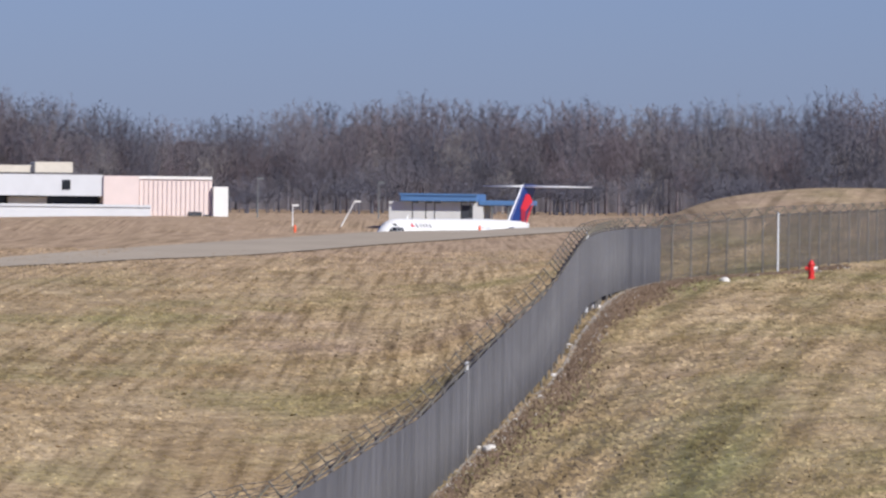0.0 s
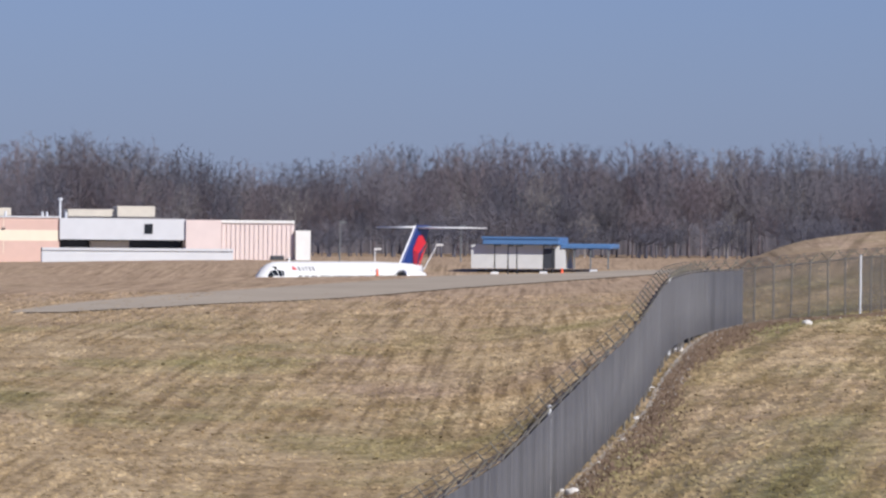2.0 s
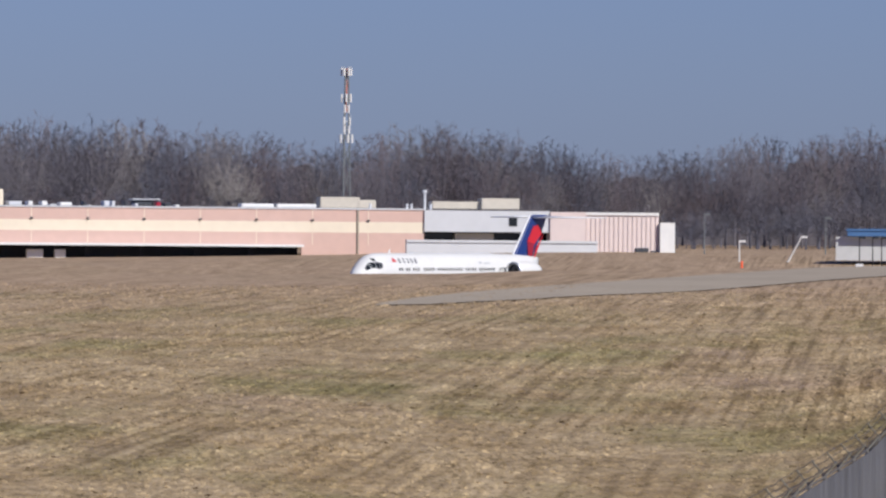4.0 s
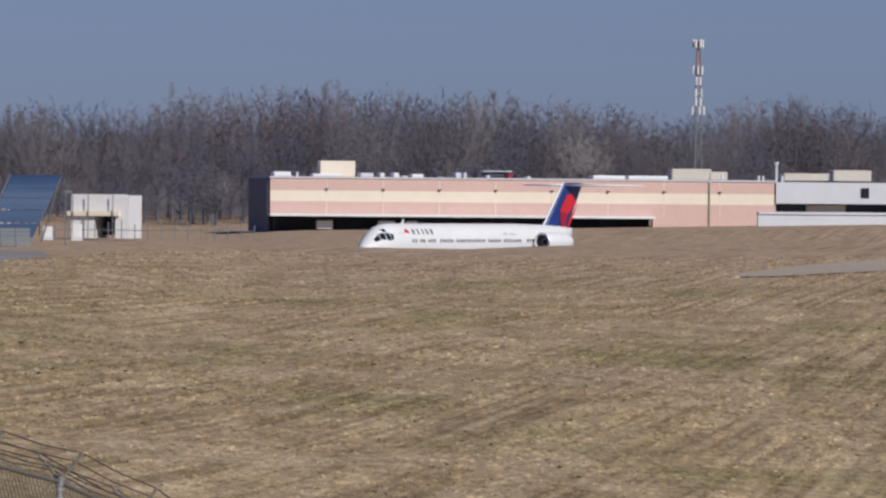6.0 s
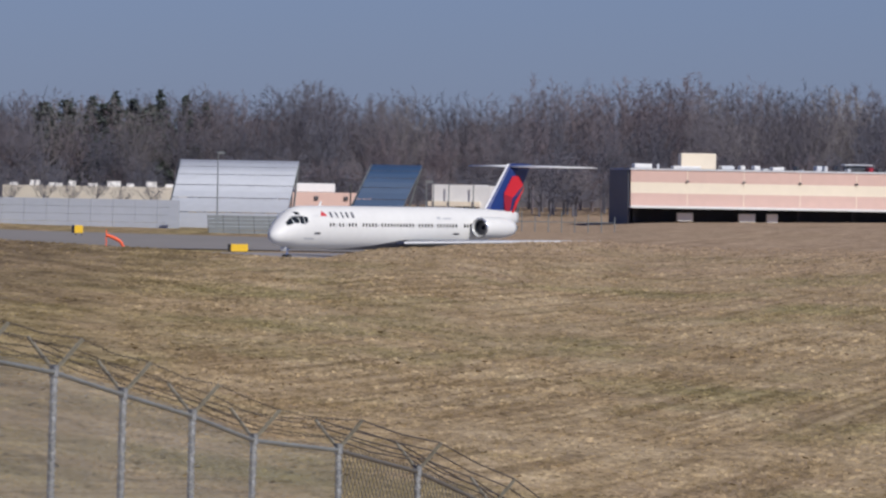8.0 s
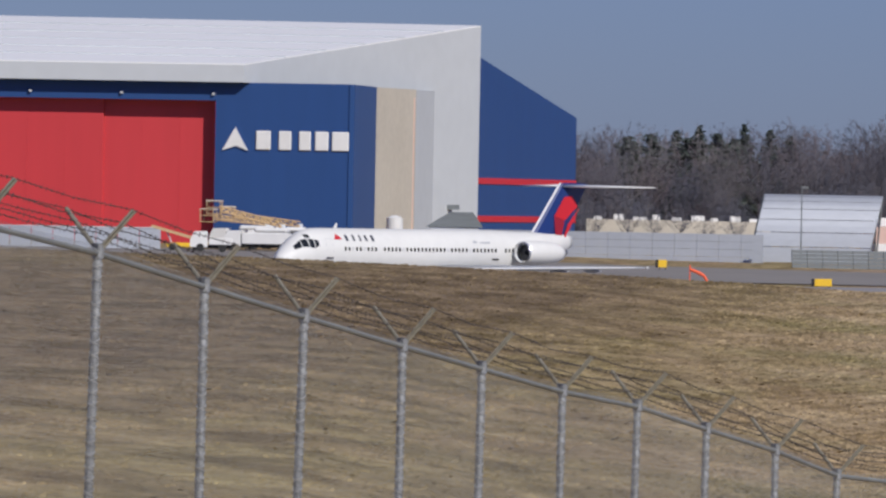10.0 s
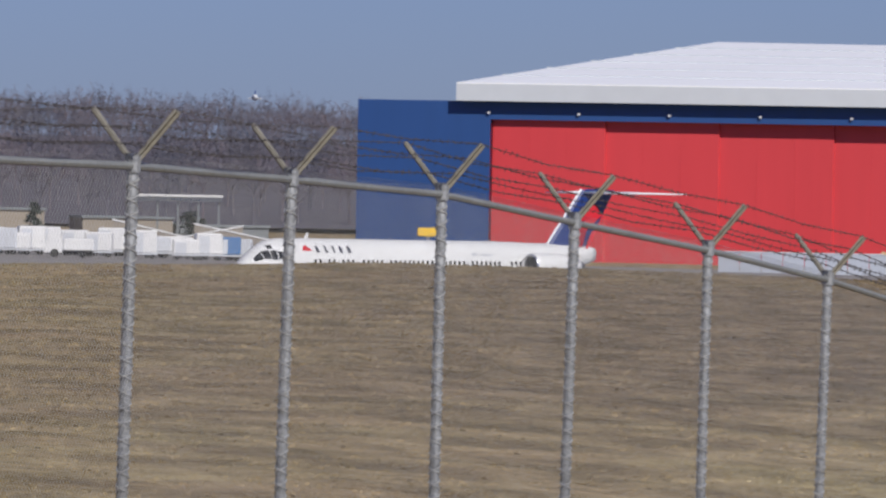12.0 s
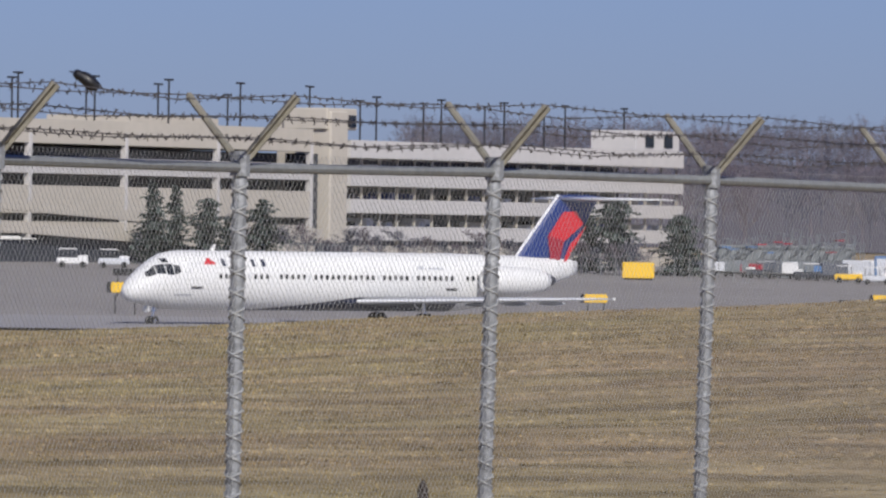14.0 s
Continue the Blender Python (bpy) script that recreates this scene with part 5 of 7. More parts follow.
def tree_arrays(segs, seed):
    rnd = random.Random(seed)
    V, F, TW = [], [], []
    for a, b, r0, r1 in segs:
        d = (b - a).normalized()
        if r0 > 0.07:
            u = d.orthogonal().normalized()
            w = d.cross(u)
            k = len(V)
            for p, r in ((a, r0), (b, r1)):
                for i in range(4):
                    c, s = math.cos(i * math.pi / 2), math.sin(i * math.pi / 2)
                    V.append(tuple(p + (u * c + w * s) * r))
            for i in range(4):
                j = (i + 1) % 4
                F.append((k + i, k + j, k + 4 + j, k + 4 + i))
        elif r0 > 0.027:
            u = d.cross(Vector((rnd.uniform(-0.3, 0.3), 1, rnd.uniform(-0.3, 0.3)))).normalized()
            k = len(V)
            V += [tuple(a - u * r0), tuple(a + u * r0), tuple(b + u * r1), tuple(b - u * r1)]
            F.append((k, k + 1, k + 2, k + 3))
        else:
            for j in range(2):
                e = b if j == 0 else a + (b - a) * 0.9 + Vector((rnd.uniform(-1, 1), rnd.uniform(-1, 1), rnd.uniform(-0.4, 0.8))) * 0.45
                u = (e - a).cross(Vector((rnd.uniform(-0.3, 0.3), 1, rnd.uniform(-0.3, 0.3)))).normalized()
                TW += [tuple(a - u * 0.028), tuple(a + u * 0.028), tuple(e)]
    return np.array(V), np.array(F), np.array(TW)


TOPS = ((-25, 0.80), (-15.8, 0.78), (-13.7, 0.80), (-12.2, 0.78), (-11, 0.72), (-9, 0.6), (-5.3, 0.52), (-4.6, 0.52), (-3.3, 0.60), (-2.3, 0.51), (-1.6, 0.62), (-0.7, 0.69), (0.4, 0.62), (1.2, 0.55),
        (1.8, 0.50), (2.4, 0.68), (2.9, 0.58), (3.7, 0.43), (4.3, 0.50), (4.8, 0.58), (5.4, 0.63), (6.2, 0.58), (7.5, 0.62), (8.4, 0.65), (11, 0.62))


def tops(az):
    return float(np.interp(az, *zip(*TOPS)))


def wood_tree(seed, height=20.0, slim=1.0, limbs=20, twigs=11, fat=1.0):
    """A leafless forest tree of ascending limbs: thick limbs as bars, branches and fine twigs as slivers. Arrays of quads and triangles."""
    rng = np.random.default_rng(seed)
    V, F = [], []

    def limb(a, b, r0, r1):
        d = (b - a) / np.linalg.norm(b - a)
        u = np.cross(d, (0.13, 1.0, 0.21))
        u /= np.linalg.norm(u)
        w = np.cross(d, u)
        k = len(V)
        for p, r in ((a, r0), (b, r1)):
            for c, e in ((1, 0), (0, 1), (-1, 0), (0, -1)):
                V.append(p + (u * c + w * e) * r)
        for i in range(4):
            j = (i + 1) % 4
            F.append((k + i, k + j, k + 4 + j, k + 4 + i))

    H = height
    lean = rng.normal(0, 0.02 * H, 2)
    fork = np.array([lean[0] * 0.4, lean[1] * 0.4, H * rng.uniform(0.30, 0.45)])
    limb(np.array([0, 0, -0.6]), fork, 0.011 * H + 0.03, 0.008 * H)
    crown = np.array([lean[0], lean[1], H * 0.66])
    tw_a, tw_b = [], []
    for k in range(limbs):
        a = 2.4 * k + rng.uniform(-0.3, 0.3)
        e = 1.0 - 1.35 * ((k + 0.5) / limbs) ** 1.15                 # from the dome's top down its sides
        R = 0.25 * H * slim * math.sqrt(max(0.02, 1 - e * e)) * rng.uniform(0.85, 1.1)
        tip = crown + np.array([R * math.cos(a), R * math.sin(a), 0.33 * H * e * rng.uniform(0.93, 1.0)])
        start = fork * rng.uniform(0.72, 1.0) if e < 0.2 else fork
        mid = start * 0.5 + tip * 0.5 + np.array([(tip - start)[0] * 0.15, (tip - start)[1] * 0.15, -0.01 * H]) + rng.normal(0, 0.012 * H, 3)
        limb(start, mid, 0.0050 * H, 0.0030 * H)
        limb(mid, tip, 0.0030 * H, 0.0006 * H)
        for j in range(11):
            f = 0.3 + 0.7 * j / 10
            p = start * (1 - f) ** 2 + mid * 2 * f * (1 - f) + tip * f * f
            d = (tip - start) / np.linalg.norm(tip - start) * 0.8 + rng.normal(0, 0.7, 3) + np.array([0, 0, 0.25])
            q = p + d / np.linalg.norm(d) * H * rng.uniform(0.05, 0.10)
            tw_a.append((p, q, 0.038))
            for _ in range(twigs):
                g = rng.uniform(0.1, 1.0)
                c = p * (1 - g) + q * g
                dd = d / np.linalg.norm(d) * 0.5 + rng.normal(0, 0.7, 3) + np.array([0, 0, 0.2])
                tw_b.append((c, c + dd / np.linalg.norm(dd) * rng.uniform(0.6, 1.4) * fat, 0.029 * fat))
    T = []
    for a, b, w in tw_a + tw_b:
        u = np.cross(b - a, (rng.uniform(-0.6, 0.6), 1, rng.uniform(-0.6, 0.6)))
        u *= w / (np.linalg.norm(u) + 1e-6)
        T += [a - u, a + u, b]
    return np.array(V), np.array(F), np.array(T)


def build_woods():
    protos = [wood_tree(50 + k, 20.0, (1.0, 1.15, 0.85, 1.25, 0.95, 1.1)[k % 6]) for k in range(9)]
    brush = [wood_tree(70 + k, 20.0, 1.3, 14, 5, 1.6) for k in range(4)]
    filler = [wood_tree(80 + k, 20.0, 1.15, 20, 6, 1.2) for k in range(5)]
    rnd = random.Random(21)
    kinds = ((M_BARK, 0.30), (M_BARKRED, 0.26), (M_BARKGREY, 0.24), (M_BARKTAN, 0.15), (M_BARKPALE, 0.05))
    groups = [([], [], [0], []) for _ in kinds]

    def plant(a, d, h, which, wide=1.0, ground=None, kit=protos):
        ground = float(land_polar(a, d)) if ground is None else ground
        V, F, T = kit[rnd.randrange(len(kit))]
        s, t = h / 20.0, rnd.uniform(0, 6.283)
        c, q = math.cos(t) * s * wide, math.sin(t) * s * wide
        p = bearing(a, d)
        W, TW = (np.stack([v[:, 0] * c - v[:, 1] * q + p.x, v[:, 0] * q + v[:, 1] * c + p.y, v[:, 2] * s + ground], 1) for v in (V, T))
        vs, fs, off, tw = groups[which]
        vs.append(W)
        fs.append(F + off[0])
        off[0] += len(W)
        tw.append(TW)

    # a wooded hill farther off to the west
    small = [wood_tree(90 + k, 20.0, (1.2, 1.35, 1.1)[k % 3], 9, 4, 2.0) for k in range(6)]
    ha, hd = np.arange(-26.0, -10.4, 0.2), np.array([1620.0, 1900, 2200, 2500, 2800, 3000, 3300])
    rise = np.array([0.0, 0.22, 0.46, 0.70, 0.90, 1.0, 1.0])
    crest = np.array([EYE.z + 3000 * math.tan(radians(tops(a) - 0.035)) - 15 for a in ha])
    HA, HD = np.meshgrid(ha, hd, indexing="ij")
    Z = 1.0 + (crest[:, None] - 1.0) * rise[None]
    V = np.stack([HD * np.sin(np.radians(HA)), HD * np.cos(np.radians(HA)), Z], -1).reshape(-1, 3)
    hill = raw("wooded_hill", V, grid_faces(len(ha), len(hd)), M_LITTER, smooth=True)
    if hill.data.polygons[0].normal.z < 0:
        hill.data.flip_normals()
    tagged(hill, "brown leaf-littered hillside under bare trees", "hill", kind="structure")
    for d0 in (1640, 1740, 1850, 1960, 2080, 2200, 2330, 2470, 2620, 2780, 2920, 3000):
        step = math.degrees(6.5 / d0)
        a = -18.0
        while a < -10.6:
            d = d0 + rnd.uniform(-45, 45)
            z = 1.0 + (float(np.interp(a, ha, crest)) - 1.0) * float(np.interp(d, hd, rise))
            which = rnd.choices(range(4), (0.35, 0.35, 0.25, 0.05))[0]
            plant(a + rnd.uniform(-0.5, 0.5) * step, d, rnd.gauss(15.5, 1.3), which, rnd.uniform(0.9, 1.25), z - 0.3, small)
            a += step
    az = -5.75
    while az < 9.4:
        for row, (d0, f) in enumerate(((1352, 0.40), (1372, 0.74), (1400, 0.92), (1430, 1.0))):
            a, d = az + rnd.uniform(-0.11, 0.11), d0 + rnd.uniform(-12, 12)
            stand = math.sin(a * 2.3 + row) + math.sin(a * 5.9 + 2 * row)      # stands of one kind
            which = rnd.choices(range(5), [kinds[0][1] + 0.15 * max(0, stand), kinds[1][1] + 0.15 * max(0, -stand), kinds[2][1], kinds[3][1], kinds[4][1] if row == 1 else 0.01])[0]
            h = EYE.z + d * math.tan(radians(tops(a) + 0.02 * math.sin(a * 7.1) + rnd.gauss(0, 0.018))) - float(land_polar(a, d))
            plant(a, d, h * f * (rnd.uniform(0.8, 1.25) if row == 0 else 1.0), which, rnd.uniform(0.85, 1.2) * (1.7 if row == 0 else 1.0))
            if row == 3:
                plant(a + 0.085, d + 8, h * rnd.uniform(0.93, 0.98), which, rnd.uniform(1.0, 1.25), kit=filler)
            if row == 0:
                plant(a + rnd.uniform(-0.1, 0.1), d + 9, h * rnd.uniform(0.34, 0.5), 2, 1.9, kit=brush)
                plant(a + rnd.uniform(-0.1, 0.1), d - 14, h * rnd.uniform(0.20, 0.32), 2, 3.0, kit=brush)
        az += 0.17
    for (mt, _), (vs, fs, off, tw) in zip(kinds, groups):
        lab = mt.name.replace("_", " ")
        tagged(raw("winter_woods", np.concatenate(vs), np.concatenate(fs), mt), "leafless winter trees, " + lab, "trees", kind="stuff")
        T = np.concatenate(tw)
        tagged(raw("winter_twigs", T, np.arange(len(T)).reshape(-1, 3), mt), "fine bare twigs, " + lab, "twigs", kind="stuff")
    # a ragged dark sheet behind the trees; its colour paints the wood's inner shade
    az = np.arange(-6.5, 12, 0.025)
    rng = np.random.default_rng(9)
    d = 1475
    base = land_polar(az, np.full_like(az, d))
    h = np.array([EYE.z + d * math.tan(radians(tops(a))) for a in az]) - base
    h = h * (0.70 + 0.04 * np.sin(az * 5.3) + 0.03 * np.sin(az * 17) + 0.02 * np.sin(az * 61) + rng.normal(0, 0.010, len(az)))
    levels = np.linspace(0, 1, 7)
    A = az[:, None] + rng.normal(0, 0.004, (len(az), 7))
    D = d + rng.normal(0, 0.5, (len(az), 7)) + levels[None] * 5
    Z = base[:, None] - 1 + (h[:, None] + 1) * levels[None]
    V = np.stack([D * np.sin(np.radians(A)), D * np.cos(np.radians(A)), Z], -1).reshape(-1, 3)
    tagged(raw("woods_shade_sheet", V, grid_faces(len(az), 7), M_WOODSHADE, smooth=True), "dark sheet painted as the shaded inside of the winter woods", "undergrowth", kind="stuff")


def conifer(az, d, h, name="pine_tree", label="dark green pine above the bare woods", wide=0.24):
    ground = float(land_polar(az, d))
    t = thing(name, pose(*bearing(az, d, ground)), label, "tree", "evergreens")
    bm = bmesh.new()
    tube(bm, (0, 0, -0.5), (0, 0, h * 0.97), h * 0.016, 0.03, n=6)
    part("trunk", bm, M_BARK, t, "brown trunk")
    rnd = random.Random(int(az * 1000))
    V, F = [], []
    tiers = int(h * 2.2)
    for k in range(tiers):
        z = h * (0.12 + 0.87 * k / tiers)
        r = h * wide * ((1 - (z / h) ** 1.3) if wide < 0.4 else 0.8 * math.sqrt(max(0.0, 1 - (z / h) ** 2.4)) * (0.75 + 0.25 * math.sin(z * 2.7 + az * 9))) + 0.25
        for j in range(9):
            a = rnd.uniform(0, 6.283)
            rr = r * rnd.uniform(0.55, 1.15)
            tip = Vector((rr * math.cos(a), rr * math.sin(a), z - rr * 0.18 + rnd.uniform(-0.2, 0.2)))
            for c in range(5):
                b = Vector((0, 0, z)).lerp(tip, 0.2 + 0.8 * c / 4)
                s = 0.12 + 0.22 * rr / (c + 2)
                k0 = len(V)
                for _ in range(4):
                    V.append(tuple(b + Vector((rnd.uniform(-1, 1), rnd.uniform(-1, 1), rnd.uniform(-0.7, 0.5))) * s * 2.3))
                F.append((k0, k0 + 1, k0 + 2, k0 + 3))
    raw("crown", V, F, M_PINE, t, "dark green needles")


build_woods()
for a, d, e, w in ((-4.243, 1418, 0.60, 0.30), (-4.544, 1424, 0.585, 0.34), (-4.42, 1430, 0.53, 0.40), (-4.07, 1426, 0.565, 0.30), (-4.70, 1428, 0.545, 0.36), (-4.87, 1420, 0.52, 0.42),
                   (-4.62, 1412, 0.50, 0.42), (-3.93, 1428, 0.52, 0.36), (-4.31, 1412, 0.50, 0.44), (-5.02, 1430, 0.50, 0.40)):
    conifer(a, d, EYE.z + d * math.tan(radians(e)), wide=w)
for a, d, e, w in ((-19.74, 838, 0.30, 0.32), (-19.585, 840, 0.285, 0.26), (-19.37, 838, 0.20, 0.50), (-18.99, 842, 0.20, 0.50), (-19.2, 843, 0.08, 0.6),
                   (-16.80, 885, 0.19, 0.52), (-16.60, 880, 0.235, 0.50), (-16.16, 885, 0.14, 0.62)):
    conifer(a, d, EYE.z + d * math.tan(radians(e)) - float(land_polar(a, d)), label="dark green spruce in front of the garage", wide=w)


# ================= airfield furniture and vehicles =================
def on_land(az, d, turn=0.0, lift=0.0):
    return facing(az, d, float(land_polar(az, d)) + lift, turn)


def wheel(bm, x, y, r, w=0.25):
    tube(bm, (x, y - w / 2, r), (x, y + w / 2, r), r, n=12)


def truck(az, d, label, body_mat, cab_mat, length=6.5, height=2.6, turn=0.0, name="service_truck"):
    t = thing(name, on_land(az, d, turn, 0.1), label, "truck", "apron vehicles")
    part("cargo_box", boxes((-length / 2, length / 2 - 2.0, -1.15, 1.15, 0.75, height), bev=0.08), body_mat, t, "box body")
    bm = bmesh.new()
    prism(bm, ((length / 2 - 1.9, 0.5), (length / 2, 0.5), (length / 2, 1.3), (length / 2 - 0.45, 2.2), (length / 2 - 1.9, 2.25)), -1.05, 1.05)
    cab = part("cab", bm, cab_mat, t, "cab")
    part("cab_window", boxes((length / 2 - 1.5, length / 2 - 0.6, -1.08, -1.04, 1.35, 2.0)), M_GLASS, cab, "dark cab window")
    part("chassis", boxes((-length / 2, length / 2 - 0.2, -0.5, 0.5, 0.4, 0.74)), M_BLACK, t)
    for x in (-length / 2 + 1.1, length / 2 - 1.1):
        for y in (-0.95, 0.95):
            bm = bmesh.new()
            wheel(bm, x, y, 0.45)
            part("wheel", bm, M_RUBBER, t)
    return t


def tug(az, d, label, material, turn=0.0):
    t = thing("baggage_tug", on_land(az, d, turn, 0.1), label, "tug", "apron vehicles")
    part("body", boxes((-1.5, 1.5, -0.7, 0.7, 0.35, 0.95), bev=0.1), material, t)
    part("bonnet", boxes((0.5, 1.5, -0.6, 0.6, 0.9, 1.2), bev=0.08), M_OFFWHITE, t)
    part("canopy", boxes((-1.3, 0.4, -0.68, 0.68, 1.75, 1.85)), M_OFFWHITE, t)
    for x in (-1.2, 0.3):
        part("canopy_post", boxes((x - 0.04, x + 0.04, -0.62, 0.62, 0.9, 1.76)), M_BLACK, t)
    for x in (-1.0, 1.0):
        for y in (-0.6, 0.6):
            bm = bmesh.new()
            wheel(bm, x, y, 0.32, 0.2)
            part("wheel", bm, M_RUBBER, t)
    return t


def cart(az, d, material, top, turn=0.0):
    t = thing("baggage_cart", on_land(az, d, turn, 0.1), "white covered baggage cart parked on the apron", "cart", "apron carts")
    part("deck", boxes((-1.5, 1.5, -0.75, 0.75, 0.45, 0.6)), M_LTGREY, t)
    part("cover", boxes((-1.45, 1.45, -0.72, 0.72, 0.62, top), bev=0.12), material, t)
    part("curtain", boxes((-1.2, 0.0, -0.78, -0.74, 0.7, top - 0.3)), M_LTGREY, t)
    for x in (-1.0, 1.0):
        for y in (-0.6, 0.6):
            bm = bmesh.new()
            wheel(bm, x, y, 0.28, 0.18)
            part("wheel", bm, M_RUBBER, t)


def deicer(az, d, turn=0.0, reach=6.8, rise=1.0, body=M_OFFWHITE):
    """A truck with a tan lattice boom laid forward over its cab and an open basket at the boom's end."""
    t = truck(az, d, "de-icing truck with a tan lattice boom and open basket", body, M_OFFWHITE, 7.5, 2.0, turn, "deicing_truck")
    bm = bmesh.new()
    tube(bm, (-2.6, 0, 1.8), (-2.6, 0, 3.0), 0.45, 0.35, n=8)
    part("turret", bm, M_LTGREY, t)
    a, b = Vector((-2.6, 0, 2.9)), Vector((-2.6 + reach, 0, 2.9 + rise))
    bm = bmesh.new()
    n = 9
    for y in (-0.35, 0.35):
        for dz in (-0.25, 0.3):
            tube(bm, a + Vector((0, y, dz)), b + Vector((0, y, dz)), 0.075, n=5)
        for k in range(n):
            p, q = a.lerp(b, k / n), a.lerp(b, (k + 1) / n)
            tube(bm, p + Vector((0, y, -0.25)), q + Vector((0, y, 0.3)), 0.055, n=4)
            tube(bm, q + Vector((0, y, -0.25)), q + Vector((0, y, 0.3)), 0.055, n=4)
    part("boom", bm, M_TANPAINT, t, "tan lattice boom")
    bm = bmesh.new()
    for x in (0.0, 1.5):
        for y in (-0.8, 0.8):
            tube(bm, b + Vector((x, y, -0.5)), b + Vector((x, y, 0.9)), 0.06, n=4)
    for z in (-0.5, 0.2, 0.9):
        for y in (-0.8, 0.8):
            tube(bm, b + Vector((0, y, z)), b + Vector((1.5, y, z)), 0.06, n=4)
        for x in (0.0, 1.5):
            tube(bm, b + Vector((x, -0.8, z)), b + Vector((x, 0.8, z)), 0.06, n=4)
    box(bm, b.x, b.x + 1.5, -0.8, 0.8, b.z - 0.56, b.z - 0.5)
    basket = part("basket", bm, M_TANPAINT, t, "open tan operator basket")
    part("basket_roof", boxes((b.x - 0.1, b.x + 1.6, -0.85, 0.85, b.z + 0.9, b.z + 1.0)), M_CREAM, basket, "cream basket roof")
    part("tank", boxes((-3.4, 0.4, -1.0, 1.0, 2.0, 2.6), bev=0.25), M_OFFWHITE, t, "white fluid tank")
    return t


def belt_loader(az, d, turn=0.0):
    t = thing("belt_loader", on_land(az, d, turn, 0.1), "yellow belt loader with a raised conveyor on the apron", "loader", "apron vehicles")
    bm = bmesh.new()
    prism(bm, ((-3.6, 2.5), (-3.4, 2.75), (3.6, 0.85), (3.5, 0.55)), -0.45, 0.45)
    part("conveyor", bm, M_TANPAINT, t, "tan conveyor")
    part("chassis", boxes((-1.8, 1.9, -0.8, 0.8, 0.35, 0.85), bev=0.08), M_YELLOW, t, "yellow chassis")
    part("conveyor_strut", tube(bmesh.new(), (-1.2, 0, 0.7), (-1.8, 0, 2.1), 0.08, n=6), M_LTGREY, t)
    for x in (-1.2, 1.3):
        for y in (-0.7, 0.7):
            part("wheel", tube(bmesh.new(), (x, y - 0.12, 0.36), (x, y + 0.12, 0.36), 0.36, n=12), M_RUBBER, t)


def sign_box(az, d, w, h, lift, material, label, name="taxiway_sign"):
    t = thing(name, on_land(az, d, 0, lift), label, "sign", "taxiway signs")
    part("panel", boxes((-w / 2, w / 2, -0.12, 0.12, 0.12, h * 0.86), bev=0.03), material, t)
    if material is M_YELLOW:
        part("end_panel", boxes((-w / 2 - 0.3, -w / 2 - 0.01, -0.12, 0.12, 0.12, h * 0.86), bev=0.03), M_BLACK, t, "black end panel")
    for x in (-w * 0.35, w * 0.35):
        part("leg", boxes((x - 0.05, x + 0.05, -0.06, 0.06, -1.4, 0.14)), M_BLACK, t)
    return t


def marker(az, d, el):
    z = EYE.z + d * math.tan(radians(el))
    g = float(land_polar(az, d))
    t = thing("edge_marker", facing(az, d, g), "small orange marker cone on the grass", "marker", "orange markers")
    bm = bmesh.new()
    tube(bm, (0, 0, -0.1), (0, 0, max(0.5, z - g + 0.25)), 0.16, 0.10, n=10)
    part("cone", bm, M_ORANGE, t)
    part("base", boxes((-0.22, 0.22, -0.22, 0.22, -0.1, 0.06)), M_ORANGE, t)


def pole_lamp(az, d, h, lean=0.0, material=M_LTGREY, label="pale lamp pole at the edge of the field"):
    t = thing("lamp_pole", on_land(az, d), label, "lamp post", "field lamps")
    bm = bmesh.new()
    tube(bm, (0, 0, -0.5), (lean, 0, h), 0.11, 0.07, n=6)
    part("pole", bm, material, t)
    part("lamp_head", boxes((lean - 0.1, lean + 0.8, -0.15, 0.15, h - 0.05, h + 0.18)), material, t)


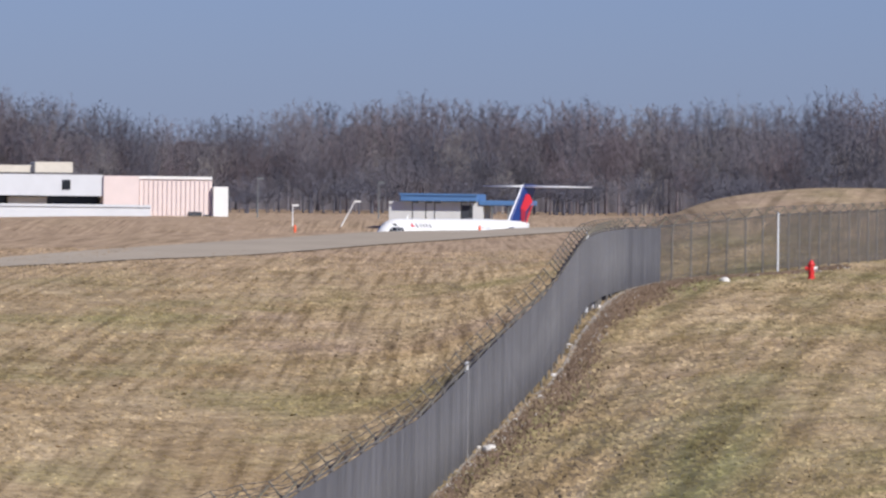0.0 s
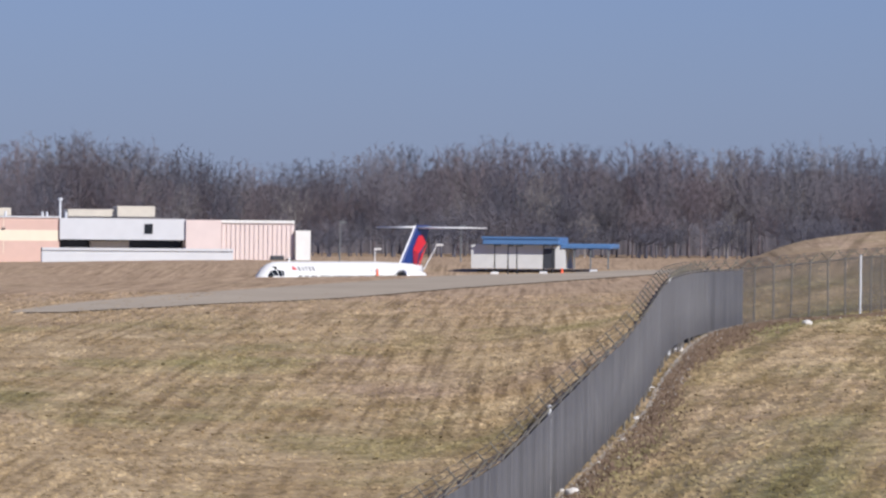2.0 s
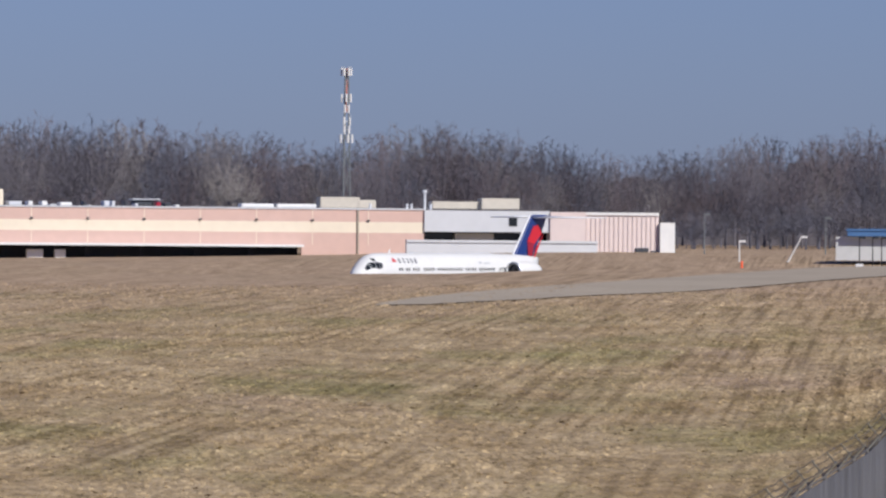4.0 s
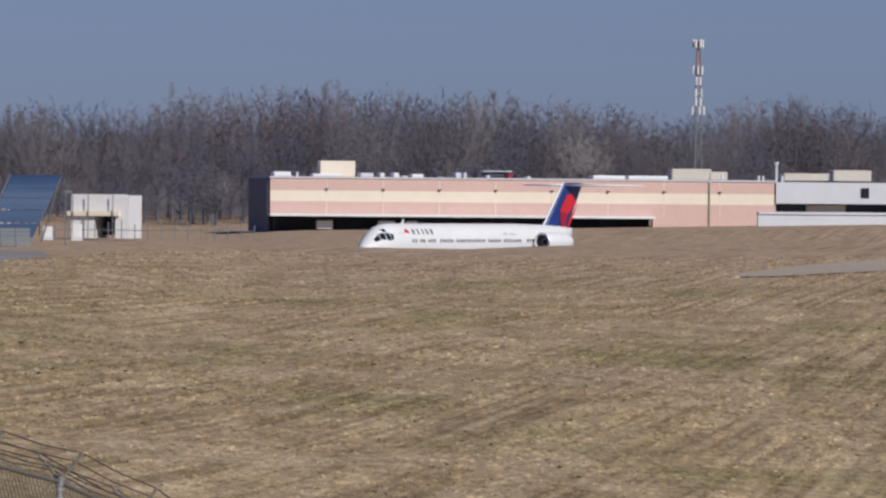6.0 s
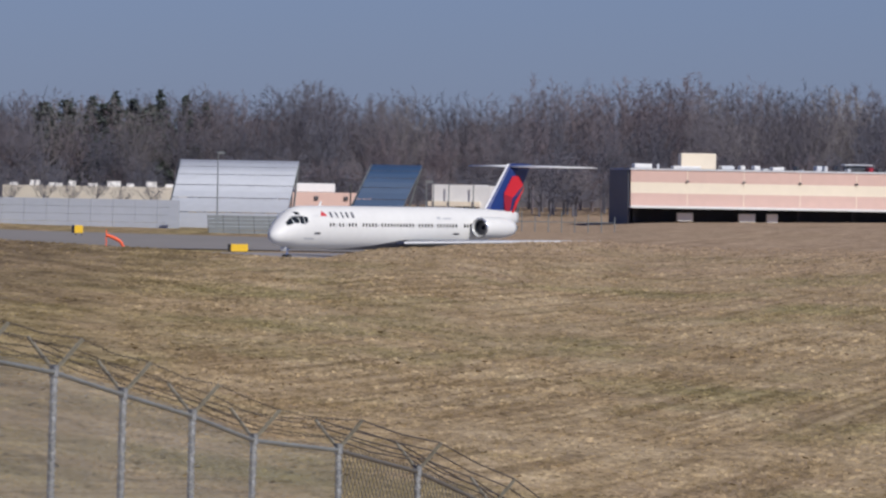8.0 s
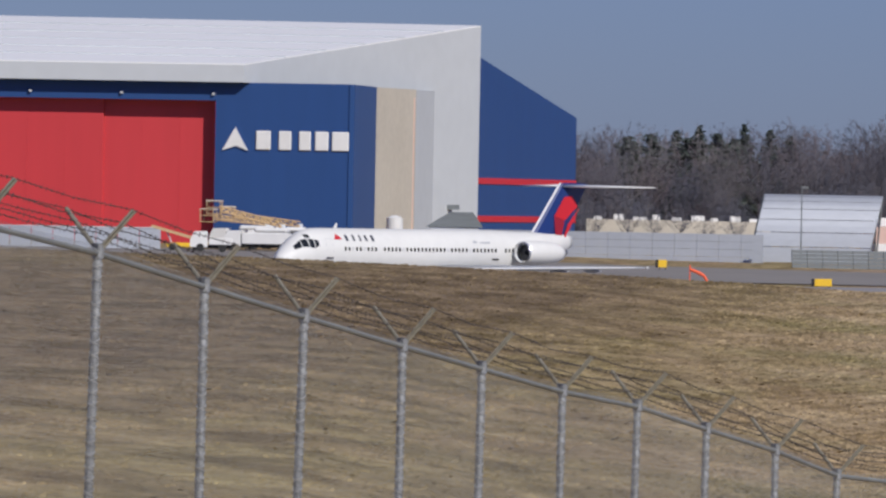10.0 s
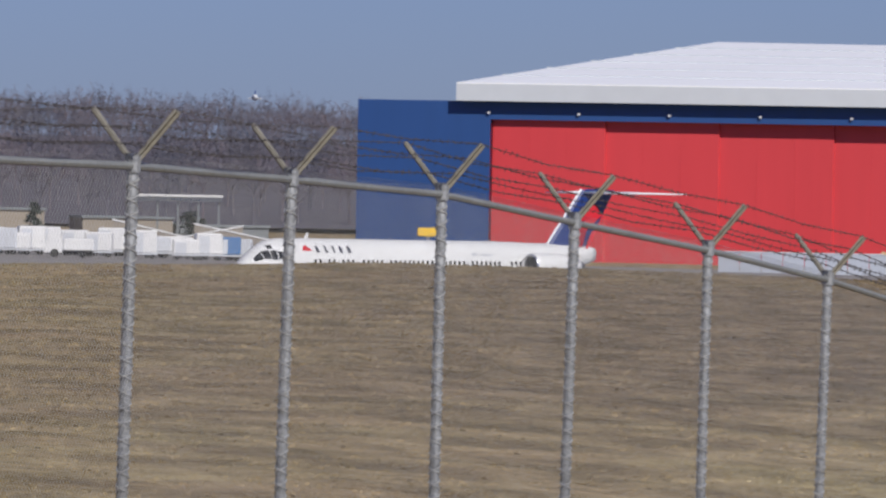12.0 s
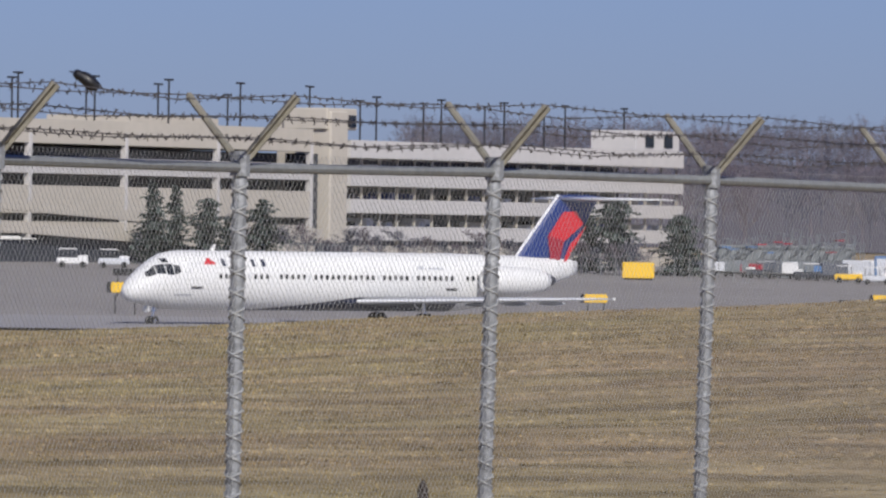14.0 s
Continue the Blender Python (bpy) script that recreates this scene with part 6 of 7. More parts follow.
def build_apron_things():
    # by the hangar
    deicer(-7.52, 930, 172, 6.8, 1.6)
    deicer(-7.40, 940, 188, 7.4, 0.9, M_BLACK)
    deicer(-7.62, 948, 165, 6.0, 0.5)
    truck(-7.84, 915, "white pickup-sized service truck by the hangar door", M_OFFWHITE, M_OFFWHITE, 4.6, 1.5, 180)
    belt_loader(-8.03, 920, 0)
    w, L = between((-9.35, 925), (-8.18, 925), float(land_polar(-8.8, 925)) - 0.2)
    t = thing("low_blast_wall", w, "low grey-blue metal wall before the red hangar doors", "wall")
    for k in range(8):
        part("wall_panel", boxes((L * k / 8, L * (k + 1) / 8 - 0.06, 0, 0.25, 0, 2.5), bev=0.03), M_BARRIER, t)
    part("wall_cap", boxes((-0.1, L + 0.1, -0.08, 0.33, 2.5, 2.62)), M_LTGREY, t)
    truck(-11.22, 960, "white and yellow catering truck before the blue wall", M_OFFWHITE, M_CREAM, 5.6, 2.2, 0)
    b = thing("yellow_hoist", on_land(-11.32, 962), "yellow hoist tray raised over a truck", "hoist", "apron vehicles")
    part("tray", boxes((-1.2, 1.4, -0.9, 0.9, 2.9, 3.9), bev=0.1), M_YELLOW, b)
    part("lift_leg", boxes((-0.2, 0.2, -0.3, 0.3, -0.2, 2.95)), M_LTGREY, b)
    for k, (a, dd, mt) in enumerate(((-6.60, 955, M_OFFWHITE), (-6.35, 960, M_OFFWHITE), (-6.18, 958, M_LTGREY), (-7.05, 950, M_BEIGE), (-6.92, 952, M_PINK))):
        truck(a, dd, "parked service van beside the hangar corner", mt, mt, 5.0, 2.1 + 0.2 * (k % 2), 180 if k % 2 else 0, "service_van")
    t = thing("storage_tent", on_land(-6.2, 965), "grey gabled storage tent beside the hangar", "tent")
    bm = bmesh.new()
    prism(bm, ((-3.2, 3.2), (3.4, 3.2), (2.2, 4.9), (-0.4, 4.9)), -3, 3)
    part("roof", bm, M_BARRIER2, t, "dark grey gabled roof")
    part("side_wall", boxes((-2.8, 2.9, -2.8, 2.8, -0.2, 3.2)), M_LTGREY, t)
    t = thing("water_tank", on_land(-6.6, 970), "white upright tank on a frame", "tank")
    bm = bmesh.new()
    tube(bm, (0, 0, 1.8), (0, 0, 3.9), 0.95, 0.95, n=16)
    tube(bm, (0, 0, 3.9), (0, 0, 4.2), 0.95, 0.3, n=16)
    part("vessel", bm, M_OFFWHITE, t)
    part("frame", boxes((-0.9, -0.75, -0.6, 0.6, -0.2, 1.9), (0.75, 0.9, -0.6, 0.6, -0.2, 1.9)), M_LTGREY, t)
    # rows of carts, loaders and steps on the far apron
    rnd = random.Random(31)
    for k in range(26):
        cart(-14.95 + k * 0.094 + rnd.uniform(-0.02, 0.02), 905 + rnd.uniform(-8, 14), rnd.choice((M_OFFWHITE, M_OFFWHITE, M_OFFWHITE, M_LTGREY, M_BLUEROOF)), rnd.uniform(2.1, 3.1), rnd.uniform(-12, 12))
    for a in (-13.75,):
        truck(a, 893, "white van parked on the apron", M_OFFWHITE, M_OFFWHITE, 5.2, 2.0, rnd.choice((0, 180)), "service_van")
    for k in range(16):
        a = -15.95 + k * 0.06
        t = thing("boarding_steps", on_land(a, 915 + rnd.uniform(-10, 20), rnd.uniform(-30, 30)), "mobile boarding steps and loader frame on the apron", "steps", "apron equipment")
        h = rnd.uniform(2.4, 4.3)
        bm = bmesh.new()
        tube(bm, (-1.6, -0.5, 0.4), (1.2, -0.5, h), 0.09, n=5)
        tube(bm, (-1.6, 0.5, 0.4), (1.2, 0.5, h), 0.09, n=5)
        part("stringer", bm, M_BARRIER2, t)
        for j in range(6):
            f = j / 6
            part("tread", boxes((-1.6 + 2.8 * f, -1.3 + 2.8 * f, -0.5, 0.5, 0.4 + (h - 0.4) * f, 0.46 + (h - 0.4) * f)), M_GALV, t)
        part("platform", boxes((1.0, 2.0, -0.6, 0.6, h - 0.1, h + 0.05)), rnd.choice((M_BARRIER2, M_DKRED, M_BLUEROOF, M_BARRIER2)), t)
        bm = bmesh.new()
        for x in (1.0, 2.0):
            tube(bm, (x, -0.55, -0.2), (x, -0.55, h + 0.9), 0.05, n=5)
            tube(bm, (x, 0.55, -0.2), (x, 0.55, h + 0.9), 0.05, n=5)
        tube(bm, (1.0, -0.55, h + 0.9), (2.0, -0.55, h + 0.9), 0.05, n=5)
        part("handrail", bm, M_BARRIER2, t)
        part("wheelbase", boxes((-1.7, 1.9, -0.6, 0.6, 0.0, 0.4), bev=0.08), rnd.choice((M_BARRIER2, M_BARRIER2, M_BLACK)), t)
    for a, d, mt, lab in ((-15.02, 884, M_YELLOW, "yellow baggage tug before the carts"), (-14.83, 880, M_LTGREY, "grey baggage tug before the carts"), (-14.70, 886, M_YELLOW, "yellow baggage tug before the carts"),
                          (-15.30, 890, M_DARK, "dark baggage tug among the steps"), (-15.62, 892, M_DARK, "dark baggage tug among the steps"), (-14.45, 882, M_SLATE, "slate-grey baggage tug before the carts")):
        tug(a, d, lab, mt, 180 if mt is M_DARK else 0)
    for k in range(9):
        a = -16.0 + 0.11 * k
        t = thing("container_dolly", on_land(a, 898, rnd.uniform(-8, 8), 0.1), "low dolly with a stacked container on the apron", "dolly", "apron dollies")
        part("frame", boxes((-1.6, 1.6, -0.8, 0.8, 0.3, 0.5)), M_BLACK, t)
        part("container", boxes((-1.4, 1.4, -0.75, 0.75, 0.52, rnd.uniform(1.3, 2.0)), bev=0.08), (M_SLATE, M_LTGREY, M_BARRIER2, M_DKRED, M_SLATE, M_OFFWHITE, M_BARRIER2, M_BLUEROOF, M_SLATE)[k], t)
        for x in (-1.1, 1.1):
            part("wheel", tube(bmesh.new(), (x, -0.8, 0.22), (x, -0.62, 0.22), 0.22, n=10), M_RUBBER, t)
    # low terminal sheds behind the carts
    for a0, a1, h, mt, lab in ((-14.32, -13.92, 4.9, M_TAN, "tan windowless shed behind the apron"), (-13.66, -13.05, 4.3, M_TAN, "tan shed with a flat roof behind the apron"),
                               (-13.0, -12.4, 3.6, M_BARRIER2, "low grey shed behind the apron"), (-15.9, -15.0, 3.0, M_BARRIER2, "grey equipment shed behind the apron")):
        m, L = between((a0, 1010), (a1, 1012), float(land_polar(a0, 1010)) - 0.3)
        b = thing("apron_shed", m, lab, "building", "sheds behind the apron")
        part("wall", boxes((0, L, 0, 9, 0, h - 0.3)), mt, b)
        part("roof", boxes((-0.2, L + 0.2, -0.3, 9.2, h - 0.3, h)), M_BARRIER2, b)
        for j in range(int(L // 4)):
            part("loading_door", boxes((1 + 4 * j, 3 + 4 * j, -0.1, 0.05, 0, h * 0.45)), M_DARK, b)
    # dark canopy, evergreen and sloping boarding ramps beyond the carts
    w, L = between((-13.30, 985), (-12.72, 985), float(land_polar(-13.0, 985)) - 0.3)
    t = thing("apron_canopy", w, "dark flat canopy with a pale edge on steel posts", "canopy")
    part("roof", boxes((0, L, 0, 6, 6.3, 7.0)), M_SLATE, t, "dark canopy roof")
    part("roof_edge", boxes((-0.1, L + 0.1, -0.12, -0.01, 6.85, 7.1)), M_OFFWHITE, t, "white roof edge")
    for k in range(5):
        part("post", boxes((L * k / 4.2, L * k / 4.2 + 0.25, 0.4, 0.65, 0, 6.3)), M_BARRIER2, t)
    for a, h0, h1, tilt in ((-13.17, 1.4, 3.0, 0), (-12.86, 1.2, 2.6, 180), (-12.62, 1.5, 2.8, 0)):
        t = thing("boarding_ramp", on_land(a, 930, tilt), "low tan covered boarding ramp on the apron", "ramp", "boarding ramps")
        bm = bmesh.new()
        prism(bm, ((-4.6, h1), (4.6, h0 - 0.6), (4.6, h0 + 0.5), (-4.6, h1 + 1.0)), -0.9, 0.9)
        part("tunnel", bm, M_TAN, t, "tan sloping tunnel")
        bm = bmesh.new()
        prism(bm, ((-4.7, h1 + 1.0), (4.7, h0 + 0.5), (4.7, h0 + 0.65), (-4.7, h1 + 1.18)), -1.0, 1.0)
        part("roof", bm, M_OFFWHITE, t)
        for x in (-3.6, 3.2):
            part("support", boxes((x, x + 0.3, -0.7, 0.7, 0, (h1 if x < 0 else h0) - 0.2)), M_BARRIER2, t)
    conifer(-13.99, 975, 5.8, label="small dark evergreen beside a tan shed", wide=0.3)
    conifer(-12.93, 1000, 5.2, label="broad dark evergreen bush behind the apron", wide=0.55)
    # before the garage
    truck(-20.68, 830, "white van parked before the garage", M_OFFWHITE, M_OFFWHITE, 5.4, 2.4, 0)
    tug(-20.28, 800, "white baggage tug with a red bumper on the apron", M_OFFWHITE, 0)
    tug(-20.0, 805, "white baggage tug on the apron", M_LTGREY, 0)
    t = thing("yellow_container", on_land(-16.445, 850, 0, 0.1), "plain yellow container on the apron", "container")
    part("body", boxes((-1.6, 1.6, -1, 1, 0.15, 1.75), bev=0.06), M_YELLOW, t)
    part("skid", boxes((-1.5, 1.5, -0.8, 0.8, 0, 0.16)), M_BLACK, t)
    # signs beside the runway
    for a, d, w, h, lift, mt, lab in (
            (-3.69, 790, 1.6, 0.95, 0.2, M_YELLOW, "yellow taxiway sign beside the runway"), (-4.78, 900, 0.9, 1.1, 0.2, M_YELLOW, "yellow taxiway sign beside the runway"),
            (-14.72, 690, 3.2, 1.0, 0.9, M_YELLOW, "long yellow taxiway sign beside the runway"), (-15.0, 688, 2.1, 0.7, 0.7, M_BLACK, "black distance sign panel beside the runway"),
            (-16.73, 655, 1.8, 0.9, 0.9, M_YELLOW, "yellow taxiway sign on the grass verge"), (-19.92, 600, 2.0, 1.0, 1.5, M_YELLOW, "yellow taxiway sign on the grass verge"),
            (-19.90, 608, 2.2, 0.7, 2.6, M_BLACK, "black sign panel beside the runway"), (-13.92, 700, 1.6, 0.8, 0.8, M_YELLOW, "yellow taxiway sign on the grass verge"),
            (-7.24, 900, 1.8, 0.9, 0.0, M_YELLOW, "yellow taxiway sign on the grass verge")):
        sign_box(a, d, w, h, lift, mt, lab)
    t = thing("wind_cone", on_land(-4.55, 800), "drooping orange-red wind cone by the runway", "windsock")
    bm = bmesh.new()
    tube(bm, (-0.6, 0, -0.2), (-0.6, 0, 1.9), 0.06, n=6)
    part("mast", bm, M_ORANGE, t)
    bm = bmesh.new()
    for (x0, z0, r0), (x1, z1, r1) in zip(((-0.6, 1.45, 0.15), (0.2, 1.15, 0.17), (0.75, 0.85, 0.15)), ((0.2, 1.15, 0.17), (0.75, 0.85, 0.15), (1.15, 0.15, 0.11))):
        tube(bm, (x0, 0, z0), (x1, 0, z1), r0, r1, n=10)
    part("sock", bm, M_ORANGE, t, "orange-red fabric")
    for a, d, e in ((4.535, 760, -0.275), (5.787, 765, -0.262)):
        marker(a, d, e)
    pole_lamp(4.518, 1100, 2.6, 0, M_OFFWHITE, "short white lamp post before the woods")
    pole_lamp(4.833, 1100, 3.2, 2.0, M_OFFWHITE, "slanted white mast before the woods")
    for a in (5.33, 5.66, 6.0):
        t = thing("localizer_box", on_land(a, 1060), "white equipment box on a stand", "cabinet", "equipment boxes")
        part("box", boxes((-0.5, 0.5, -0.4, 0.4, 0.5, 1.3), bev=0.06), M_OFFWHITE, t)
        part("stand", boxes((-0.3, 0.3, -0.2, 0.2, -0.3, 0.52)), M_LTGREY, t)
    for a in (5.33, 5.42, 5.48, 5.66, 5.72):
        pole_lamp(a, 1070, 4.2, 0, M_BLACK, "thin dark mast before the blue-roofed shed")
    for a, h in ((-3.845, 9.0), (-2.43, 6.2), (-16.0, 7.0), (4.28, 5.5), (5.1, 5.0)):
        pole_lamp(a, 985 if a < 0 else 1180, h, 0, M_BARRIER2, "tall grey lamp mast")
    # a jet far off over the woods
    p = bearing(-12.51, 2600, EYE.z + 2600 * math.tan(radians(0.756)))
    t = thing("distant_airliner", pose(p.x, p.y, p.z, 0, 0, 12.5), "tiny pale airliner far off above the woods", "airplane")
    bm = bmesh.new()
    loft(bm, [[(0.9 * r * math.cos(k * math.pi / 5), x, 0.9 * r * math.sin(k * math.pi / 5)) for k in range(10)] for x, r in ((-12, 0.2), (-9, 1), (8, 1), (14, 0.2))])
    part("fuselage", bm, M_WHITE, t)
    part("wing", boxes((-2.2, 2.2, -2, 2, -0.4, -0.1)), M_GREYWING, t)
    part("fin", boxes((-0.15, 0.15, 10, 13, 0.5, 2.4)), M_NAVY, t)


build_apron_things()


def build_shrubs():
    """Bare shrubs before the garage."""
    rnd = random.Random(77)
    for k in range(44):
        az = -20.9 + 0.105 * k + rnd.uniform(-0.03, 0.03)
        d = 872 + rnd.uniform(-8, 8)
        t = thing("bare_shrub", on_land(az, d), "leafless brown shrub before the garage", "shrub", "shrubs before the garage")
        V, F, TW = tree_arrays(bare_tree(200 + k % 5, 9.0), k)
        s = rnd.uniform(0.30, 0.5) * (1.25 if az < -18.7 else 1.0)
        raw("stem", V * [s * 1.6, s * 1.6, s], F, M_BARKGREY, t)
        raw("twig_mass", TW * [s * 1.6, s * 1.6, s], np.arange(len(TW)).reshape(-1, 3), (M_BARKGREY, M_BARKRED)[k % 2], t)
    f = thing("apron_fence", Matrix(), "tall see-through fence along the far side of the apron", "fence")
    for k in range(60):
        az = -21.4 + k * 0.1
        p = bearing(az, 858, float(land_polar(az, 858)) - 0.3)
        q = bearing(az + 0.1, 858, float(land_polar(az + 0.1, 858)) - 0.3)
        part("post", tube(bmesh.new(), p, p + Vector((0, 0, 2.7)), 0.05, n=5), M_GALV, f)
        for h in (0.4, 1.5, 2.6):
            part("rail", tube(bmesh.new(), p + Vector((0, 0, h)), q + Vector((0, 0, h)), 0.025, n=4), M_GALV, f)


def build_yard_trees():
    """Small bare trees before the low buildings beyond the noise wall."""
    for k, (az, d, h) in enumerate(((-5.25, 1105, 6.0), (-5.02, 1100, 7.0), (-4.84, 1108, 5.6), (-4.66, 1102, 6.6), (-4.48, 1106, 5.0), (-4.3, 1100, 5.8), (-5.42, 1104, 6.4))):
        t = thing("bare_tree", on_land(az, d), "small leafless tree beside a low building", "tree", "bare trees by the noise wall")
        V, F, T = wood_tree(300 + k, 20.0, 1.4, 12, 3, 1.8)
        V, T = V * (h / 20), T * (h / 20)
        raw("trunk", V, F, M_BARKGREY, t)
        raw("crown", T, np.arange(len(T)).reshape(-1, 3), M_BARKGREY, t, "bare twigs")


build_shrubs()
build_yard_trees()


# ================= along the fence =================
def build_fence_side():
    # hydrant
    p = bearing(8.037, 322)
    z = float(land(p.x, p.y))
    t = thing("fire_hydrant", pose(p.x, p.y, z, 0, 0, -8), "red fire hydrant on the grass beside the fence", "hydrant")
    bm = bmesh.new()
    tube(bm, (0, 0, -0.1), (0, 0, 0.07), 0.17, n=14)
    tube(bm, (0, 0, 0.05), (0, 0, 0.55), 0.12, 0.11, n=14)
    part("barrel", bm, M_HYDRANT, t, "red barrel")
    bm = bmesh.new()
    tube(bm, (0, 0, 0.53), (0, 0, 0.58), 0.15, n=14)
    tube(bm, (0, 0, 0.58), (0, 0, 0.74), 0.13, 0.05, n=14)
    part("bonnet", bm, M_HYDRANT, t)
    for a, mt in (((-0.24, 0, 0.42), M_HYDRANT), ((0.24, 0, 0.42), M_OFFWHITE), ((0, -0.24, 0.38), M_HYDRANT)):
        bm = bmesh.new()
        tube(bm, (0, 0, a[2]), a, 0.07, 0.075, n=10)
        part("outlet", bm, mt, t)
    # stones
    rnd = random.Random(3)
    for az, d, s in ((5.873, 203, 0.20), (6.215, 222, 0.12), (6.578, 285, 0.18), (5.60, 195, 0.1), (6.40, 250, 0.12), (5.80, 207, 0.08), (6.05, 214, 0.09), (6.30, 233, 0.1), (7.45, 312, 0.2)):
        p = bearing(az, d)
        t = thing("stone", pose(p.x, p.y, float(land(p.x, p.y)) + s * 0.3, 0, 0, rnd.uniform(0, 360)), "pale loose stone beside the fence", "stone", "loose stones")
        bm = bmesh.new()
        bmesh.ops.create_icosphere(bm, subdivisions=2, radius=s)
        for v in bm.verts:
            v.co *= 1 + 0.22 * noise.noise(v.co * 9)
            v.co.z *= 0.7
        part("rock", bm, M_ROCK, t)
    # bare stony strip and dead weeds at the foot of the slatted fence
    V, F, GV, GF = [], [], [], []
    line = [p for p in FENCE_FAR if math.degrees(math.atan2(p.x, p.y)) < 8.2]
    line = FENCE_DIP[-6:] + line
    for p, q in zip(line, line[1:]):
        s = side_of(p, q)
        for k in range(380):
            f = rnd.random()
            w = abs(rnd.gauss(0, 0.5)) * (1 + 0.5 * math.sin(p.y * 0.07))
            c = p.lerp(q, f) + s * (0.35 + w)
            c.z = float(land(c.x, c.y))
            h, r = rnd.uniform(0.03, 0.14), rnd.uniform(0.02, 0.07)
            k0 = len(V)
            a = rnd.uniform(-0.5, 0.5)
            dx, dy = r * math.cos(a), r * math.sin(a)
            V += [(c.x - dx, c.y - dy, c.z - 0.03), (c.x + dx, c.y + dy, c.z - 0.03), (c.x + dx * 0.3 + rnd.uniform(-.1, .1), c.y + rnd.uniform(-.1, .1), c.z + h)]
            F.append((k0, k0 + 1, k0 + 2))
        for k in range(60):
            c = p.lerp(q, rnd.random()) + s * (0.15 + abs(rnd.gauss(0, 0.35)))
            z = float(land(c.x, c.y))
            r = rnd.uniform(0.03, 0.09)
            k0 = len(GV)
            GV += [(c.x - r, c.y, z - 0.03), (c.x + r, c.y - r, z - 0.03), (c.x + r * .5, c.y + r, z - 0.03), (c.x, c.y, z + r * 1.2)]
            GF += [(k0, k0 + 1, k0 + 3), (k0 + 1, k0 + 2, k0 + 3), (k0 + 2, k0, k0 + 3)]
    tagged(raw("dead_weeds", V, F, M_WEED), "dark brown dead weeds along the fence foot", "weeds", kind="stuff")
    tagged(raw("gravel", GV, GF, M_GRAVEL), "pale gravel spilled under the fence", "gravel", kind="stuff")
    # a dead stalk in the grass beyond the fence
    t = thing("dead_stalk", on_land(-17.9, 66, 0, -0.05), "dark dead weed stalk standing in the grass", "weed")
    bm = bmesh.new()
    tube(bm, (0, 0, 0), (0.02, 0, 0.2), 0.02, 0.012, n=6)
    part("stem", bm, M_STALK, t)
    bm = bmesh.new()
    loft(bm, [[(0.02 + r * math.cos(a), r * math.sin(a), z) for a in [k * math.pi / 4 for k in range(8)]] for z, r in ((0.1, 0.015), (0.18, 0.045), (0.28, 0.042), (0.35, 0.01))])
    part("seed_head", bm, M_STALK, t)
    # bird on the top strand
    a, b = FENCE_NEAR[1], FENCE_NEAR[2]
    p = bearing(-20.19, 38.4, EYE.z + 38.4 * math.tan(radians(0.875)))
    t = thing("blackbird", pose(p.x, p.y, p.z, 0, -4, 20), "black bird with a pale shoulder patch perched on barbed wire", "bird")
    t.scale = (0.82, 0.82, 0.82)
    bm = bmesh.new()
    rings = [[(x, 1.35 * r * math.cos(k * math.pi / 6), 0.07 + (z - 0.07) * 0.75 + 1.35 * r * math.sin(k * math.pi / 6)) for k in range(12)] for x, z, r in
             ((-0.080, 0.125, 0.004), (-0.066, 0.122, 0.020), (-0.05, 0.117, 0.024), (-0.030, 0.098, 0.027), (-0.005, 0.074, 0.036), (0.025, 0.054, 0.034), (0.052, 0.04, 0.020), (0.07, 0.032, 0.008))]
    body = part("body", loft(bm, rings), M_FEATHER, t, "", True)
    part("beak", tube(bmesh.new(), (-0.078, 0, 0.125), (-0.102, 0, 0.128), 0.006, 0.001, 6), M_BLACK, t)
    bm = bmesh.new()
    loft(bm, [[(0.055, -0.014, 0.042), (0.055, 0.014, 0.042), (0.055, 0.014, 0.034), (0.055, -0.014, 0.034)], [(0.125, -0.02, 0.008), (0.125, 0.02, 0.008), (0.125, 0.02, 0.004), (0.125, -0.02, 0.004)]])
    part("tail", bm, M_FEATHER, t)
    for s in (-1, 1):
        bm = bmesh.new()
        loft(bm, [[(x, s * y, z + e) for e in (-h, h)] + [(x, s * (y + 0.006), z + e) for e in (h, -h)] for x, y, z, h in
                  ((-0.028, 0.026, 0.094, 0.008), (0.0, 0.035, 0.075, 0.020), (0.035, 0.030, 0.052, 0.014), (0.075, 0.014, 0.030, 0.004))])
        w = part("wing", bm, M_FEATHER, t)
        part("shoulder_patch", boxes((-0.012, 0.008, min(s * 0.040, s * 0.044), max(s * 0.040, s * 0.044), 0.075, 0.086)), M_ARM, w, "pale shoulder patch")
        part("leg", tube(bmesh.new(), (0.0, s * 0.012, 0.045), (-0.003, s * 0.012, -0.004), 0.003, n=5), M_BLACK, t)


build_fence_side()


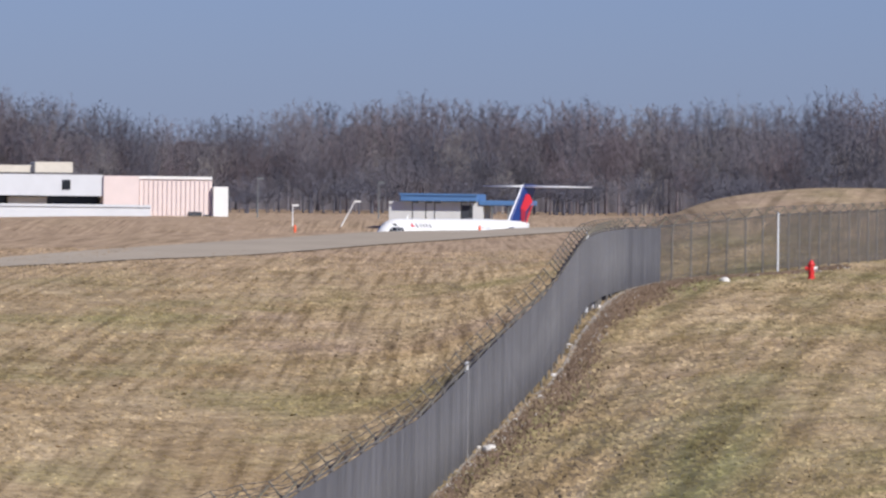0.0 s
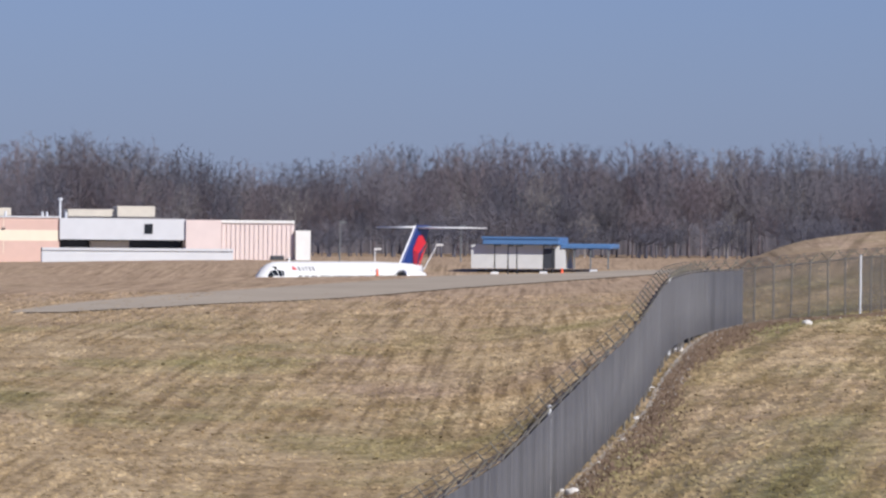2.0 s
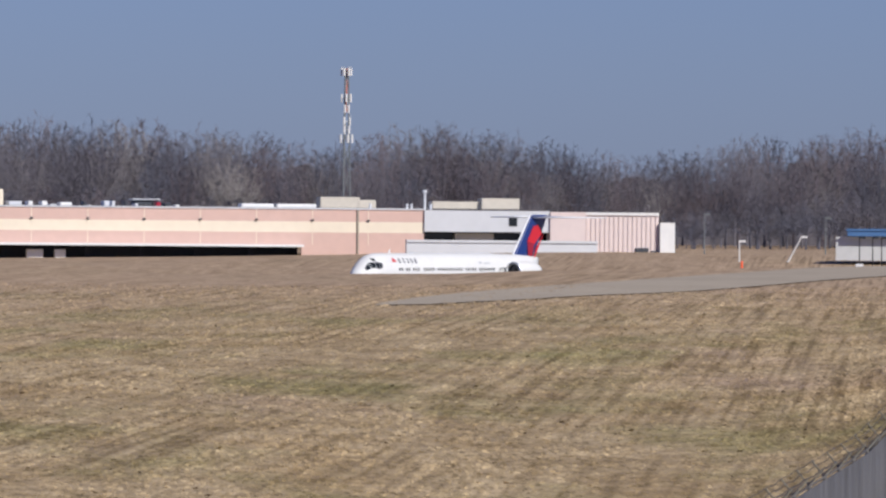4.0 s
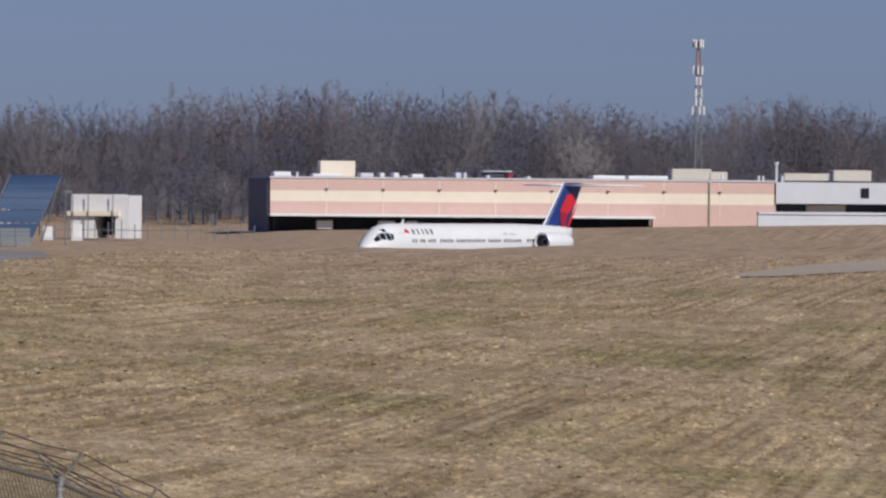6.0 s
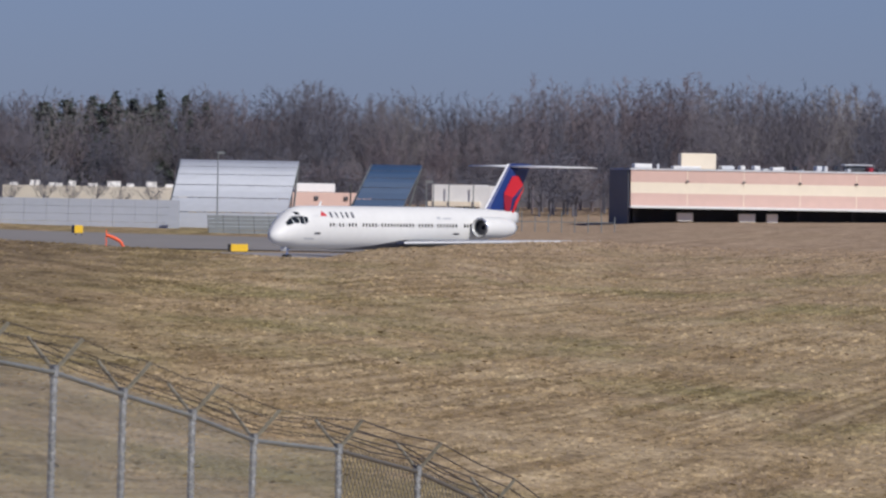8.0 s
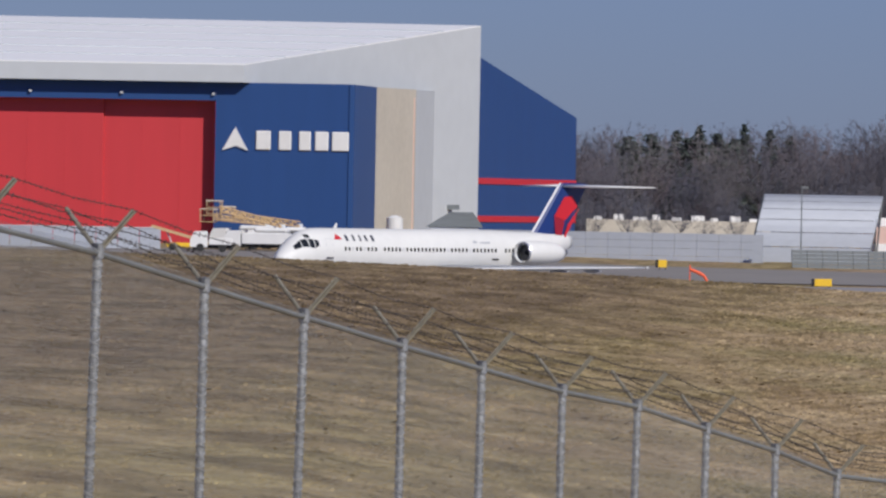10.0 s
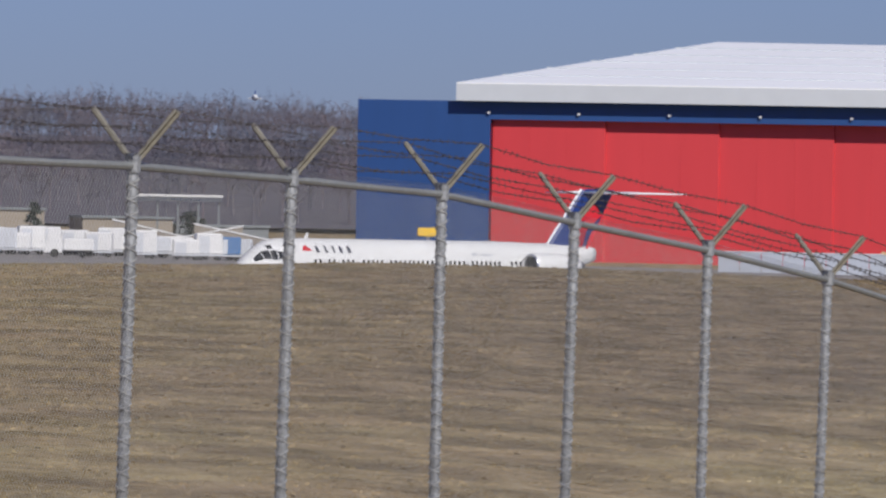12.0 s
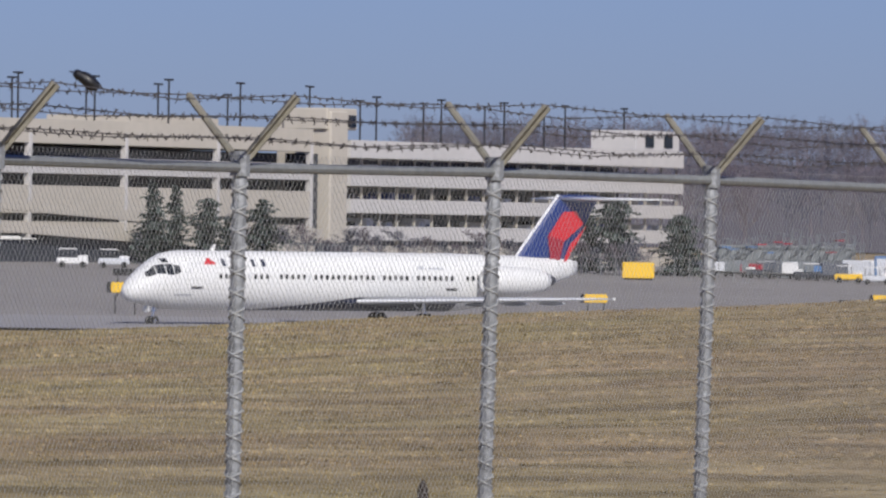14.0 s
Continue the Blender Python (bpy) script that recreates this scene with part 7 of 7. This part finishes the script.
# ================= grass tufts =================
def build_tufts():
    rng = np.random.default_rng(17)
    for name, az0, az1, d0, d1, n, lab, hmax in (
            ("grass_tufts", -4.5, 6.3, 150, 560, 120000, "dry straw tufts over the field", 0.085),
            ("grass_tufts", 4.6, 9.2, 130, 420, 60000, "dry straw tufts on the bank", 0.08),
            ("grass_tufts", -22, -3.5, 48, 420, 105000, "dry straw tufts on the slope", 0.07)):
        az, d = rng.uniform(az0, az1, n), d0 + (d1 - d0) * rng.uniform(0, 1, n) ** 1.25
        x, y = d * np.sin(np.radians(az)), d * np.cos(np.radians(az))
        # taller along the mowing lines, and in drifts
        u = x - 0.092 * y
        rows = 0.5 + 0.25 * np.sin(u * 4.1 + 0.6 * np.sin(y * 0.05)) + 0.25 * np.sin(u * 1.7 + 1.3)
        drift = 0.5 + 0.3 * np.sin(x * 0.31 + 1.7 * np.sin(y * 0.043)) + 0.2 * np.sin(x * 0.9 - y * 0.12)
        tall = np.clip(0.35 + 0.5 * rows + 0.5 * drift, 0.2, 1.4)
        z = land(x, y)
        near = np.clip(d / 260, 0.2, 1.0)
        h = rng.uniform(0.3, 1.0, n) * hmax * near * tall
        w = rng.uniform(0.03, 0.13, n) * near
        lean = rng.normal(0, 0.10, (n, 2)) * near[:, None]
        V = np.empty((n, 4, 3))
        V[:, 0] = np.stack([x - w, y, z - 0.03], 1)
        V[:, 1] = np.stack([x + w, y + rng.normal(0, 0.05, n), z - 0.03], 1)
        V[:, 2] = np.stack([x + w * 0.7 + lean[:, 0], y + 0.22 * near + lean[:, 1], z + h * rng.uniform(0.3, 1, n)], 1)
        V[:, 3] = np.stack([x - w * 0.6 + lean[:, 0], y + 0.22 * near + lean[:, 1], z + h], 1)
        F = np.arange(n * 4).reshape(n, 4)
        tagged(raw(name, V.reshape(-1, 3), F, M_TUFTS), lab, "grass", kind="stuff")


build_tufts()


# ================= what moves =================
def motions():
    rows = []
    for t, s in ((0.0, 523.7), (1.5, 487.5), (3.0, 445.7), (5.5, 366.2), (6.5, 330.7), (7.5, 292.9), (10.0, 191.6), (11.0, 148.2), (12.5, 76.7), (13.2, 41.0), (14.0, 0.0)):
        p = along(s)
        z = float(np.interp(s, (0, 77, 192, 293, 331, 366, 524), (-2.30, -2.58, -3.04, -3.55, -3.84, -4.0, -4.08)))
        rows.append((t, pose(p.x, p.y, z, 0, 0, 58)))
    walk(AIRLINER, rows)


motions()
